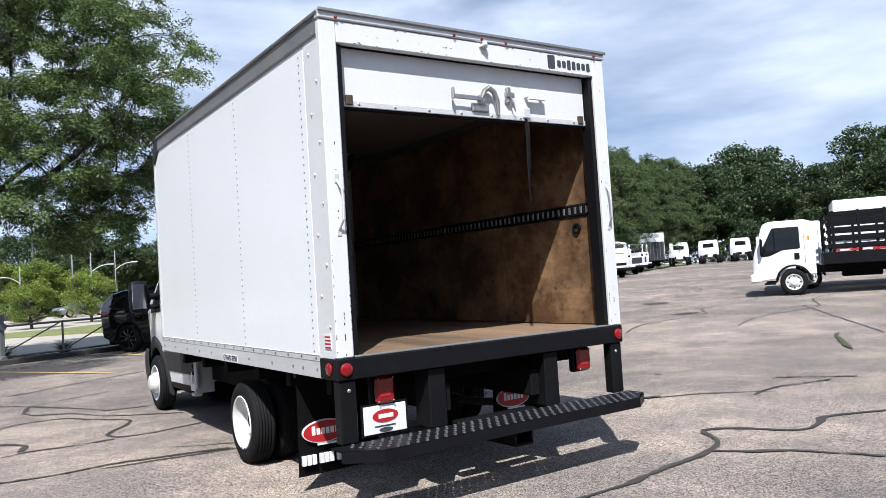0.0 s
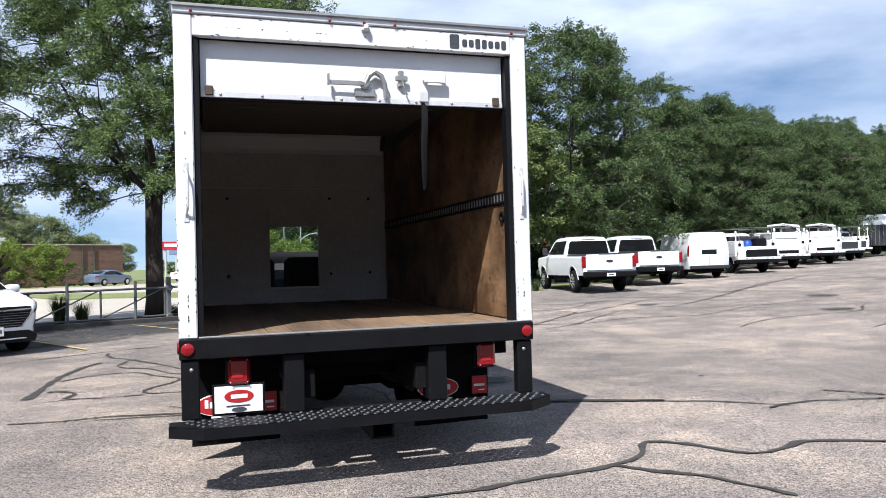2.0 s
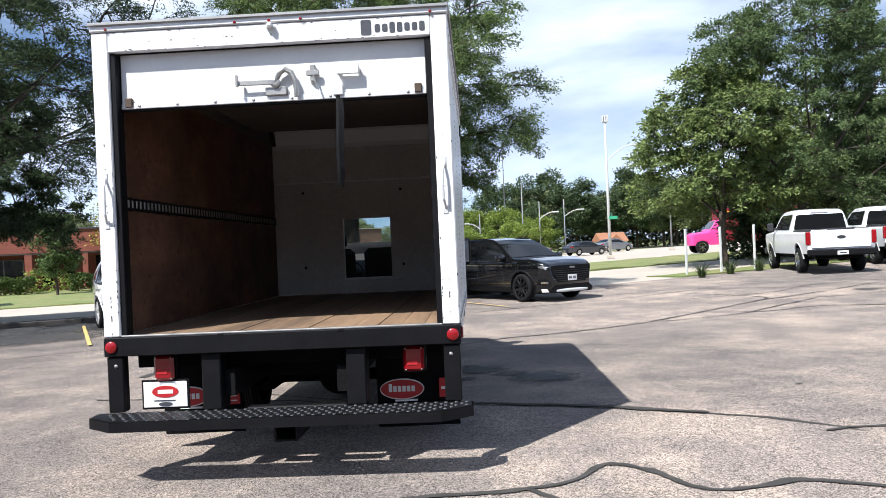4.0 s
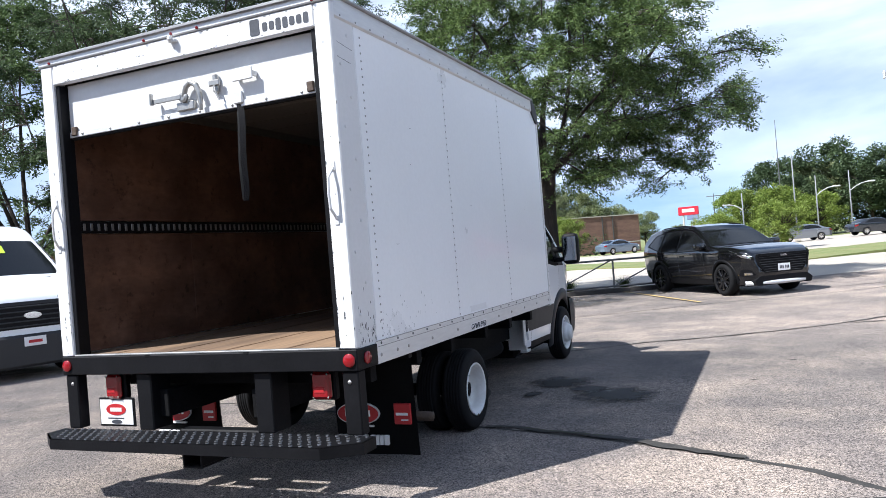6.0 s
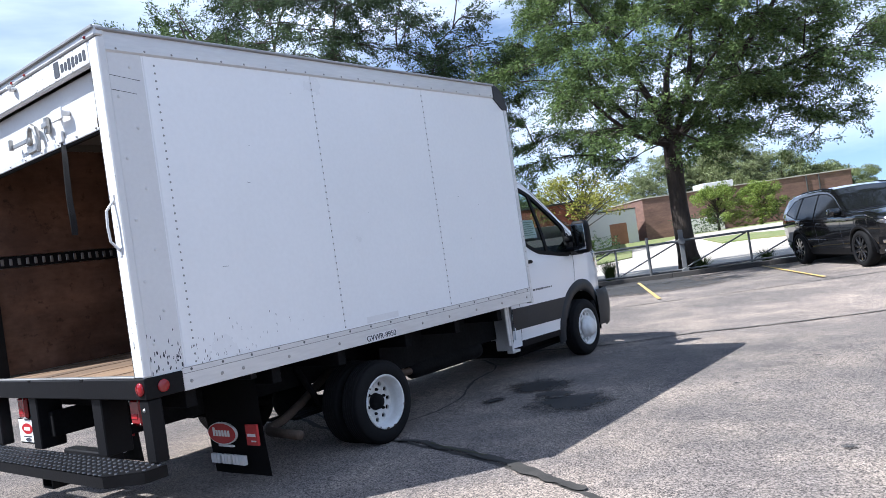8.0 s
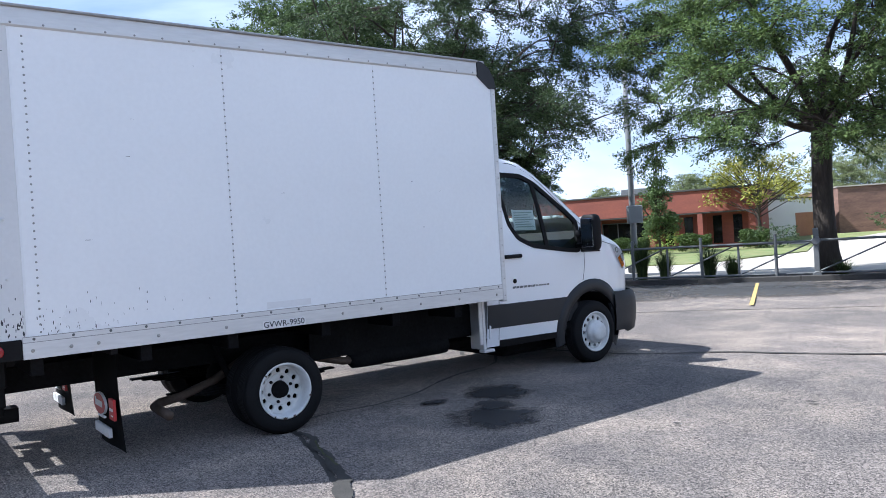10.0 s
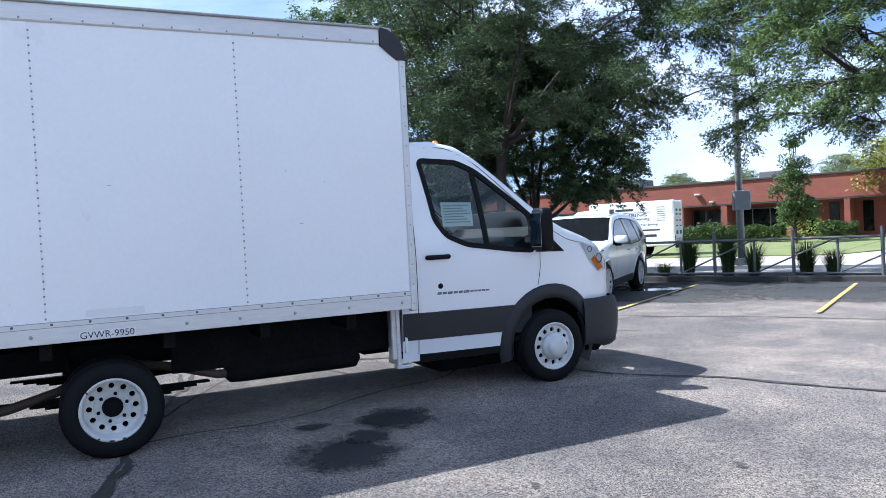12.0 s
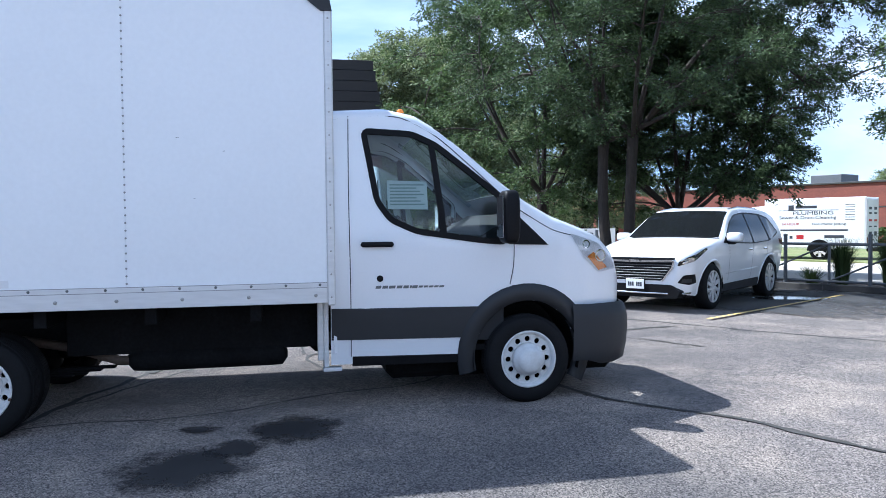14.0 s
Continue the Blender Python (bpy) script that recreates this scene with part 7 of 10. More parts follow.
def panel_van(m, label, L=5.6, H=2.5, transit=True):
    """A tall white van, nose forward."""
    root = vehicle("van", m, label, "van", "parked vans")
    n = L / 2
    if transit:
        top = [(-n, H - 0.25), (-n + 0.08, H - 0.05), (-n + 0.5, H), (n - 2.0, H), (n - 1.72, H - 0.08), (n - 1.5, 2.20), (n - 0.80, 1.60), (n - 0.62, 1.50), (n - 0.40, 1.42), (n - 0.14, 1.29), (n - 0.03, 1.08), (n, 0.70)]
    else:
        top = [(-n, H - 0.2), (-n + 0.06, H - 0.04), (-n + 0.4, H), (n - 2.1, H), (n - 1.8, H - 0.07), (n - 1.15, 1.38), (n - 0.9, 1.25), (n - 0.3, 1.12), (n - 0.05, 0.98), (n, 0.7)]
    width = [(-n, 0.94), (-n + 0.1, 0.98), (n - 1.0, 1.0), (n - 0.5, 0.95), (n - 0.2, 0.86), (n, 0.62)]
    h = Hull(top, [(-n, 0.42), (n - 0.6, 0.36), (n, 0.42)], width, [(-n, 1.15), (n, 1.1)], lean=0.09, round_top=0.12, tuck=0.05, power=1.5)
    fy, ry, R = n - 0.95, -n + 1.15, 0.35
    part("body", h.shell(steps(-n, n, 80), [circle_yz(fy, R, 0.42), circle_yz(ry, R, 0.42)], rows=20), M_VANPAINT, root, smooth=True)
    ws0, ws1 = (n - 1.50, n - 0.80) if transit else (n - 1.75, n - 1.1)
    part("windscreen", h.over(ws0, ws1, 0.93, 0.006), M_DARKWIN, root, smooth=True)
    for s in (1, -1):
        part("side_window", h.patch(rounded([(n - 2.35, 1.85), (n - 1.65, 1.80), (n - 1.15, 1.42), (n - 1.2, 1.22), (n - 2.3, 1.25)], 0.05, 3), 0.005, s, 8, 8), M_DARKWIN, root, smooth=True)
        part("headlamp", h.patch(rounded([(n - 0.52, 1.28), (n - 0.2, 1.20), (n - 0.05, 1.0), (n - 0.28, 0.98)] if transit else [(n - 0.48, 1.02), (n - 0.2, 1.0), (n - 0.04, 0.86), (n - 0.25, 0.84)], 0.02, 2), 0.006, s, 6, 6), M_CHROME, root)
        part("tail_lamp", h.patch([(-n + 0.01, 1.0), (-n + 0.01, 1.5), (-n + 0.12, 1.5), (-n + 0.12, 1.0)], 0.006, s, 3, 3), M_RED_LENS, root)
        for yc in (fy, ry):
            part("wheel_arch", h.arch(yc, R, 0.39, 0.45, s, 0, 180, 0.006), M_PLASTIC, root)
            car_wheel(root, s * 0.96, yc, s, R, 0.22, M_CHROME, 8)
        part("cladding", h.patch([(-n + 0.05, 0.45), (-n + 0.05, 0.62), (n - 0.2, 0.62), (n - 0.2, 0.45)], 0.006, s, 4, 20), M_PLASTIC if transit else M_VANPAINT, root)
        bm = bmesh.new()
        rbox(bm, min(s * 1.02, s * 1.22), max(s * 1.02, s * 1.22), n - 1.35, n - 1.23, 1.2, 1.5, 0.04)
        rbox(bm, min(s * 0.9, s * 1.05), max(s * 0.9, s * 1.05), n - 1.33, n - 1.27, 1.25, 1.33, 0.02)
        part("mirror", bm, M_PLASTIC, root)
    box("front_bumper", (-0.84, 0.84, n - 0.30, n + 0.06, 0.20, 0.70), M_PLASTIC, root, 0.04, "dark plastic bumper")
    g0, g1 = (0.77, 1.20) if transit else (0.72, 0.94)
    grille = box("grille", (-0.56, 0.56, n - 0.14, n + 0.02, g0, g1), M_BLACK, root, 0.05, "black grille")
    for q in range(5 if transit else 3):
        z = g0 + 0.045 + q * 0.075
        box("grille_bar", (-0.50, 0.50, n + 0.012, n + 0.03, z, z + 0.022), M_PLASTIC, grille, 0.006)
    bm = bmesh.new()
    prism(bm, oval(0, (g0 + g1) / 2, 0.13, 0.05), "y", n + 0.025, n + 0.042)
    part("badge_oval", bm, M_CHROME, root)
    pl = box("number_plate", (-0.16, 0.16, n + 0.061, n + 0.07, 0.52, 0.66), M_PRINT, root, 0.003)
    box("plate_bar", (-0.1, 0.1, n + 0.071, n + 0.074, 0.565, 0.61), M_RED, pl, 0.001)
    if transit:
        for s in (1, -1):
            box("wiper_slot", (min(s * 0.12, s * 0.62), max(s * 0.12, s * 0.62), n - 0.74, n - 0.70, 1.515, 1.565), M_BLACK, root, 0.008)
    # rear doors
    box("rear_door_line", (-0.006, 0.006, -n - 0.006, -n + 0.05, 0.55, H - 0.3), M_INK, root, 0.001)
    box("rear_bumper", (-0.92, 0.92, -n - 0.1, -n + 0.1, 0.42, 0.58), M_PLASTIC, root, 0.03)
    if not transit:
        box("rear_window", (-0.34, 0.36, -n - 0.008, -n + 0.05, 1.08, 1.3), M_DARKWIN, root, 0.01)
    box("underside", (-0.8, 0.8, -n + 0.2, n - 0.2, 0.28, 0.45), M_CHASSIS, root, 0.03)
    return root


f = Vector((0.96, -0.28)).normalized()
v = panel_van(on_ground(-4.15 - 3.02 * f.x, 9.5 - 3.02 * f.y, math.degrees(math.atan2(-f.x, f.y))) @ Matrix.Scale(1.08, 4), "tall white panel van with a black grille, parked nose out")
box("price_sticker", (-0.35, 0.35, -0.10, 0.10, 0.002, 0.008), mat("lime_sticker", (0.55, 0.85, 0.05), 0.6), v, 0.001, "lime green sale sticker").matrix_basis = pose(0.20, 1.48, 2.072, -40.6, 0, 0)


def pickup_front(root, h_paint, L, ybed):
    """Lower body, cab and wheels of a big pickup; its bed begins at ybed."""
    n = L / 2
    top = [(-n, 1.30), (ybed, 1.32), (ybed + 0.02, 1.34), (n - 1.7, 1.34), (n - 1.4, 1.36), (n - 0.4, 1.30), (n - 0.12, 1.22), (n - 0.02, 1.0), (n, 0.8)]
    low = Hull(top, [(-n, 0.62), (n - 0.4, 0.58), (n, 0.62)], [(-n, 0.99), (n - 0.5, 1.0), (n - 0.15, 0.95), (n, 0.82)], [(-n, 1.4), (n, 1.4)], lean=0.05, round_top=0.07, tuck=0.05)
    fy, ry, R = n - 1.0, -n + 1.25, 0.40
    part("body", low.shell(steps(-n, n, 70), [circle_yz(fy, 0.5, 0.47), circle_yz(ry, 0.5, 0.47)], rows=14), h_paint, root, smooth=True)
    c0, c1 = ybed, n - 1.55
    ct = [(c0, 1.93), (c0 + 0.04, 2.0), (c0 + 0.2, 2.05), (c0 + 0.6, 2.07), (c1 - 0.85, 2.05), (c1 - 0.55, 1.95), (c1, 1.36)]
    ch = Hull(ct, [(c0, 1.25), (c1, 1.25)], [(c0, 0.93), (c1, 0.95)], [(c0, 1.3), (c1, 1.3)], lean=0.17, round_top=0.09, tuck=0.0, power=1.2)
    part("cab", ch.shell(steps(c0, c1, 40), rows=12), h_paint, root, smooth=True)
    part("windscreen", ch.over(c1 - 0.62, c1 - 0.05, 0.93, 0.006), M_DARKWIN, root, smooth=True)
    rw = bmesh.new()
    prism(rw, rounded([(-0.82, 1.40), (0.82, 1.40), (0.72, 1.90), (-0.72, 1.90)], 0.05, 3), "y", -0.012, 0.02)
    for vv in rw.verts:
        vv.co.y += c0 - 0.016 + (vv.co.z - 1.40) * 0.02
    part("rear_window", rw, M_DARKWIN, root)
    for s in (1, -1):
        part("side_window", ch.patch(rounded([(c0 + 0.2, 1.40), (c0 + 0.24, 1.92), (c1 - 0.72, 1.91), (c1 - 0.25, 1.42)], 0.05, 3), 0.006, s, 8, 8), M_DARKWIN, root, smooth=True)
        for yc in (fy, ry):
            part("wheel_arch", low.arch(yc, 0.5, 0.45, 0.51, s, -5, 185, 0.004), h_paint, root)
            car_wheel(root, s * 0.97, yc, s, R, 0.26, M_CHROME, 8)
        bm = bmesh.new()
        rbox(bm, min(s * 1.04, s * 1.26), max(s * 1.04, s * 1.26), c1 - 0.55, c1 - 0.43, 1.38, 1.68, 0.04)
        rbox(bm, min(s * 0.9, s * 1.06), max(s * 0.9, s * 1.06), c1 - 0.52, c1 - 0.46, 1.42, 1.5, 0.02)
        part("mirror", bm, M_PLASTIC, root)
    box("underside", (-0.7, 0.7, -n + 0.2, n - 0.3, 0.45, 0.65), M_CHASSIS, root, 0.03)
    box("front_bumper", (-0.95, 0.95, n - 0.15, n + 0.12, 0.55, 0.80), M_PLASTIC, root, 0.05)
    return low


def pickup(m, label):
    root = vehicle("pickup", m, label, "pickup truck", "white pickups with beds")
    L, n = 6.1, 3.05
    ybed = -n + 2.2
    pickup_front(root, M_VANPAINT, L, ybed)
    box("bed_liner", (-0.86, 0.86, -n + 0.10, ybed - 0.05, 1.30, 1.385), M_PLASTIC, root, 0.01, "black bed rail caps")
    box("tailgate", (-0.86, 0.86, -n - 0.035, -n + 0.03, 0.78, 1.36), M_VANPAINT, root, 0.03, "white tailgate")
    bm = bmesh.new()
    prism(bm, oval(0.0, 1.12, 0.13, 0.05), "y", -n - 0.045, -n - 0.03)
    part("badge_oval", bm, M_PLASTIC, root)
    box("stop_lamp", (-0.28, 0.28, ybed - 0.03, ybed + 0.01, 1.955, 2.0), M_PRINT, root, 0.008, "pale high stop lamp")
    box("tailgate_cap", (-0.4, 0.4, -n - 0.05, -n + 0.05, 1.355, 1.40), M_PLASTIC, root, 0.02)
    for s in (1, -1):
        box("tail_lamp", (min(s * 0.865, s * 1.0), max(s * 0.865, s * 1.0), -n - 0.03, -n + 0.10, 0.90, 1.30), M_RED_LENS, root, 0.02, "tall red tail lamp")
    box("rear_bumper", (-0.98, 0.98, -n - 0.16, -n + 0.06, 0.55, 0.76), M_BLACK, root, 0.04, "dark rear bumper")
    pl = box("number_plate", (-0.16, 0.16, -n - 0.17, -n - 0.161, 0.58, 0.70), M_PRINT, root, 0.003)
    box("plate_bar", (-0.1, 0.1, -n - 0.174, -n - 0.171, 0.62, 0.66), M_INK, pl, 0.001)
    for x in (-0.45, -0.22, 0.0, 0.22, 0.45):
        bm = bmesh.new()
        rbox(bm, x - 0.05, x + 0.05, ybed + 0.72, ybed + 0.80, 2.06, 2.10, 0.012)
        part("roof_lamp", bm, M_PLASTIC, root)
    return root


def service_truck(m, label, variant=0):
    """A white work truck: pickup cab, steel lockers, open platform, rack."""
    root = vehicle("service_truck", m, label, "truck", "white service trucks")
    L, n = 6.2, 3.1
    pickup_front(root, M_VANPAINT, L, -0.7)
    for s in (1, -1):
        locker = box("locker", (min(s * 0.62, s * 1.08), max(s * 0.62, s * 1.08), -n + 0.2, -0.75, 0.82, 1.62 + 0.25 * (variant % 2)), M_WHITE_WORN, root, 0.02, "white steel tool locker")
        for y in (-2.6, -1.9, -1.2):
            box("locker_door", (min(s * 1.081, s * 1.09), max(s * 1.081, s * 1.09), y - 0.3, y + 0.3, 0.95, 1.5), M_WHITE_WORN, locker, 0.008)
        box("tail_lamp", (min(s * 0.9, s * 1.0), max(s * 0.9, s * 1.0), -n + 0.15, -n + 0.2, 0.9, 1.05), M_RED_LENS, root, 0.01)
    box("platform", (-0.63, 0.63, -n + 0.1, -0.75, 0.80, 0.92), M_PLASTIC, root, 0.01)
    box("rear_bumper", (-1.08, 1.08, -n - 0.2, -n + 0.15, 0.50, 0.66), M_BLACK, root, 0.02, "dark step bumper")
    box("deck_edge", (-1.10, 1.10, -n - 0.21, -n + 0.16, 0.665, 0.79), M_WHITE_WORN, root, 0.015, "white steel deck edge")
    for s in (1, -1):
        for q in (0.35, 0.62):
            box("marker_lamp", (min(s * q, s * (q + 0.07)), max(s * q, s * (q + 0.07)), -n - 0.222, -n - 0.2095, 0.70, 0.745), M_RED_LENS, root, 0.006)
    box("tail_recess", (-0.60, 0.60, -n + 0.06, -n + 0.16, 0.70, 0.98), M_BLACK, root, 0.02)
    if variant == 0:
        box("tail_panel", (-0.62, 1.0, -n - 0.03, -n + 0.02, 0.68, 1.16), M_BLACK, root, 0.02, "black tail panel")
        box("machine", (0.0, 0.55, -2.95, -2.35, 0.95, 1.72), M_BLACK, root, 0.04, "black machine on the platform")
    elif variant == 2:
        box("tail_panel", (-0.75, 0.75, -n - 0.03, -n + 0.02, 0.70, 1.26), M_PLASTIC, root, 0.02, "dark tail panel")
    else:
        box("tail_slot", (-0.55, 0.55, -n - 0.03, -n + 0.02, 0.82, 1.0), M_BLACK, root, 0.02)
    rnd = random.Random(70 + variant)
    for q in range(7):
        cx, cy, cs = rnd.uniform(-0.85, 0.85), rnd.uniform(-2.9, -1.0), rnd.uniform(0.08, 0.22)
        zz = 1.62 + 0.25 * (variant % 2) if abs(cx) > 0.6 else 0.92
        if variant % 3 == 1 and abs(cx) < 0.95:
            zz = 2.0
        box("tool_case", (cx - cs, cx + cs, cy - cs, cy + cs, zz, zz + rnd.uniform(0.10, 0.36)), rnd.choice((M_BLACK, M_PLASTIC, M_GALV, M_WHITE_WORN, M_STEEL)), root, 0.02)
    if variant % 3 == 0:
        box("equipment", (-0.55, 0.55, -2.2, -1.0, 0.95, 1.85), M_PLASTIC, root, 0.05, "dark machine on the platform")
        bm = bmesh.new()
        lathe(bm, [(0.24, 0.93), (0.25, 1.2), (0.24, 1.5), (0.18, 1.62), (0.0, 1.64)], "z", (-0.25, -2.5, 0), 18)
        part("drum", bm, mat("blue_drum", (0.02, 0.07, 0.35), 0.4), root, "blue plastic drum", smooth=True)
        bm = bmesh.new()
        lathe(bm, [(0.16, 0.93), (0.16, 1.35), (0.1, 1.42), (0.0, 1.42)], "z", (0.3, -2.5, 0), 18)
        part("can", bm, M_RED, root, "red can", smooth=True)
    elif variant % 3 == 1:
        box("cabinet_top", (-0.98, 0.98, -n + 0.25, -1.0, 1.64, 2.0), M_WHITE_WORN, root, 0.03, "white upper cabinet")
        box("slot", (-0.6, 0.6, -n + 0.19, -n + 0.26, 1.15, 1.38), M_BLACK, root, 0.01)
        box("tail_panel", (-0.9, 0.9, -n + 0.16, -n + 0.24, 0.8, 1.62), M_WHITE_WORN, root, 0.02)
    bm = bmesh.new()
    for y in (-2.9, -0.8):
        for s in (1, -1):
            tube(bm, [(s * 0.85, y, 1.5), (s * 0.85, y, 2.25)], 0.018, 6)
        tube(bm, [(-0.85, y, 2.25), (0.85, y, 2.25)], 0.018, 6)
    for s in (1, -1):
        tube(bm, [(s * 0.85, -3.0, 2.25), (s * 0.85, 0.6, 2.25)], 0.018, 6)
    part("ladder_rack", bm, M_GALV, root, "grey pipe rack")
    if variant == 1:
        bm = bmesh.new()
        lathe(bm, [(0.16, 1.64), (0.16, 2.0), (0.11, 2.06), (0.11, 2.34), (0.0, 2.34)], "z", (0.72, -2.75, 0), 14)
        crane = part("crane", bm, M_WHITE_WORN, root, "small white crane folded over the cabinets")
        bm = bmesh.new()
        tube(bm, [(0.72, -2.75, 2.30), (-0.1, -2.7, 2.42), (-0.95, -2.66, 2.36)], [0.09, 0.075, 0.05], 8)
        part("boom", bm, M_WHITE_WORN, crane)
        bm = bmesh.new()
        tube(bm, [(0.55, -2.85, 2.18), (0.1, -2.82, 2.28), (-0.5, -2.80, 2.30)], 0.03, 6)
        tube(bm, [(0.7, -2.9, 2.0), (0.45, -3.0, 2.15), (0.2, -2.9, 2.34), (-0.2, -2.85, 2.44)], 0.014, 6)
        part("hose", bm, M_BLACK, crane, "black hydraulic hose")
    for s, top in ((1, 2.05), (-1, 1.95)):
        bm = bmesh.new()
        tube(bm, [(s * 1.0, -n + 0.25, 1.6), (s * 1.0, -n + 0.25, top)], 0.03, 8)
        lathe(bm, [(0.06, top), (0.06, top + 0.12), (0.03, top + 0.16), (0.0, top + 0.16)], "z", (s * 1.0, -n + 0.25, 0), 10)
        part("beacon_post", bm, M_WHITE_WORN, root, "short white post with a work lamp")
        bm = bmesh.new()
        lathe(bm, [(0.07, -n + 0.16), (0.07, -n + 0.10), (0.0, -n + 0.10)], "y", (s * 0.86, 0, 1.42), 14)
        part("hose_reel", bm, M_BLACK, root)
    return root


def car_at(fn, x, y, azimuth, *args):
    """azimuth: degrees that the nose points to, from +y towards +x."""
    return fn(pose(x, y, gz(x, y), 0, 0, -azimuth), *args)


p1 = pickup(pose(16.65, 26.25, gz(16.65, 26.25), 0, 0, -9), "white pickup truck with an empty bed, tail to the lot")
copy_thing(p1, pose(20.3, 28.7, gz(20.3, 28.7), 0, 0, -9))
car_at(panel_van, 25.0, 31.4, 12, "low white cargo van parked in the row", 5.7, 2.1, False)
car_at(service_truck, 29.6, 33.7, 14, "white service truck with a drum and machine aboard", 0)
s2 = car_at(service_truck, 33.9, 36.2, 16, "white service truck with upper cabinets and pipe rack", 1)
copy_thing(s2, pose(39.5, 39.2, gz(39.5, 39.2), 0, 0, -18))
s3 = car_at(service_truck, 44.2, 42.2, 18, "white service truck with open lockers and rack", 2)
copy_thing(s3, pose(48.0, 45.0, gz(48, 45), 0, 0, -20))


def cab_over(root, paint, box_cab=True):
    """A short tilt cab over the front axle; its front at y = 0."""
    top = [(-1.75, 1.9), (-1.72, 2.18), (-1.5, 2.26), (-0.52, 2.26), (-0.33, 2.18), (-0.13, 1.55), (-0.03, 1.25), (0.0, 0.9)]
    h = Hull(top, [(-1.75, 0.62), (-1.3, 0.62), (0, 0.45)], [(-1.75, 0.96), (-0.5, 0.98), (-0.15, 0.95), (0, 0.86)], [(-2, 1.3), (0, 1.3)], lean=0.06, round_top=0.09, tuck=0.02)
    part("cab", h.shell(steps(-1.75, 0, 44), [circle_yz(-1.12, 0.42, 0.46)], rows=18), paint, root, smooth=True)
    part("windscreen", h.over(-0.37, -0.12, 0.96, 0.008), M_DARKWIN, root, smooth=True)
    for s in (1, -1):
        part("side_window", h.patch(rounded([(-1.32, 1.42), (-1.32, 2.02), (-0.62, 2.02), (-0.32, 1.40), (-0.3, 1.22), (-0.5, 1.24), (-0.85, 1.40)], 0.05, 3), 0.006, s, 8, 8), M_DARKWIN, root, smooth=True)
        part("wheel_arch", h.arch(-1.12, 0.42, 0.44, 0.50, s, 0, 180, 0.01), M_BLACK, root)
        car_wheel(root, s * 0.95, -1.12, s, 0.39, 0.22, M_RIMWHITE, 0, rr=0.62)
        box("head_lamp", (min(s * 0.55, s * 0.84), max(s * 0.55, s * 0.84), -0.06, 0.015, 0.78, 0.98), M_CHROME, root, 0.03)
        bm = bmesh.new()
        rbox(bm, min(s * 1.02, s * 1.2), max(s * 1.02, s * 1.2), -0.32, -0.24, 1.3, 1.75, 0.03)
        tube(bm, [(s * 0.92, -0.3, 1.2), (s * 1.08, -0.25, 1.25), (s * 1.08, -0.25, 1.6)], 0.015, 6)
        part("mirror", bm, M_BLACK, root)
        box("door_handle", (min(s * 0.985, s * 1.0), max(s * 0.985, s * 1.0), -1.32, -1.18, 1.08, 1.26), M_BLACK, root, 0.01)
        part("window_frame", h.patch(rounded([(-1.35, 1.385), (-1.35, 2.055), (-0.60, 2.055), (-0.27, 1.40), (-0.25, 1.185), (-0.5, 1.205), (-0.86, 1.365)], 0.05, 3), 0.003, s, 8, 8), M_BLACK, root, smooth=True)
        box("window_bar", (min(s * 0.965, s * 0.995), max(s * 0.965, s * 0.995), -0.665, -0.635, 1.36, 2.0), M_BLACK, root, 0.004)
        part("door_seam", h.patch([(-1.475, 0.95), (-1.475, 2.0), (-1.463, 2.0), (-1.463, 0.95)], 0.003, s, 4, 2), M_BLACK, root)
        part("side_marker", h.patch([(-1.62, 1.62), (-1.62, 1.74), (-1.56, 1.74), (-1.56, 1.62)], 0.006, s, 3, 3), M_ORANGE, root)
        box("step", (min(s * 0.80, s * 0.97), max(s * 0.80, s * 0.97), -0.62, -0.30, 0.34, 0.40), M_BLACK, root, 0.01)
    box("bumper", (-0.98, 0.98, -0.2, 0.09, 0.42, 0.68), paint, root, 0.04, "white steel bumper")
    box("grille", (-0.5, 0.5, -0.06, 0.02, 0.80, 0.96), M_PLASTIC, root, 0.02)


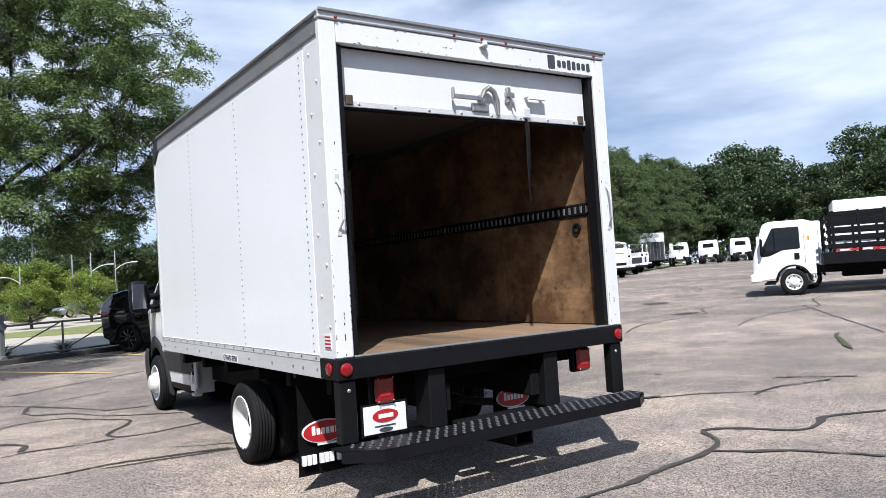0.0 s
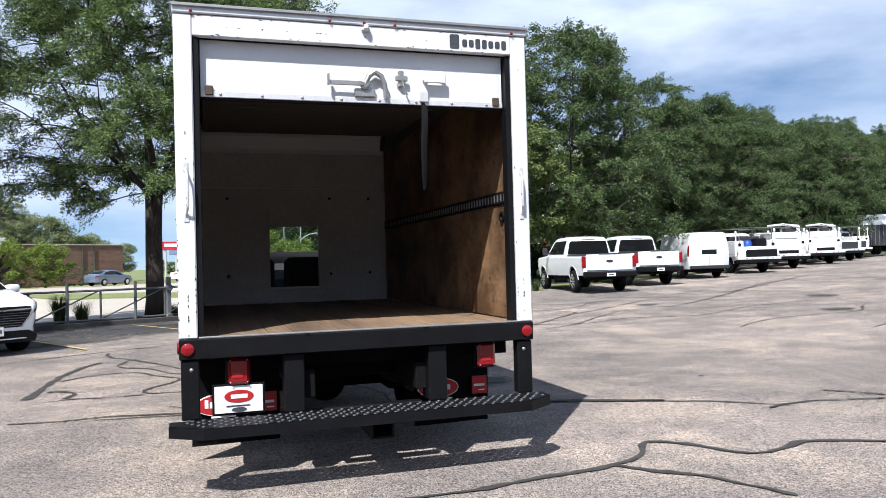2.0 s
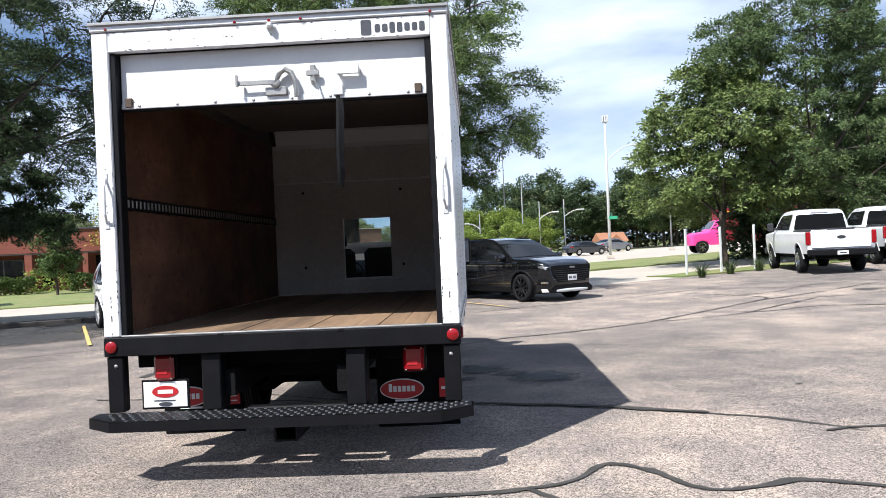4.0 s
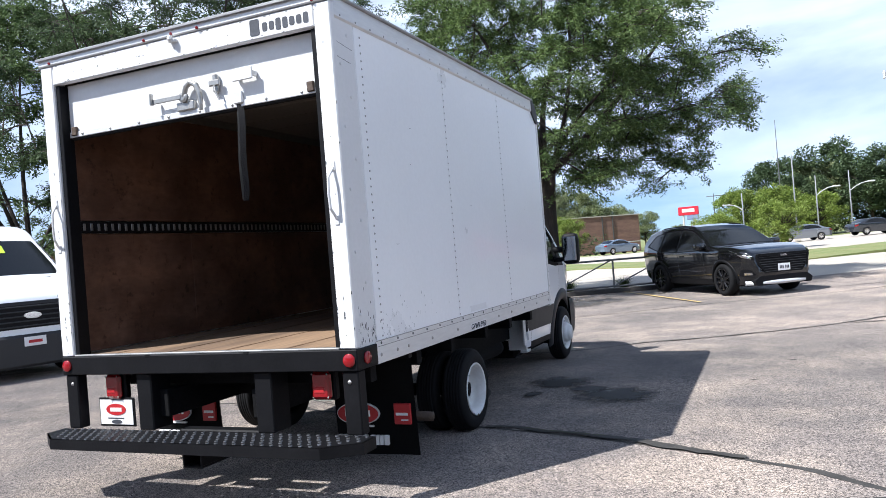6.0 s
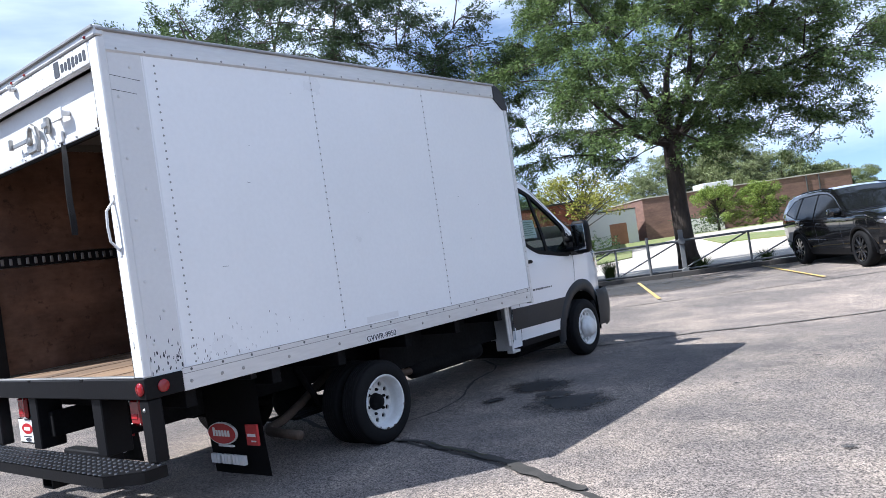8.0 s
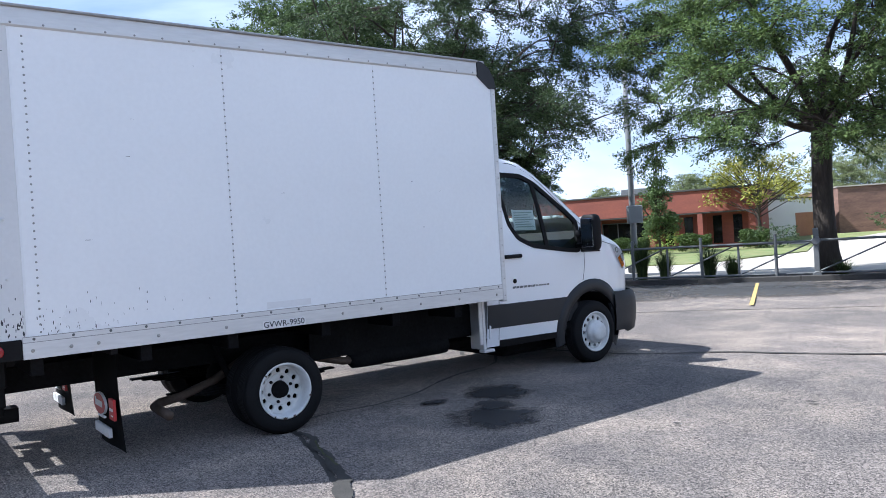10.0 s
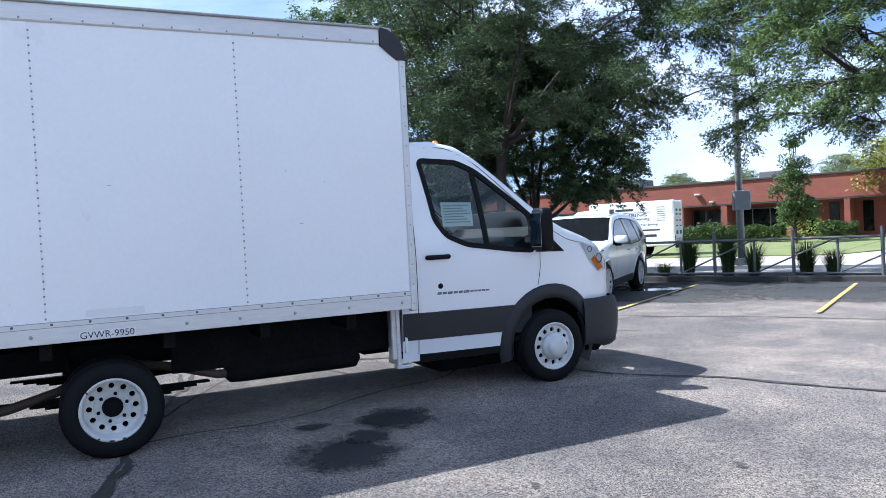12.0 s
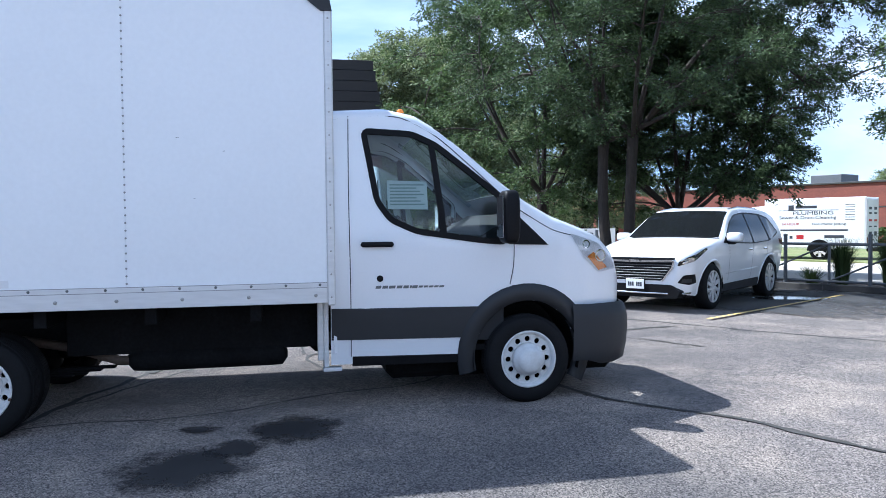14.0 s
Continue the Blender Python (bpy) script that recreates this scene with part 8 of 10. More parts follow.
def stake_truck(m, label):
    root = vehicle("stake_truck", m, label, "truck", "stake bed trucks")
    cab_over(root, M_VANPAINT)
    for s in (1, -1):
        box("frame_rail", (min(s * 0.36, s * 0.44), max(s * 0.36, s * 0.44), -7.6, -1.2, 0.62, 0.85), M_CHASSIS, root, 0.01)
        for y in (-5.6,):
            car_wheel(root, s * 1.02, y, s, 0.39, 0.25, M_RIMWHITE, 0, rr=0.62)
            car_wheel(root, s * 0.75, y, s, 0.39, 0.25, M_RIMWHITE, 0, rr=0.62)
    box("bed", (-1.18, 1.18, -7.8, -1.95, 0.86, 1.22), M_BLACK, root, 0.02, "black steel flat bed")
    for s in (1, -1):
        box("bed_reflector", (min(s * 1.18, s * 1.185), max(s * 1.18, s * 1.185), -7.6, -2.3, 1.23, 1.29), M_RED, root, 0.002, "red and white reflector strip")
        for k in range(9):
            y = -2.5 - k * 0.58
            box("reflector_white", (min(s * 1.186, s * 1.19), max(s * 1.186, s * 1.19), y - 0.15, y + 0.1, 1.235, 1.285), M_PRINT, root, 0.001)
        side = new("stake_side")
        side.parent = root
        for z in (1.32, 1.56, 1.80, 2.04, 2.26):
            box("board", (min(s * 1.13, s * 1.16), max(s * 1.13, s * 1.16), -7.7, -2.15, z, z + 0.13), M_BLACK, side, 0.006)
        for y in steps(-7.6, -2.25, 8):
            box("stake", (min(s * 1.161, s * 1.19), max(s * 1.161, s * 1.19), y - 0.04, y + 0.04, 1.22, 2.42), M_BLACK, side, 0.006)
    head = new("stake_head")
    head.parent = root
    for z in (1.32, 1.56, 1.80, 2.04, 2.26):
        box("board", (-1.12, 1.12, -2.06, -2.02, z, z + 0.13), M_BLACK, head, 0.006)
    for x in steps(-1.0, 1.0, 3):
        box("stake", (x - 0.04, x + 0.04, -2.019, -1.99, 1.22, 2.42), M_BLACK, head, 0.006)
    box("tool_box", (0.5, 1.1, -3.6, -2.5, 0.45, 0.84), M_BLACK, root, 0.03)
    box("orange_lamp", (-0.06, 0.06, -0.75, -0.65, 2.27, 2.31), M_ORANGE, root, 0.01)
    return root


SA = 58.6 + 90 + 180
sf = Vector((math.sin(radians(SA)), math.cos(radians(SA))))
st = stake_truck(pose(22.5 + 1.12 * sf.x, 14.0 + 1.12 * sf.y, gz(22.5, 14), 0, 0, -SA), "white cab-over stake truck with a black slatted bed")


def second_in_row():
    """A white box truck standing close behind the stake truck."""
    o = Vector((22.5 + 0.85 * sf.x, 14.0 + 0.85 * sf.y)) + Vector((0.85, 0.52)) * 2.9 - 0.2 * sf
    box_van(pose(o.x, o.y, gz(o.x, o.y), 0, 0, -SA), "white box truck standing behind the stake truck", 5.6, 2.85)


def box_van(m, label, L=6.5, H=3.2):
    root = vehicle("box_van", m, label, "truck", "far box trucks")
    cab_over(root, M_VANPAINT)
    box("cargo_box", (-1.2, 1.2, -1.95 - L, -1.95, 0.95, H), M_WHITE, root, 0.03, "white cargo box")
    for s in (1, -1):
        box("corner_trim", (min(s * 1.16, s * 1.215), max(s * 1.16, s * 1.215), -1.98 - L, -1.90 - L, 0.95, H + 0.01), M_ALU, root, 0.01)
        for dx in (0.0, 0.27):
            car_wheel(root, s * (1.02 - dx), -1.95 - L * 0.72, s, 0.39, 0.25, M_RIMWHITE, 0, rr=0.62)
        box("frame_rail", (min(s * 0.36, s * 0.44), max(s * 0.36, s * 0.44), -1.95 - L, -1.2, 0.62, 0.93), M_CHASSIS, root, 0.01)
    gate = box("lift_gate", (-1.1, 1.1, -2.08 - L, -1.99 - L, 0.7, 2.4), M_PLASTIC, root, 0.02, "dark folded lift gate")
    for x in steps(-1.0, 1.0, 6):
        box("gate_bar", (x - 0.02, x + 0.02, -2.10 - L, -2.085 - L, 0.75, 2.35), M_GALV, gate, 0.004)
    return root


car_at(box_van, 56.5, 54.5, 18, "white box truck with a dark lift gate, far down the row")


second_in_row()


def chassis_truck(m, label):
    root = vehicle("chassis_truck", m, label, "truck", "bare chassis trucks in the far row")
    cab_over(root, M_VANPAINT)
    for s in (1, -1):
        box("frame_rail", (min(s * 0.36, s * 0.44), max(s * 0.36, s * 0.44), -6.5, -1.2, 0.62, 0.85), M_CHASSIS, root, 0.01)
        for dx in (0.0, 0.27):
            car_wheel(root, s * (1.02 - dx), -5.0, s, 0.39, 0.25, M_CHASSIS, 5, rr=0.62)
    box("cab_back_window", (-0.5, 0.5, -1.77, -1.74, 1.55, 1.95), M_DARKWIN, root, 0.02)
    box("fuel_tank", (0.45, 0.95, -3.6, -2.4, 0.42, 0.8), M_CHASSIS, root, 0.05)
    return root


ct = chassis_truck(pose(63.0, 51.0, gz(63, 51), 0, 0, -50), "white cab-over chassis truck without a body")
for x, y in ((65.0, 49.0), (67.0, 46.8), (68.6, 45.0)):
    copy_thing(ct, pose(x, y, gz(x, y), 0, 0, -50))


def sedan(m, label, paint, L=4.7, group="far parked cars", name="sedan"):
    root = vehicle(name, m @ Matrix.Scale(0.88, 4), label, "car", group)
    n = L / 2
    top = [(-n, 0.8), (-n + 0.08, 1.0), (-n + 0.55, 1.08), (-n + 1.2, 1.38), (-0.3, 1.46), (0.25, 1.40), (1.0, 1.02), (n - 0.4, 0.88), (n - 0.1, 0.75), (n, 0.55)]
    h = Hull(top, [(-n, 0.35), (0, 0.22), (n, 0.3)], [(-n, 0.7), (-n + 0.3, 0.86), (0, 0.91), (n - 0.5, 0.87), (n - 0.1, 0.7), (n, 0.5)], [(-n, 0.95), (n, 0.9)], lean=0.2, round_top=0.09, tuck=0.06, power=1.2)
    fy, ry = n - 0.95, -n + 1.0
    part("body", h.shell(steps(-n, n, 60), [circle_yz(fy, 0.33, 0.37), circle_yz(ry, 0.33, 0.37)], rows=14), paint, root, smooth=True)
    for s in (1, -1):
        part("side_window", h.patch(rounded([(0.85, 0.98), (0.2, 1.33), (-0.5, 1.37), (-n + 1.25, 1.28), (-n + 0.9, 1.06)], 0.04, 3), 0.005, s, 6, 12), M_DARKWIN, root, smooth=True)
        for yc in (fy, ry):
            car_wheel(root, s * 0.89, yc, s, 0.33, 0.21, M_CHROME, 6)
        part("headlamp", h.patch([(n - 0.5, 0.68), (n - 0.5, 0.8), (n - 0.06, 0.68), (n - 0.04, 0.62)], 0.005, s, 3, 5), M_CHROME, root)
        part("tail_lamp", h.patch([(-n + 0.03, 0.78), (-n + 0.03, 0.92), (-n + 0.3, 0.95), (-n + 0.25, 0.82)], 0.005, s, 3, 5), M_RED_LENS, root)
    part("windscreen", h.over(0.28, 0.95, 0.9, 0.006), M_DARKWIN, root, smooth=True)
    part("rear_window", h.over(-n + 0.62, -n + 1.15, 0.9, 0.006), M_DARKWIN, root, smooth=True)
    return root


M_CHARCOAL = mat("charcoal_car_paint", (0.03, 0.035, 0.045), 0.2, 0.3, var=0.05, bump=0.0, coat=0.8)
car_at(sedan, 14.7, 67.3, 62, "dark charcoal sedan parked on the far drive", M_CHARCOAL)
car_at(sedan, 18.6, 75.0, 60, "silver grey car parked on the far drive", M_GREYCAR)
car_at(sedan, -5.2, 68.5, 40, "blue grey sedan parked before the brick building", M_BLUECAR)
car_at(sedan, 4.0, 62.0, 250, "dark car beyond the lawn", M_CHARCOAL)
car_at(sedan, 9.5, 66.0, 250, "silver grey car beyond the lawn", M_GREYCAR)
car_at(sedan, 1.5, 74.0, 70, "white car beside the far shrubs", M_VANPAINT)


def disc_band(s, x, y, z, r0, r1, n=20):
    """A flat half ring on a vehicle's side, over a wheel."""
    bm = bmesh.new()
    rows = [[bm.verts.new((s * xq, y + r * math.cos(math.pi * k / n), z + r * math.sin(math.pi * k / n))) for k in range(n + 1)] for xq, r in ((x, r0), (x + 0.004, r0), (x + 0.004, r1), (x, r1))]
    for p, q in zip(rows, rows[1:]):
        for k in range(n):
            bm.faces.new((p[k], p[k + 1], q[k + 1], q[k]))
    bmesh.ops.recalc_face_normals(bm, faces=bm.faces[:])
    return bm


def plumber_truck():
    """White box body on a van cab, lettered on its side, on the street."""
    turn = 126
    nose = Vector((-math.sin(radians(turn)), math.cos(radians(turn))))
    x, y = Vector(uv(-8.75, 23.2)) + 3.6 * 1.41 * nose
    root = vehicle("plumber_truck", pose(x, y, gz(x, y) - 0.03, 0, 0, turn) @ Matrix.Diagonal((1.04, 1.41, 1.41, 1)), "white lettered plumber's box truck parked on the street", "truck")
    h = Hull([(-0.32, 1.95), (0.28, 1.9), (0.98, 1.35), (1.48, 1.15), (1.63, 0.9)], [(-0.32, 0.5), (1.63, 0.5)], [(-0.32, 0.98), (1.28, 0.95), (1.63, 0.75)], [(-2, 1.2), (2, 1.2)], lean=0.12)
    part("cab", h.shell(steps(-0.32, 1.63, 24), [circle_yz(0.83, 0.37, 0.42)], rows=12), M_VANPAINT, root, smooth=True)
    part("windscreen", h.over(0.33, 0.96, 0.9, 0.006), M_DARKWIN, root)
    b = box("box_body", (-1.1, 1.1, -3.6, -0.3, 0.42, 2.18), M_WHITE, root, 0.05, "white box body")
    for s in (1, -1):
        part("side_window", h.patch([(-0.17, 1.3), (-0.12, 1.78), (0.28, 1.75), (0.83, 1.3)], 0.006, s, 5, 5), M_DARKWIN, root)
        car_wheel(root, s * 0.95, 0.83, s, 0.37, 0.22, M_CHROME, 6)
        car_wheel(root, s * 1.03, -2.15, s, 0.34, 0.24, M_CHROME, 6)
        # flat dark half disc paints the shade of an open wheel well
        part("wheel_arch", disc_band(s, 1.1005, -2.15, 0.34, 0.02, 0.40), M_CHASSIS, root)
        box("corner_trim", (min(s * 1.05, s * 1.112), max(s * 1.05, s * 1.112), -3.62, -3.54, 0.42, 2.19), M_ALU, root, 0.01)
    # lettering on the side towards the lot, each line fitted to its width and height
    xx = -1.104

    def line(name, text, yc, zc, width, height, material):
        o = letters(name, text, 0.2, material, Matrix(), b)
        vs = [v.co for v in o.data.vertices]
        w, t = max(v.x for v in vs) - min(v.x for v in vs), max(v.y for v in vs) - min(v.y for v in vs)
        o.matrix_basis = pose(xx, yc, zc, 90, 0, -90) @ Matrix.Diagonal((width / w, height / t, 1, 1))

    def bar(yc, zc, width, height, material):
        box("print_bar", (xx, -1.1005, yc - width / 2, yc + width / 2, zc - height / 2, zc + height / 2), material, b, 0.001)

    bar(-1.72, 1.87, 0.70, 0.09, M_INK)
    bar(-1.78, 1.755, 1.95, 0.016, M_INK)
    bar(-1.22, 1.84, 0.18, 0.20, M_INK)
    line("trade_writing", "PLUMBING", -1.94, 1.655, 1.30, 0.125, M_INK)
    line("trade_writing", "Sewer & Drain Cleaning", -1.75, 1.50, 1.86, 0.135, M_INK)
    line("hours_writing", "24 HOUR", -1.20, 1.275, 0.60, 0.085, M_RED)
    line("hours_writing", "Hot Water Jetting", -2.45, 1.275, 1.06, 0.10, M_INK)
    bar(-1.96, 1.06, 2.2, 0.06, M_INK)
    bar(-2.62, 0.84, 0.62, 0.10, M_INK)
    bar(-1.22, 0.81, 0.10, 0.10, M_INK)
    bar(-1.52, 0.82, 0.24, 0.15, M_RED)
    for k in range(7):
        bar(-3.12, 1.42 + k * 0.085, 0.30, 0.022, M_GALV)
    for x0, x1 in ((-0.95, -0.01), (0.01, 0.95)):
        door = box("rear_door", (x0, x1, -3.625, -3.598, 0.55, 2.10), M_WHITE_WORN, root, 0.01)
        for z0, z1, mm in ((1.75, 1.84, M_INK), (1.60, 1.66, M_INK), (1.35, 1.42, M_RED), (1.15, 1.20, M_INK), (0.85, 1.0, M_INK)):
            box("print_bar", (x0 + 0.22, x1 - 0.22, -3.630, -3.6255, z0, z1), mm, door, 0.001)
    box("rear_bumper", (-1.05, 1.05, -3.78, -3.60, 0.34, 0.46), M_BLACK, root, 0.02)
    for s in (1, -1):
        box("tail_lamp", (min(s * 0.97, s * 1.07), max(s * 0.97, s * 1.07), -3.63, -3.60, 0.62, 0.82), M_RED_LENS, root, 0.01)
    return root


plumber_truck()


def food_truck():
    root = vehicle("food_truck", pose(22.7, 51.6, gz(22.7, 51.6) - 0.03, 0, 0, 88), "bright pink and red painted food truck across the street", "truck")
    pink = mat("pink_paint", (0.80, 0.06, 0.30), 0.4)
    red = mat("mural_red", (0.26, 0.012, 0.03), 0.5, var=0.4, scale=2, tint=(0.12, 0.01, 0.02))
    yel = mat("mural_yellow", (0.75, 0.40, 0.03), 0.5, var=0.3)
    body = box("box_body", (-1.15, 1.15, -4.0, 1.3, 0.7, 2.95), red, root, 0.05, "red mural-painted box body")
    h = Hull([(1.3, 2.2), (1.6, 2.15), (2.0, 1.6), (2.1, 1.45), (3.1, 1.35), (3.2, 1.1)], [(1.3, 0.55), (3.2, 0.55)], [(1.3, 1.05), (2.1, 1.0), (3.1, 0.92), (3.2, 0.85)], [(0, 1.3), (4, 1.3)], lean=0.1)
    part("cab", h.shell(steps(1.3, 3.2, 24), [circle_yz(2.55, 0.42, 0.46)], rows=12), pink, root, "pink bonnet and cab", smooth=True)
    part("windscreen", h.over(1.62, 2.0, 0.9, 0.006), M_DARKWIN, root)
    for s in (1, -1):
        car_wheel(root, s * 0.98, 2.55, s, 0.42, 0.25, M_CHROME, 6)
        car_wheel(root, s * 1.05, -2.4, s, 0.42, 0.3, M_CHROME, 6)
        box("serving_window", (min(s * 1.15, s * 1.16), max(s * 1.15, s * 1.16), -1.6, 0.2, 1.6, 2.3), M_DARKWIN, body, 0.01)
        box("mural_bar", (min(s * 1.15, s * 1.157), max(s * 1.15, s * 1.157), -0.9, 1.0, 2.45, 2.75), yel, body, 0.005)
        box("mural_bar", (min(s * 1.15, s * 1.157), max(s * 1.15, s * 1.157), -3.6, -1.9, 1.8, 2.5), M_INK, body, 0.005)
        box("mural_bar", (min(s * 1.15, s * 1.157), max(s * 1.15, s * 1.157), -3.3, -2.1, 0.95, 1.5), yel, body, 0.005)
        box("mural_bar", (min(s * 1.157, s * 1.164), max(s * 1.157, s * 1.164), -3.4, -2.1, 2.0, 2.25), M_PRINT, body, 0.003)
    return root


food_truck()

# ---- trees ----


def quads_mesh(name, centers, ax, ay, material):
    """Many small pointed leaf blades, each folded a little along its middle."""
    n = len(centers)
    nrm = np.cross(ax, ay)
    nrm /= np.maximum(1e-9, np.linalg.norm(nrm, axis=1))[:, None]
    w = np.linalg.norm(ay, axis=1)[:, None]
    v = np.empty((n, 4, 3))
    v[:, 0] = centers - ax
    v[:, 1] = centers + ay + nrm * w * 0.35
    v[:, 2] = centers + ax - nrm * w * 0.5
    v[:, 3] = centers - ay + nrm * w * 0.35
    me = bpy.data.meshes.new(name)
    me.vertices.add(n * 4)
    me.vertices.foreach_set("co", v.reshape(-1).astype(np.float32))
    me.loops.add(n * 4)
    me.loops.foreach_set("vertex_index", np.arange(n * 4).astype(np.int32))
    me.polygons.add(n)
    me.polygons.foreach_set("loop_start", (np.arange(n) * 4).astype(np.int32))
    me.polygons.foreach_set("loop_total", np.full(n, 4, np.int32))
    me.update(calc_edges=True)
    me.materials.append(material)
    return me


def leaf_cloud(rng, pts, per, spread, length, width, droop=0.25):
    pts = np.repeat(np.array(pts), per, axis=0)
    n = len(pts)
    c = pts + rng.normal(size=(n, 3)) * spread * np.array([1, 1, 0.6])
    a = rng.uniform(0, 2 * np.pi, n)
    tilt = rng.normal(-droop, 0.4, n)
    ln = length * rng.uniform(0.6, 1.25, n)
    ax = np.stack([np.cos(a) * np.cos(tilt), np.sin(a) * np.cos(tilt), np.sin(tilt)], 1) * (ln / 2)[:, None]
    side = np.stack([-np.sin(a), np.cos(a), rng.normal(0, 0.45, n)], 1)
    side /= np.linalg.norm(side, axis=1)[:, None]
    return c, ax, side * (width * rng.uniform(0.6, 1.2, n) / 2)[:, None]


def grow_tree(seed, H, R, fork, low, clumps, twigs, per, length, width, trunk_r, material, stems=1, lean=(0, 0), size=1.0, heart=(0, 0), close=3.2, leaders=5, core=0.08, gap=0.32, bend=0.05):
    """Trunk, leaders that spread from the fork, boughs out to many sprays, and blades along the twigs of each spray."""
    rng = np.random.default_rng(seed)
    bm = bmesh.new()
    nodes = []

    def bow(p, q, lift, n, wob=0.05):
        p, q = np.array(p, float), np.array(q, float)
        m = (p + q) / 2 + np.array([0, 0, lift]) + rng.normal(size=3) * wob * np.linalg.norm(q - p)
        return [(1 - t) ** 2 * p + 2 * t * (1 - t) * m + t * t * q for t in np.linspace(0, 1, n)]

    for st in range(stems):
        a0 = 2 * math.pi * st / stems + 0.7
        off = np.zeros(3) if stems == 1 else np.array([gap * math.cos(a0), gap * math.sin(a0), 0])
        top = off * close + np.array([lean[0], lean[1], fork])
        line = bow(off, top, 0.0, 7)
        tube(bm, [Vector(p) for p in line], [trunk_r * (1.45, 1.08, 1.0, 0.96, 0.94, 0.96, 1.05)[i] for i in range(7)], 12)
        for k in range(leaders):
            a = a0 + 2 * math.pi * k / leaders + rng.uniform(-0.35, 0.35)
            reach, up = (R * rng.uniform(0.55, 0.82), rng.uniform(0.22, 0.75)) if k else (R * 0.15, 0.86)
            end = top + np.array([0.7 * heart[0] + reach * math.cos(a), 0.7 * heart[1] + reach * math.sin(a), (H - fork) * up])
            ld = bow(top - np.array([0, 0, 0.25]), end, -0.10 * reach, 9, bend)
            r0 = trunk_r * rng.uniform(0.32, 0.52)
            tube(bm, [Vector(p) for p in ld], [max(0.02, r0 * (1 - 0.10 * i)) for i in range(9)], 8)
            nodes += ld[1:]
    # where the sprays sit: a lumpy, flat-bottomed crown
    want = []
    ph = rng.uniform(0, 6.28, 4)
    for k in range(clumps):
        a, h = rng.uniform(0, 2 * math.pi), rng.uniform(0, 1) ** 0.85
        env = R * max(0.05, math.sin(math.pi * (0.20 + 0.78 * h))) ** 0.6
        env *= 1 + 0.16 * math.sin(2 * a + ph[0] + 4 * h) + 0.12 * math.sin(5 * a + ph[1] - 7 * h)
        r = env * math.sqrt(rng.uniform(core, 1.0))
        sag = -0.9 * (r / R) ** 2 * (1 - h) + 0.5 * math.sin(3 * a + ph[2])
        want.append(np.array([heart[0] + lean[0] + r * math.cos(a), heart[1] + lean[1] + r * math.sin(a), low + (H - low) * h + sag]))
    want.sort(key=lambda w: (w[0] - lean[0]) ** 2 + (w[1] - lean[1]) ** 2)
    cs, axs, ays = [], [], []
    for w in want:
        arr = np.array(nodes)
        dv = w - arr
        d = np.linalg.norm(dv, axis=1) + 1.2 * np.maximum(0, -dv[:, 2]) + 0.25 * np.abs(dv[:, 2])
        s0 = arr[int(np.argmin(d))]
        ln = float(np.linalg.norm(w - s0))
        br = bow(s0, w, 0.12 * ln, 5)
        rr = 0.010 + 0.012 * min(ln, 3)
        tube(bm, [Vector(q) for q in br], [rr, rr * 0.85, rr * 0.7, rr * 0.55, 0.008], 5, False)
        nodes += br[2:]
        out = w - s0
        az0 = math.atan2(w[1] - lean[1], w[0] - lean[0]) if rng.random() < 0.5 else math.atan2(out[1], out[0])
        for k in range(twigs):
            az, el = az0 + rng.normal(0, 1.0), rng.normal(0.02, 0.30)
            tl = size * rng.uniform(0.55, 1.15)
            f = np.array([math.cos(az) * math.cos(el), math.sin(az) * math.cos(el), math.sin(el)])
            e = w + f * tl + np.array([0, 0, -0.22 * tl])
            st0 = br[int(rng.integers(2, 5))]
            tw = bow(st0, e, 0.10 * tl, 4)
            tube(bm, [Vector(q) for q in tw], [0.009, 0.008, 0.006, 0.004], 4, False)
            t = (0.15 + 0.90 * rng.uniform(0, 1, per) ** 0.55)[:, None]
            base = (1 - t) ** 2 * tw[0] + 2 * t * (1 - t) * (0.5 * (tw[1] + tw[2])) + t * t * tw[3]
            sg = np.where(rng.random(per) < 0.5, -1.0, 1.0)[:, None]
            side = np.array([-math.sin(az), math.cos(az), 0.0])
            dr = f * rng.uniform(0.2, 0.9, per)[:, None] + sg * side * rng.uniform(0.1, 1.0, per)[:, None] + rng.normal(size=(per, 3)) * 0.5 + np.array([0, 0, -0.35])
            dr /= np.linalg.norm(dr, axis=1)[:, None]
            L = length * rng.uniform(0.6, 1.2, per)[:, None]
            nr = np.cross(dr, np.array([0, 0, 1.0]) + rng.normal(size=(per, 3)) * 0.6)
            nr /= np.maximum(1e-6, np.linalg.norm(nr, axis=1))[:, None]
            cs.append(base + dr * L * 0.55 + rng.normal(size=(per, 3)) * 0.075 * size)
            axs.append(dr * L / 2)
            ays.append(nr * width * rng.uniform(0.6, 1.2, per)[:, None] / 2)
    wood = bpy.data.meshes.new("wood")
    bm.normal_update()
    bm.to_mesh(wood)
    bm.free()
    wood.materials.append(M_BARK)
    for p in wood.polygons:
        p.use_smooth = True
    return wood, quads_mesh("leaves", np.concatenate(cs), np.concatenate(axs), np.concatenate(ays), material)


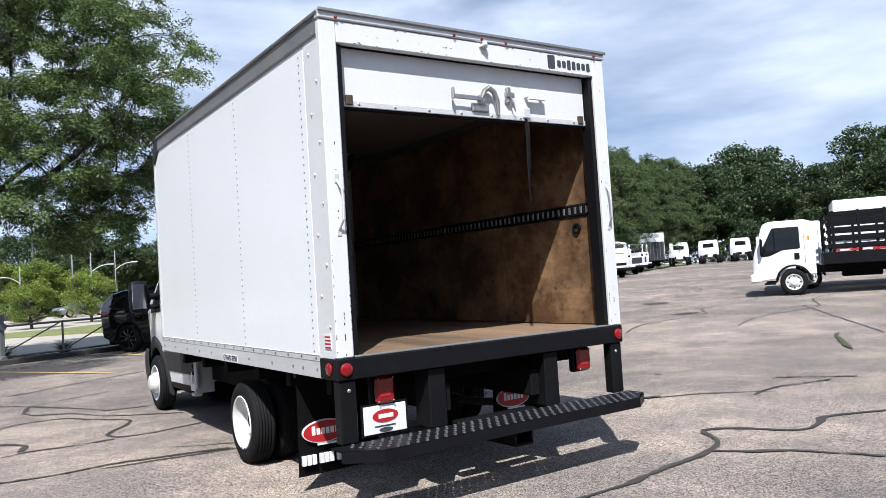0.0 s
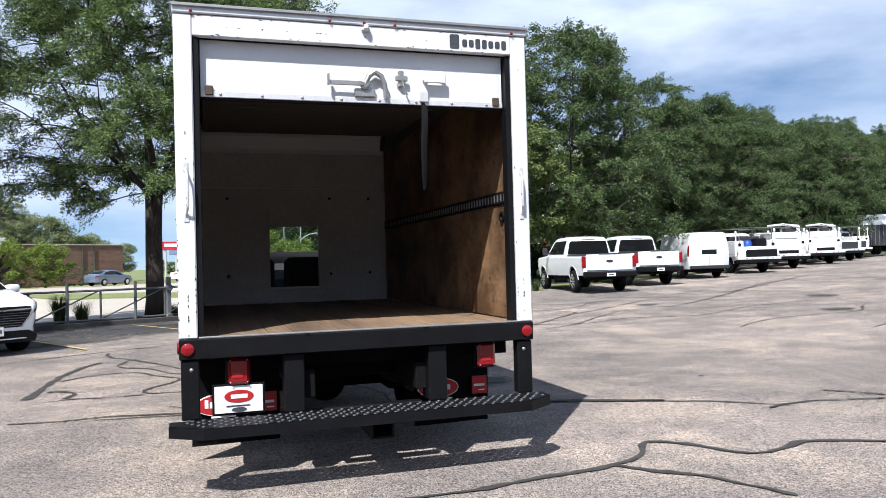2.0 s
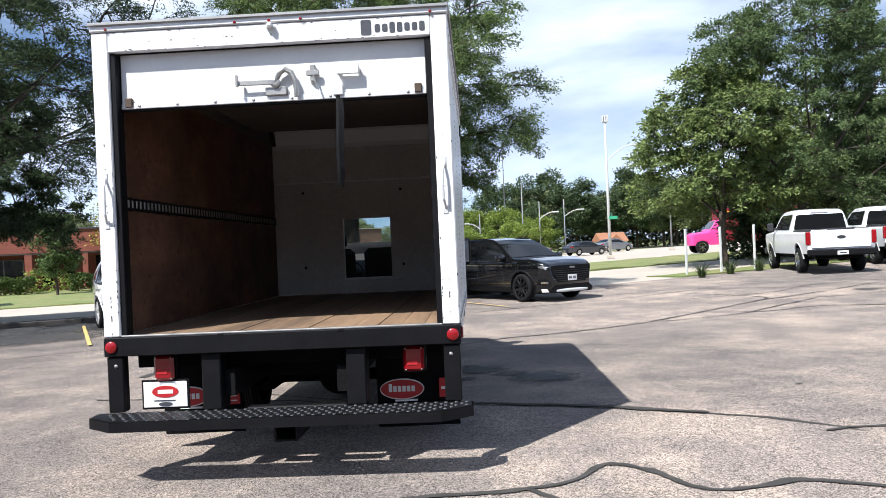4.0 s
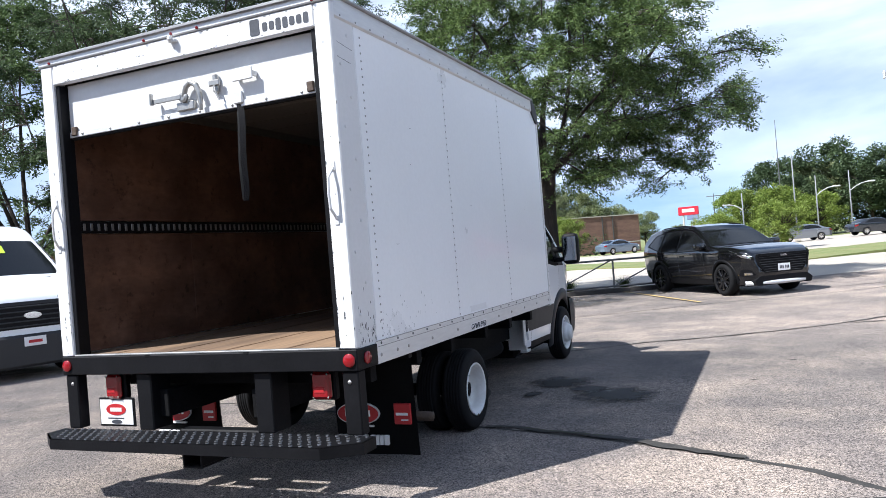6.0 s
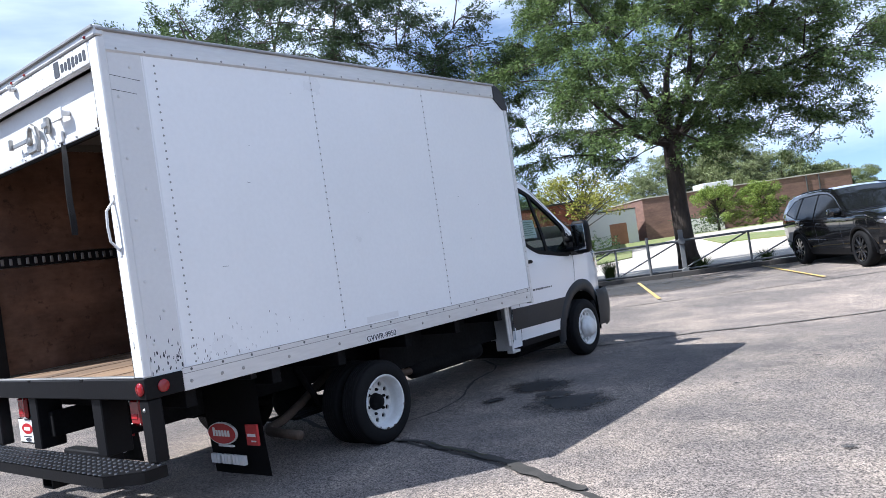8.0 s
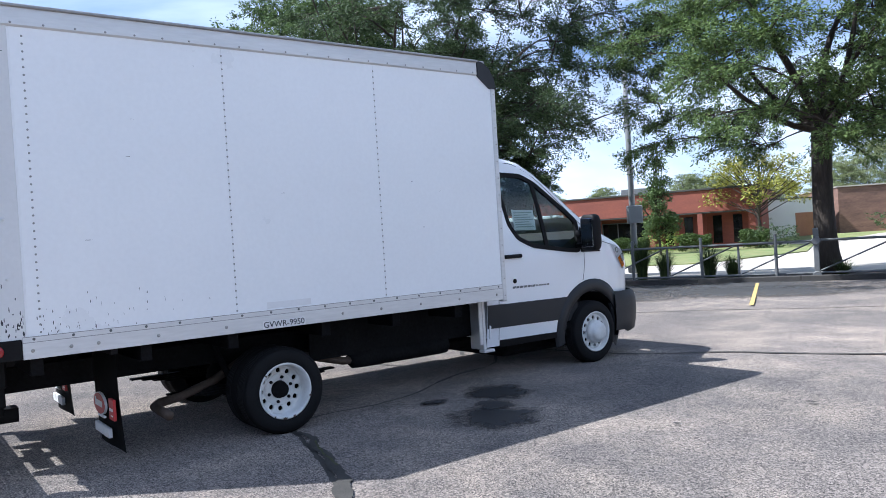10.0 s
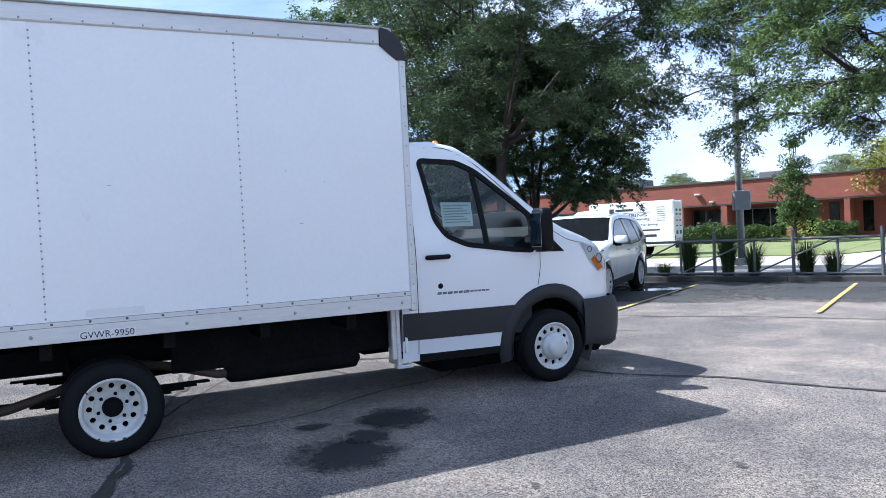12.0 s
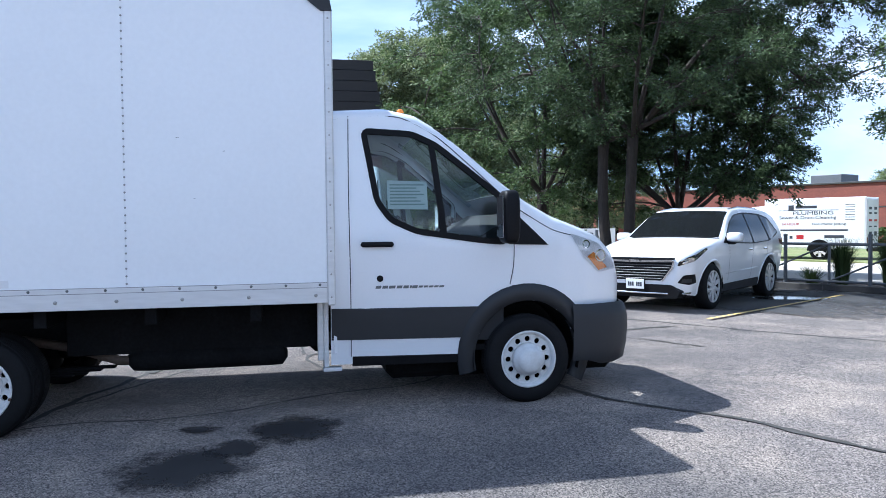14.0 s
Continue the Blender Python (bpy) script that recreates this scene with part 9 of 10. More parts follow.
def mound(seed, H, R, clumps, per, length, width, material, base=0.3, trunk_r=0.2, taper=False):
    """A fuller, farther crown: clumps of blades over a lumpy outline."""
    rng = np.random.default_rng(seed)
    bm = bmesh.new()
    tube(bm, [(0, 0, 0), (0.1, 0.05, H * 0.35), (0.0, 0.1, H * 0.75)], [trunk_r, trunk_r * 0.75, trunk_r * 0.3], 8)
    pts = []
    for k in range(clumps):
        a = rng.uniform(0, 2 * np.pi)
        z = rng.uniform(base, 0.95)
        s = math.sin(math.pi * min(1, 0.16 + 0.84 * (z - base) / (1 - base) * 0.98 + 0.02)) ** 0.55
        if taper:
            s = min(1.0, (z - base) / 0.12 + 0.35) * (1.05 - z) ** 0.8
        r = R * s * rng.uniform(0.2 if taper else 0.45, 1.0)
        c = np.array([r * math.cos(a), r * math.sin(a), H * z])
        tube(bm, [(0.05, 0.05, H * z * 0.6), tuple(c)], [trunk_r * 0.3, 0.02], 5, False)
        rad = R * rng.uniform(0.16, 0.30)
        for q in range(per):
            v = rng.normal(size=3)
            v /= np.linalg.norm(v)
            pts.append(c + v * rad * rng.uniform(0.65, 1.05) * np.array([1, 1, 0.75]))
    wood = bpy.data.meshes.new("wood")
    bm.to_mesh(wood)
    bm.free()
    wood.materials.append(M_BARK)
    c, ax, ay = leaf_cloud(rng, pts, 1, 0.12 * R * 0.3, length, width, 0.2)
    return wood, quads_mesh("leaves", c, ax, ay, material)


def plant_tree(meshes, x, y, turn, label, s=1.0, sz=None, name="tree", category="tree", group="", sink=0.05):
    root = thing(name, pose(x, y, gz(x, y) - sink, 0, 0, turn) @ Matrix.Diagonal((s, s, sz or s, 1)), label, category, group)
    for nm, me in zip(("trunk", "crown"), meshes):
        ob = new(nm, me)
        ob.parent = root
        if nm == "crown":
            ob["kind"] = "stuff"
    return root


LOCUST = grow_tree(5, 11.4, 4.75, 3.9, 3.75, 390, 9, 88, 0.108, 0.037, 0.25, M_LEAF, size=0.86, heart=(0.3, -0.9), leaders=7, core=0.12, bend=0.13)
# this locust's backlit shade is put into its dark leaf colour
LOCUST_DARK = grow_tree(9, 12.2, 5.1, 3.9, 4.0, 245, 8, 84, 0.110, 0.040, 0.145, M_LEAF_DARK, 2, (0.0, 0.0), 0.95, (1.2, 0.9), close=1.7, leaders=6, core=0.10, gap=0.24, bend=0.12)
DENSE = grow_tree(41, 7.8, 3.9, 1.9, 2.75, 320, 8, 72, 0.120, 0.056, 0.20, M_LEAF_DARK, 1, (0.0, 0.0), 0.70, (0.1, 0.0), leaders=8, core=0.05, bend=0.10)
LOCUST_MID = grow_tree(14, 12.5, 5.6, 3.0, 2.6, 230, 7, 62, 0.165, 0.066, 0.24, M_LEAF_MID, 1, (0.3, 0.1), 1.1, leaders=7)
LOCUST_YOUNG = grow_tree(17, 8.6, 3.6, 2.4, 2.75, 150, 7, 38, 0.19, 0.10, 0.15, M_LEAF_MAPLE, 1, leaders=7)
GREYTREE = grow_tree(23, 11.0, 5.2, 2.6, 2.0, 220, 7, 34, 0.22, 0.09, 0.22, M_LEAF_GREY, 1, (0, 0), 1.2)
x, y = uv(5.68, 1.7)
plant_tree(LOCUST, x, y, 20, "tall honey locust with airy green leaves beside the fence", group="big trees by the fence")
plant_tree(LOCUST_DARK, -8.5, 17.55, 0, "tall locust with two slim stems at the kerb, leaves darkened for shade", group="big trees by the fence")
plant_tree(DENSE, -11.2, 20.8, 0, "low dense dark-leaved shade tree behind the kerb")
plant_tree(LOCUST_MID, -14.2, 17.2, 75, "green locust farther along the kerb", 0.86, group="big trees by the fence")
TREELABEL = "leafy green street tree behind the parked trucks"
random.seed(21)
for u, sc in ((27.3, 1.0), (34.5, 0.88), (40.0, 0.86), (45.5, 0.84), (51, 0.86), (56.5, 0.84), (62, 0.88), (68, 0.92), (74, 0.90), (80, 0.95)):
    x, y = uv(u, 4.3 + random.uniform(-0.5, 0.5))
    plant_tree(LOCUST_MID, x, y, random.uniform(0, 360), TREELABEL, sc, group="trees behind the truck row")
x, y = uv(23.1, 4.4)
plant_tree(LOCUST_YOUNG, x, y, 200, "smaller yellowish-green tree by the drive", 1.0, group="trees behind the truck row")

FAR_A = mound(31, 10, 4.6, 60, 210, 0.40, 0.22, M_LEAF_WOOD)
FAR_B = mound(32, 11, 5.2, 64, 210, 0.42, 0.23, M_LEAF_WOOD, 0.25)
FAR_C = mound(33, 9, 4.4, 56, 210, 0.38, 0.21, M_LEAF_GREY)
FAR_L = mound(34, 6, 3.2, 50, 220, 0.24, 0.13, M_LEAF_LIGHT, 0.18)
FAR_Y = mound(35, 5.2, 2.6, 40, 120, 0.20, 0.11, M_LEAF_YELLOW, 0.46, 0.1)
CONE = mound(36, 5.0, 1.55, 54, 105, 0.17, 0.09, M_LEAF_MID, 0.20, 0.07, True)


def wood_row(points, kinds, scale, label, group, seed=0):
    random.seed(seed)
    for x, y in points:
        s = random.uniform(*scale)
        plant_tree(random.choice(kinds), x, y, random.uniform(0, 360), label, s, s * random.uniform(0.9, 1.12), group=group)


def along(a, b, n, jit):
    random.seed(int(a[0] * 7 + b[1]))
    return [(a[0] + (b[0] - a[0]) * i / (n - 1) + random.uniform(-jit, jit), a[1] + (b[1] - a[1]) * i / (n - 1) + random.uniform(-jit, jit)) for i in range(n)]


wood_row(along((66, 66), (112, 22), 12, 2.5), (FAR_A, FAR_B), (0.95, 1.32), "dark green wood tree on the far edge of the lot", "far woods", 1)
wood_row(along((72, 74), (125, 20), 12, 3.0), (FAR_A, FAR_B), (1.05, 1.32), "tall dark wood tree on the far edge of the lot", "far woods", 2)
wood_row(along((48, 56), (66, 70), 5, 2.0), (FAR_A, FAR_B, FAR_C), (1.0, 1.3), "dark green wood tree behind the truck row", "far woods", 3)
wood_row(along((7, 101), (50, 96), 11, 2.0), (FAR_A, FAR_B, FAR_C), (0.7, 1.05), "dark green wood tree beyond the far drive", "far woods", 17)
wood_row(along((9, 95), (48, 90), 12, 2.0), (FAR_A, FAR_C, FAR_C), (0.6, 0.95), "dark green wood tree beyond the far drive", "far woods", 4)
wood_row(along((4.5, 83), (11, 81), 3, 0.8), (FAR_L,), (0.75, 0.9), "light green tree beyond the far drive", "light trees", 5)
wood_row(along((-3, 99), (8, 96), 5, 1.0), (FAR_C,), (0.26, 0.36), "low green tree under the raised sign", "far woods", 16)
wood_row([(-10.5, 100), (-7.5, 101)], (FAR_C,), (0.45, 0.6), "low grey-green tree past the brown brick building", "far woods", 18)
wood_row(along((-28, 90), (-12, 101), 7, 2.5), (GREYTREE, FAR_C, GREYTREE), (0.68, 0.9), "green tree behind the brown brick building", "trees behind the buildings", 6)
wood_row(along((-58, 66), (-30, 88), 8, 3.0), (GREYTREE, FAR_C), (0.46, 0.66), "green tree behind the red brick building", "trees behind the buildings", 7)
wood_row([(-13.0, 67.0), (-10.2, 69.5)], (FAR_L,), (0.62, 0.72), "light green tree before the brown building", "light trees", 8)
wood_row([(4.4, 47.0), (8.0, 51.0)], (FAR_L,), (0.42, 0.50), "light green young tree on the lawn", "light trees", 9)
wood_row([(-20.6, 57.4)], (FAR_Y,), (1.46, 1.5), "small yellowing tree before the red building", "light trees", 10)
wood_row([(-22.4, 47.6)], (CONE,), (1.28, 1.3), "slim dark conical tree on the lawn", "light trees", 11)
wood_row([(-25, 14.6), (-27, 16.6), (-44, 19), (-52, 36), (-49, 29)], (GREYTREE,), (0.9, 1.1), "green tree past the shade tree", "trees past the fence", 12)
wood_row([(24.5, 40.0), (28, 44)], (FAR_C,), (0.8, 0.95), "green tree beside the food truck", "light trees", 14)


def bush(x, y, r, h, label, material, seed, name="bush"):
    rng = np.random.default_rng(seed)
    pts = []
    for k in range(260):
        v = rng.normal(size=3)
        v /= np.linalg.norm(v)
        pts.append(np.array([v[0] * r, v[1] * r, h * (0.5 + 0.5 * v[2])]) * (1 + 0.12 * rng.normal()))
    c, ax, ay = leaf_cloud(rng, pts, 4, 0.08, 0.20, 0.11, 0.1)
    c[:, 2] = np.maximum(c[:, 2], 0.02)
    ob = new(name, quads_mesh("leaves", c, ax, ay, material))
    ob.matrix_basis = pose(x, y, gz(x, y))
    return tagged(ob, label, "bush", "clipped bushes")


for k, (u, v, r, h) in enumerate(((-23.5, 40.2, 1.4, 1.5), (-17.6, 40.3, 1.5, 1.4), (-13.2, 40.3, 1.6, 1.5), (-6.6, 40.3, 1.7, 1.5), (1.4, 37.7, 1.7, 1.5), (10, 47, 2.0, 1.6), (14, 48, 1.8, 1.5), (17, 48.5, 2.0, 1.7))):
    x, y = uv(u, v)
    bush(x, y, r, h, "rounded green bush by a building", M_LEAF_LIGHT if k % 3 == 0 else M_LEAF_DARK, 60 + k)


def clipped_hedge(u0, u1, v, h, seed):
    """A clipped hedge along the office front: a rounded, slightly uneven block of small blades."""
    g = np.random.default_rng(seed)
    n = int(420 * (u1 - u0))
    t = g.uniform(-1, 1, n)
    a = g.uniform(0, math.pi, n)
    sw = 1 + 0.10 * np.sin(t * (u1 - u0) * 1.7 + seed)
    p = np.stack([t * (u1 - u0) / 2, 0.75 * np.cos(a), h * sw * np.sin(a) ** 0.6], 1)
    c, ax, ay = leaf_cloud(g, p, 4, 0.08, 0.20, 0.11)
    c[:, 2] = np.maximum(c[:, 2], 0.02)
    bx, by = uv((u0 + u1) / 2, v)
    ob = new("hedge", quads_mesh("leaves", c, ax, ay, M_LEAF_HEDGE))
    ob.matrix_basis = pose(bx, by, gz(bx, by), 0, 0, 25)
    tagged(ob, "rounded clipped green hedge before the brick office", "hedge", "hedges by the office")


M_LEAF_HEDGE = leaf_mat("hedge_leaves", (0.10, 0.145, 0.045), (0.05, 0.078, 0.026))
for k, (a, b, v, h) in enumerate(((-23.2, -16.7, 37.8, 1.25), (-14.5, -11.1, 37.7, 1.2), (-10.7, -7.1, 37.7, 1.1), (-4.8, -2.6, 37.8, 1.15), (-0.5, 1.2, 38.0, 1.2))):
    clipped_hedge(a, b, v, h, 50 + k)


def thicket(a, b, depth, h, n, label, seed, material):
    """A belt of undergrowth from a to b with a ragged top."""
    rng = np.random.default_rng(seed)
    a, b = np.array(a, float), np.array(b, float)
    d = b - a
    ln = np.linalg.norm(d)
    nr = np.array([-d[1], d[0]]) / ln
    t, w = rng.uniform(0, 1, n), rng.uniform(-0.5, 0.5, n) * depth
    top = h * (0.72 + 0.28 * np.sin(t * ln * 0.9 + 1.3 * np.sin(t * ln * 0.31)))
    pts = np.stack([d[0] * t + nr[0] * w, d[1] * t + nr[1] * w, top * rng.uniform(0, 1, n) ** 0.8], 1)
    c, ax, ay = leaf_cloud(rng, pts, 5, 0.16, 0.34, 0.20, 0.1)
    c[:, 2] = np.maximum(c[:, 2], 0.02)
    c[:, 2] += np.array([gz(a[0] + q[0], a[1] + q[1]) for q in c[:, :2]])
    ob = new("undergrowth", quads_mesh("leaves", c, ax, ay, material))
    ob.matrix_basis = pose(a[0], a[1], 0)
    return tagged(ob, label, "bushes", "belts of undergrowth", "stuff")


thicket(uv(27, 8.0), uv(92, 8.0), 2.0, 3.2, 9000, "dense dark undergrowth behind the truck row", 3, M_LEAF_WOOD)
thicket((61, 61), (118, 17), 3.0, 4.5, 9000, "dense dark undergrowth at the foot of the far woods", 4, M_LEAF_WOOD)
thicket((6, 99), (50, 94), 2.5, 3.5, 5000, "dense undergrowth at the foot of the woods", 5, M_LEAF_WOOD)


def reed(x, y, h, n, seed, s=0.28):
    """A clump of tall ornamental grass: arching blades."""
    rng = np.random.default_rng(seed)
    verts, faces = [], []
    for k in range(n):
        a, r0 = rng.uniform(0, 2 * np.pi), rng.uniform(0, 0.12)
        hh, out = h * rng.uniform(0.55, 1.1), s * rng.uniform(0.2, 1.3)
        b = np.array([r0 * math.cos(a), r0 * math.sin(a), 0])
        d = np.array([math.cos(a), math.sin(a), 0])
        w = np.array([-d[1], d[0], 0]) * 0.009
        i0 = len(verts)
        for q, t in enumerate((0, 0.45, 0.8, 1.0)):
            c = b + d * out * t ** 2 + np.array([0, 0, hh * (t - 0.18 * t ** 3)])
            ww = w * (1 - 0.85 * t)
            verts += [c - ww, c + ww]
        for q in range(3):
            faces.append((i0 + 2 * q, i0 + 2 * q + 1, i0 + 2 * q + 3, i0 + 2 * q + 2))
    ob = mesh_part("ornamental_grass", verts, faces, M_REED)
    ob.matrix_basis = pose(x, y, gz(x, y))
    return tagged(ob, "clump of tall arching ornamental grass behind the fence", "grass", "grass clumps along the fence")


# ---- fence along the kerb ----


def fence():
    """Pipe panels with a rising brace in each, short posts at their joints, and stout posts standing at mid panel up to the gate."""
    n, step, first = 7, 1.71, -1.43
    for run in range(2):
        k0, k1 = (0, 4) if run == 0 else (4, n)
        u0 = first + k0 * step
        x, y = uv(u0, 0.42)
        root = thing("rail_fence", pose(x, y, gz(x, y), 0, 0, 25), "grey steel pipe rail fence with diagonal braces" if run == 0 else "grey steel pipe rail gate with diagonal braces", "fence", "fence runs")
        for k in range(k0, k1):
            a, b = (k - k0) * step, (k - k0 + 1) * step
            bm = bmesh.new()
            tube(bm, [(a, 0, -0.05), (a, 0, 0.95)], 0.028, 10)
            part("post", bm, M_GALV, root)
            for nm, z, r in (("top_rail", 0.93, 0.030), ("bottom_rail", 0.17, 0.027)):
                bm = bmesh.new()
                tube(bm, [(a, -0.045, z), (b, -0.045, z)], r, 10)
                part(nm, bm, M_GALV, root)
            bm = bmesh.new()
            tube(bm, [(a + 0.06, 0.02, 0.20), (b - 0.06, 0.02, 0.91)], 0.019, 8)
            part("brace", bm, M_GALV, root)
            if run == 0:
                bm = bmesh.new()
                m = (a + b) / 2
                tube(bm, [(m, -0.13, -0.08), (m, -0.13, 1.10)], 0.038, 12)
                lathe(bm, [(0.042, 1.10), (0.042, 1.13), (0.0, 1.145)], "z", (m, -0.13, 0), 12)
                part("guard_post", bm, M_GALV, root, "stout capped guard post")
        e = (k1 - k0) * step
        bm = bmesh.new()
        tube(bm, [(e, 0, -0.05), (e, 0, 0.95)], 0.034, 10)
        part("post", bm, M_GALV, root)
    a = first + 4 * step
    x, y = uv(a + 0.02, 0.22)
    gate = thing("gate_post", pose(x, y, gz(x, y), 0, 0, 25), "grey square gate post with two guide rollers", "post")
    bm = bmesh.new()
    rbox(bm, -0.06, 0.06, -0.05, 0.05, -0.05, 1.22, 0.012)
    part("post", bm, M_GALV, gate)
    for z in (0.12, 0.92):
        bm = bmesh.new()
        lathe(bm, [(0.02, -0.09), (0.085, -0.09), (0.10, -0.075), (0.085, -0.055), (0.10, -0.052), (0.02, -0.052)], "y", (0.0, 0.0, z), 20)
        part("roller", bm, M_GALV, gate, "small grey steel roller")


fence()
x, y = uv(-6.1, 0.6)
bm = bmesh.new()
tube(bm, [(0, 0, -0.1), (0, 0, 1.2)], 0.045, 12)
lathe(bm, [(0.05, 1.2), (0.05, 1.23), (0.0, 1.25)], "z", (0, 0, 0), 12)
ob = part("bollard", bm, M_POLE_GREY)
ob.matrix_basis = pose(x, y, gz(x, y))
tagged(ob, "pale grey steel bollard at the lot's edge", "bollard")
for a, r, h in ((-6.9, 0.62, 0.55), (-7.9, 0.7, 0.6)):
    x, y = uv(a, 0.95)
    bush(x, y, r, h, "low clipped green bush behind the kerb", M_LEAF_HEDGE, 90 + int(a * 10) % 7)
for k, (a, h, n) in enumerate(((-9.4, 0.5, 140), (-8.4, 0.45, 120), (-0.45, 0.5, 150), (0.2, 0.98, 420), (1.15, 1.08, 480), (1.75, 0.78, 320), (2.9, 0.80, 340), (3.45, 0.62, 220), (5.95, 0.5, 150), (7.6, 0.45, 130), (9.4, 0.5, 130), (11.0, 0.4, 120))):
    x, y = uv(a, 1.15)
    reed(x, y, h * (1.22 if h > 0.6 else 1.0), int(n * 1.5), 200 + k, 0.30 if h > 0.6 else 0.36)

for k, (x, y) in enumerate(((12.6, 27.4), (14.1, 28.2), (15.6, 28.9))):
    bm = bmesh.new()
    rbox(bm, -0.038, 0.038, -0.038, 0.038, -0.1, 1.70, 0.01)
    ob = part("sign_post", bm, M_POLE)
    ob.matrix_basis = pose(x, y, gz(x, y), 0, 0, 25)
    tagged(ob, "plain pale square post at the lot's edge", "post", "pale posts")
for k, (x, y) in enumerate(((12.6, 25.6), (13.9, 26.6), (15.2, 27.4))):
    reed(x, y, 0.6, 160, 300 + k, 0.4)


# ---- poles and signs ----


M_GREENSIGN = mat("green_sign", (0.03, 0.30, 0.16), 0.5, var=0.1, scale=3)


def light_pole(x, y, H, arm, turn, label, r=0.11, box_at=None, group="tall lamp posts", paint=None):
    root = thing("street_lamp", pose(x, y, gz(x, y), 0, 0, turn), label, "street lamp", group)
    bm = bmesh.new()
    tube(bm, [(0, 0, 0), (0, 0, H * 0.5), (0, 0, H)], [r, r * 0.85, r * 0.65], 14)
    part("pole", bm, paint or M_POLE, root, smooth=True)
    bm = bmesh.new()
    rbox(bm, -0.22, 0.22, -0.22, 0.22, 0, 0.25, 0.03)
    part("base", bm, M_CONCRETE, root)
    if arm:
        bm = bmesh.new()
        tube(bm, [(0, 0, H * 0.68), (arm * 0.3, 0, H * 0.74), (arm * 0.65, 0, H * 0.785), (arm, 0, H * 0.80)], 0.035, 8)
        part("arm", bm, M_POLE, root)
        bm = bmesh.new()
        rbox(bm, arm - 0.1, arm + 0.5, -0.13, 0.13, H * 0.79, H * 0.81, 0.03)
        part("lamp_head", bm, M_POLE, root)
    if arm > 1.6:
        bm = bmesh.new()
        for q in (-0.16, 0.0, 0.16):
            rbox(bm, q - 0.06, q + 0.06, -0.16, 0.16, H - 0.35, H + 0.12, 0.02)
        part("antenna", bm, M_POLE, root, "pale antenna boxes")
    if arm > 1.6:
        for turn_, z in ((0, 2.75), (90, 3.0)):
            bm = bmesh.new()
            rbox(bm, 0.02, 0.62, -0.15, -0.13, z, z + 0.22, 0.004)
            bmesh.ops.rotate(bm, verts=bm.verts[:], cent=(0, 0, 0), matrix=Matrix.Rotation(radians(turn_ - 20), 3, "Z"))
            part("street_sign", bm, M_GREENSIGN, root, "small green street sign")
    if box_at:
        bm = bmesh.new()
        rbox(bm, -0.28, 0.28, -0.32, -0.10, box_at, box_at + 0.66, 0.03)
        part("control_box", bm, M_POLE_GREY, root, "grey metal box on the pole")
    return root


light_pole(14.35, 52.8, 9.9, 1.9, 0, "white steel lamp post with a curved arm on the lawn")
light_pole(-7.9, 26.85, 9.5, 0, 60, "plain grey steel pole with a control box beside the street", 0.125, 1.86, paint=M_POLE_GREY)
light_pole(11.0, 70, 5.2, 1.3, 0, "far slim street lamp", 0.06, paint=M_POLE_GREY)
light_pole(14.0, 76, 5.6, 1.5, 0, "far slim street lamp", 0.06, paint=M_POLE_GREY)
light_pole(9.3, 68, 7.0, 0, 0, "far bare grey pole", 0.06, paint=M_POLE_GREY)
light_pole(22.0, 66, 8.5, 0, 0, "far bare grey pole", 0.07, paint=M_POLE_GREY)
light_pole(5.4, 66, 4.2, 1.0, 180, "far slim street lamp", 0.06, paint=M_POLE_GREY)
light_pole(-44, 32.5, 3.4, 0, 0, "far bare grey pole", 0.06)


def sign_board():
    root = thing("sign_board", pose(-1.3, 94.0, gz(0, 75), 0, 0, 0), "raised red roadside sign with white bars on a pole", "sign")
    bm = bmesh.new()
    tube(bm, [(-0.6, 0, 0), (-0.6, 0, 4.2)], 0.12, 8)
    tube(bm, [(0.6, 0, 0), (0.6, 0, 4.2)], 0.12, 8)
    part("pole", bm, M_POLE, root)
    b = box("board", (-1.15, 1.15, -0.2, 0.2, 3.45, 4.45), mat("sign_red", (0.55, 0.02, 0.04), 0.4), root, 0.03)
    box("sign_bar", (-0.7, 0.7, -0.23, -0.205, 3.8, 4.2), M_PRINT, b, 0.01)
    box("lower_panel", (-0.2, 1.15, -0.15, 0.15, 2.9, 3.43), mat("sign_blue", (0.22, 0.27, 0.42), 0.4), root, 0.03)


sign_board()


def banner():
    x, y = -31.35, 25.7
    root = thing("banner", pose(x, y, gz(x, y), 0, 0, 66), "long white banner with dark writing on two posts", "banner")
    for px in (-2.0, 0.0, 2.0):
        bm = bmesh.new()
        tube(bm, [(px, 0.05, 0), (px, 0.05, 1.80)], 0.04, 8)
        part("post", bm, M_GALV, root)
    b = box("cloth", (-2.1, 2.1, -0.015, 0.015, 0.80, 1.65), M_PRINT, root, 0.004)
    letters("banner_writing", "PICKLEBALL", 0.52, M_INK, pose(0.35, -0.022, 1.22, 90, 0, 0), b)


banner()


def mast(x, y, h, label, arm=True):
    bm = bmesh.new()
    tube(bm, [(0, 0, 0), (0, 0, h)], [0.10, 0.035], 6)
    if arm:
        rbox(bm, -0.7, 0.7, -0.04, 0.04, h * 0.93, h * 0.945, 0.0)
    ob = part("utility_mast", bm, M_GALV)
    ob.matrix_basis = pose(x, y, gz(x, y))
    tagged(ob, label, "mast", "far masts")


mast(2.2, 84, 5.3, "thin far utility pole with a cross arm")
mast(8.7, 92, 13.0, "thin far radio mast above the trees", False)
mast(-30, 70, 5.6, "thin far utility pole with a cross arm")

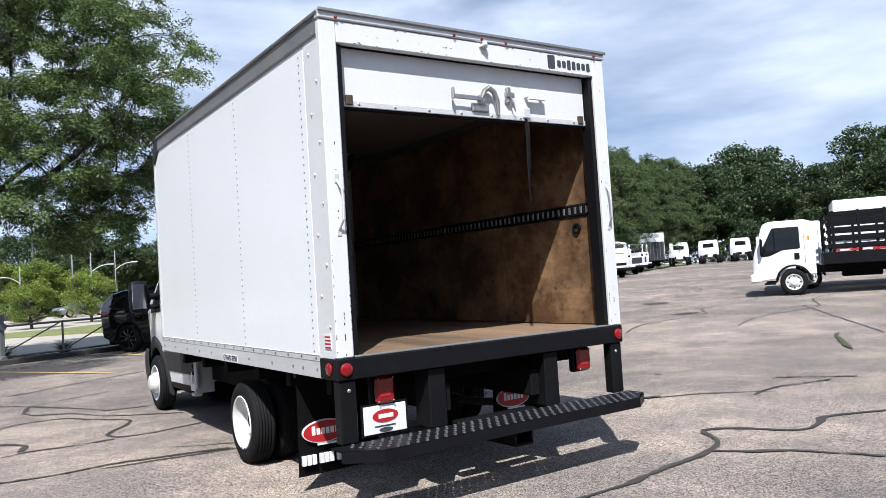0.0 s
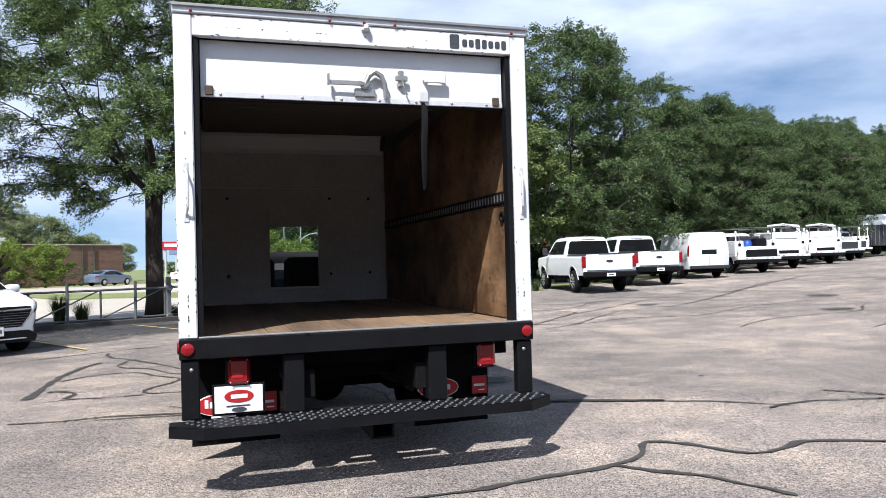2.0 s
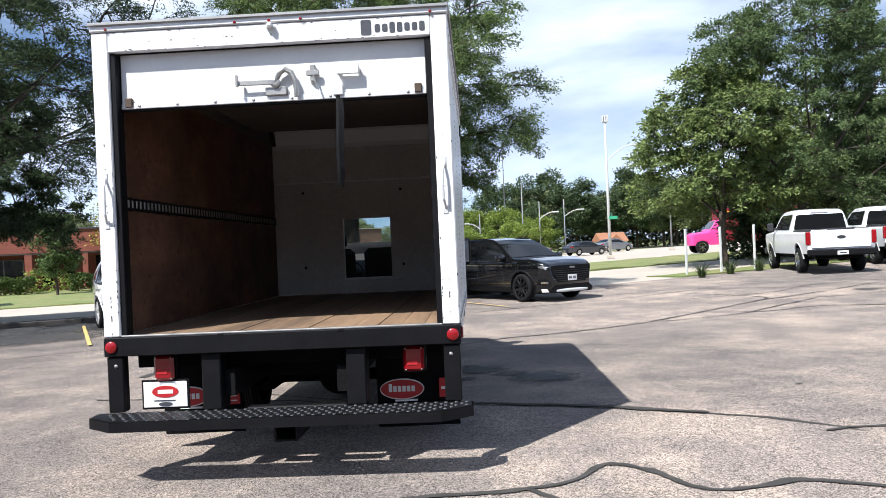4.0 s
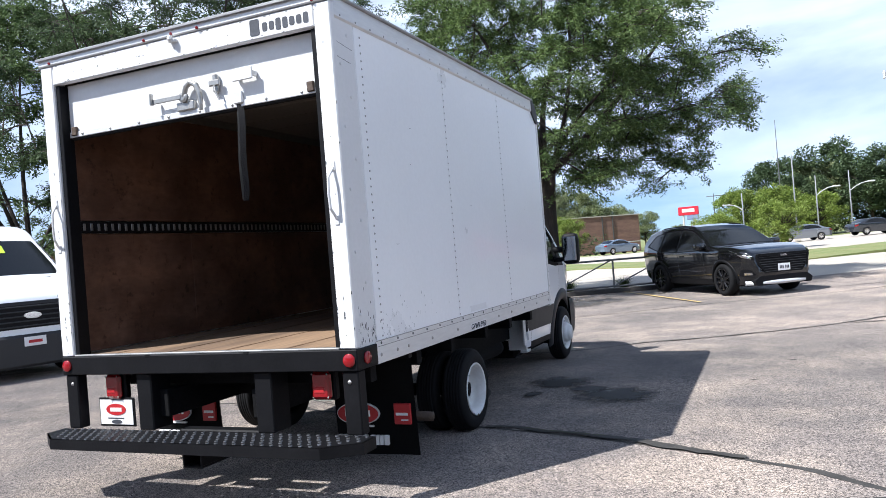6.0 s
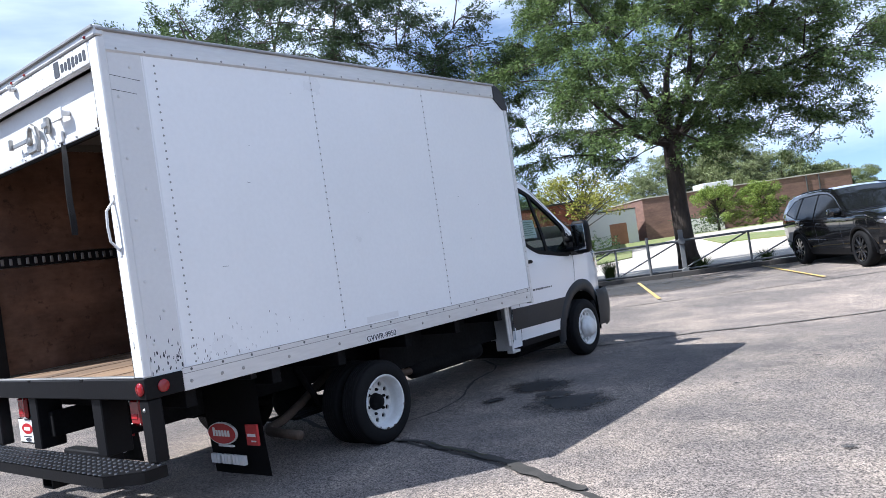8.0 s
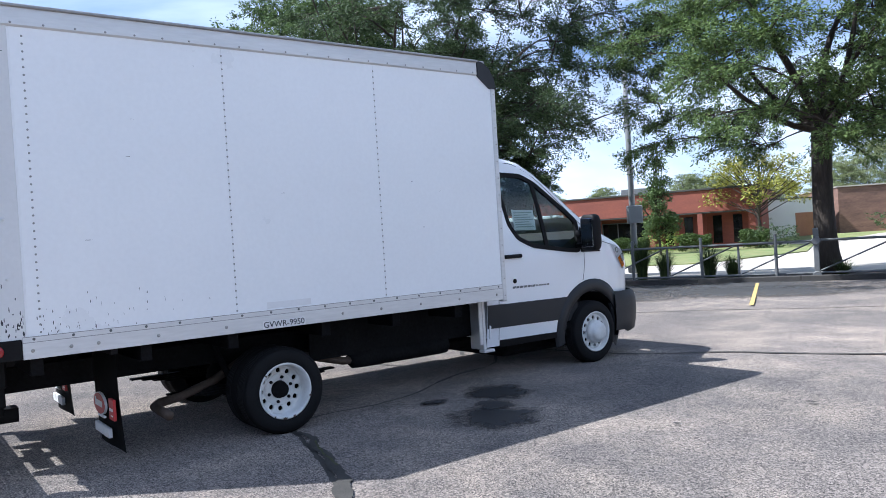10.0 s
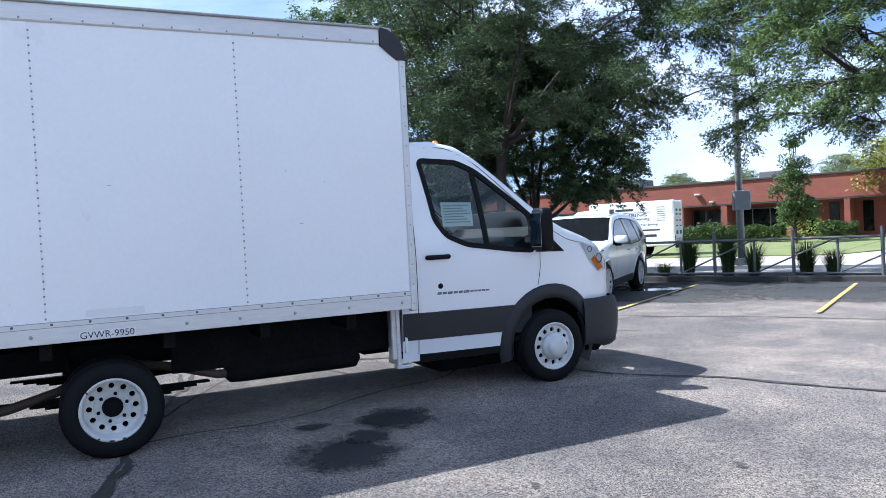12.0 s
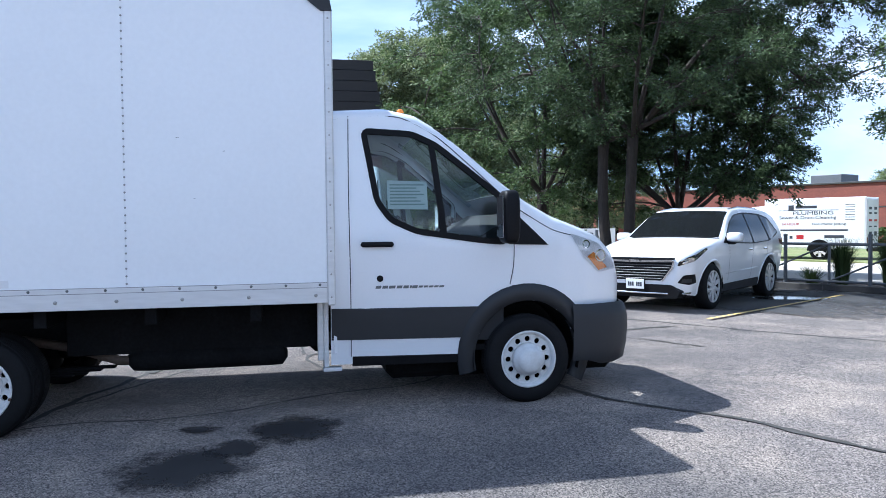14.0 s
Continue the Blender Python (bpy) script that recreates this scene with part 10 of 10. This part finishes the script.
# ---- buildings ----
M_REDBRICK = mat("red_brick", (0.27, 0.083, 0.055), 0.85, var=0.24, scale=0.6, fine=7, bump=0.2, stretch=(1, 1, 3.2), tint=(0.20, 0.062, 0.045))
M_BROWNBRICK = mat("brown_brick", (0.24, 0.135, 0.10), 0.85, var=0.35, scale=0.9, fine=7, bump=0.2, stretch=(0.6, 0.6, 3), tint=(0.13, 0.075, 0.06))
M_WHITEWALL = mat("white_wall", (0.66, 0.64, 0.60), 0.8, var=0.08, scale=0.4, fine=10)
M_BROWNROOF = mat("brown_roof_boards", (0.03, 0.025, 0.023), 0.7, var=0.2, scale=2, fine=14, stretch=(0.2, 1, 1))
M_TANROOF = mat("tan_shingles", (0.34, 0.16, 0.09), 0.85, var=0.2, scale=1, fine=12)
M_COPING = mat("dark_coping", (0.06, 0.055, 0.05), 0.6)


def red_building():
    """Low red brick offices: a deep fascia over recessed dark glazing between brick piers."""
    x, y = uv(0.26, 42.7)
    root = thing("brick_office", pose(x, y, -0.40, 0, 0, 205) @ Matrix.Scale(1.23, 4), "long low red brick office with recessed dark windows", "building")
    # local x runs along the front away from its near end; local +y faces the lot after the turn
    L = 62.0
    box("wall", (0, L, -14, -1.6, -0.4, 3.75), M_REDBRICK, root, 0.01)
    box("fascia", (0, L, -1.6, 0.0, 2.35, 3.75), M_REDBRICK, root, 0.01, "deep red brick fascia")
    box("coping", (-0.1, L + 0.1, -14.1, 0.08, 3.752, 3.86), M_COPING, root, 0.01, "dark metal coping")
    box("soffit", (0.0, L, -1.59, -0.01, 2.27, 2.348), M_COPING, root, 0.005)
    piers = [(0.20, 0.60), (3.35, 3.67), (6.45, 6.85), (10.37, 10.76), (13.20, 13.86)] + [(17.0 + 3.7 * q, 17.4 + 3.7 * q) for q in range(12)]
    kinds = ["narrow", "narrow", "window", "entrance"] + ["window", "narrow", "narrow"] * 5
    for (a0, a1), (b0, b1), kind in zip(piers, piers[1:] + [(L, L)], kinds):
        box("pier", (a0, a1, -1.58, -0.02, -0.4, 2.268), M_REDBRICK, root, 0.01)
        lo, hi = a1 + 0.25, b0 - 0.05
        if kind == "entrance":
            d = box("entrance", (lo + 0.25, hi, -1.66, -1.54, 0.05, 2.05), M_DARKWIN, root, 0.01, "dark glass entrance doors")
            for q in (lo + 0.28, lo + 1.2, lo + 1.27, hi - 0.03):
                box("mullion", (q - 0.035, q + 0.035, -1.55, -1.50, 0.05, 2.05), M_COPING, d, 0.004)
            box("push_bar", (lo + 1.45, lo + 1.95, -1.50, -1.46, 1.0, 1.05), M_ALU, d, 0.01)
        elif kind == "window":
            wv = box("window", (lo, hi, -1.66, -1.55, 0.55, 1.95), M_DARKWIN, root, 0.01, "wide dark recessed window")
            for q in steps(lo, hi, 3):
                box("mullion", (q - 0.03, q + 0.03, -1.56, -1.52, 0.55, 1.95), M_GALV, wv, 0.004)
            box("head_rail", (lo, hi, -1.56, -1.51, 1.952, 2.02), M_GALV, wv, 0.004)
            box("sill", (lo - 0.1, hi + 0.1, -1.62, -1.45, 0.46, 0.545), M_CONCRETE, root, 0.01)
        else:
            for q in (lo + 0.3, hi - 0.9):
                box("window", (q, q + 0.55, -1.66, -1.55, 0.3, 2.1), M_DARKWIN, root, 0.01, "tall narrow dark window")
    for q, z, w in ((12.0, 3.02, 0.36), (11.15, 2.50, 0.26)):
        lamp = box("wall_lamp", (q, q + w, 0.005, 0.24, z, z + 0.11), M_POLE, root, 0.02, "small pale wall lamp")
        box("bracket", (q + w / 2 - 0.04, q + w / 2 + 0.04, 0.002, 0.10, z - 0.08, z - 0.004), M_POLE_GREY, lamp, 0.01)
    for q, h in ((8, 1.4), (19, 1.8), (33, 1.2)):
        box("roof_unit", (q, q + 2.2, -9, -6.5, 3.87, 3.87 + h * 0.5), M_GALV, root, 0.05)


red_building()


def brown_building():
    a, b = Vector((-21.3, 71.0)), Vector((-5.6, 84.2))
    d = b - a
    L = d.length
    root = thing("brick_hall", pose(a.x, a.y, gz(*a) - 0.3, 0, 0, math.degrees(math.atan2(d.y, d.x))), "low flat-roofed brown brick hall behind the lawn", "building")
    box("wall", (0, L, 0, 14, 0, 4.1), M_BROWNBRICK, root, 0.01)
    box("coping", (-0.1, L + 0.1, -0.1, 14, 4.102, 4.2), M_CONCRETE, root, 0.01)
    for q in (L * 0.78, L * 0.84):
        box("down_pipe", (q, q + 0.12, -0.12, -0.002, 0.2, 4.1), M_COPING, root, 0.02)
    box("roof_unit", (L * 0.35, L * 0.5, 3, 6, 4.2, 4.9), M_POLE, root, 0.05)
    box("service_yard", (L * 0.18, L * 0.34, -1.6, -0.005, 0, 1.5), M_WHITEWALL, root, 0.02, "white service enclosure")
    frame = box("pipe_rack", (L * 0.9, L * 0.99, -0.35, -0.25, 1.2, 1.28), M_POLE, root, 0.01)


brown_building()


def white_building():
    a, b = Vector((-28.0, 60.6)), Vector((-21.6, 69.8))
    d = b - a
    L = d.length
    root = thing("white_annex", pose(a.x, a.y, gz(*a), 0, 0, math.degrees(math.atan2(d.y, d.x))), "plain white single-storey annex with a brown door", "building")
    box("wall", (0, L, 0, 10, 0, 3.4), M_WHITEWALL, root, 0.01)
    box("coping", (-0.05, L + 0.05, -0.08, 10, 3.402, 3.5), M_COPING, root, 0.01)
    box("window", (L * 0.30, L * 0.45, -0.03, 0.06, 1.2, 2.1), M_DARKWIN, root, 0.01)
    box("door", (L * 0.74, L * 0.90, -0.03, 0.06, 0.0, 2.2), M_TANROOF, root, 0.01)


white_building()


def dark_building():
    """Dark boarded mansard roof over brick, past the shade tree."""
    root = thing("boarded_building", pose(-19.6, 12.7, 0, 0, 0, 90), "tall building with a dark brown boarded mansard roof", "building")
    box("wall", (-16, 0.0, 0.25, 9, 0, 4.2), M_BROWNBRICK, root, 0.01)
    for k in range(9):
        z = 4.2 + 0.42 * k
        bm = bmesh.new()
        rbox(bm, -16.2, 0.25 - 0.07 * k, -0.34 + 0.06 * k, 0.10 + 0.06 * k, z, z + 0.40, 0.01)
        rbox(bm, -16.2, 0.20 - 0.07 * k, -0.24 + 0.06 * k, 0.10 + 0.06 * k, z + 0.401, z + 0.42, 0.0)
        part("roof_board", bm, M_BROWNROOF, root)
    box("roof_core", (-16, -0.4, 0.3, 8.8, 4.2, 7.9), M_BROWNROOF, root, 0.01)


dark_building()


def house(x, y, turn, label, size=1.0):
    root = thing("house", pose(x, y, gz(x, y), 0, 0, turn) @ Matrix.Scale(size, 4), label, "house", "far houses")
    box("wall", (-4, 4, -3, 3, 0, 2.5), M_WHITEWALL, root, 0.01)
    bm = bmesh.new()
    prism(bm, [(-3.4, 2.4), (0, 5.0), (3.4, 2.4)], "x", -4.3, 4.3)
    part("roof", bm, M_TANROOF, root, "tan shingle roof")
    bm = bmesh.new()
    prism(bm, [(-2.2, 2.42), (0, 4.4), (2.2, 2.42)], "y", -4.2, -3.0)
    part("gable", bm, M_TANROOF, root)
    for q in (-2.4, 0, 2.2):
        box("window", (q - 0.5, q + 0.5, -3.04, -2.98, 1.0, 2.0), M_DARKWIN, root, 0.01)



def rear_building():
    """Plain unseen building added behind the path: closes the lot, blocks sky light."""
    root = thing("showroom", pose(5, -17, 0), "plain tan unseen building added to block low sky light", "building")
    box("wall", (-45, 45, -12, 0, 0, 6.5), mat("tan_render", (0.30, 0.27, 0.23), 0.85, var=0.1, scale=0.3, fine=8), root, 0.02)
    for q in range(12):
        box("window", (-40 + q * 7, -35 + q * 7, -0.02, 0.06, 0.6, 3.2), M_DARKWIN, root, 0.01)


rear_building()
house(20.4, 87.0, 15, "far small house with an orange tan shingle roof", 0.40)
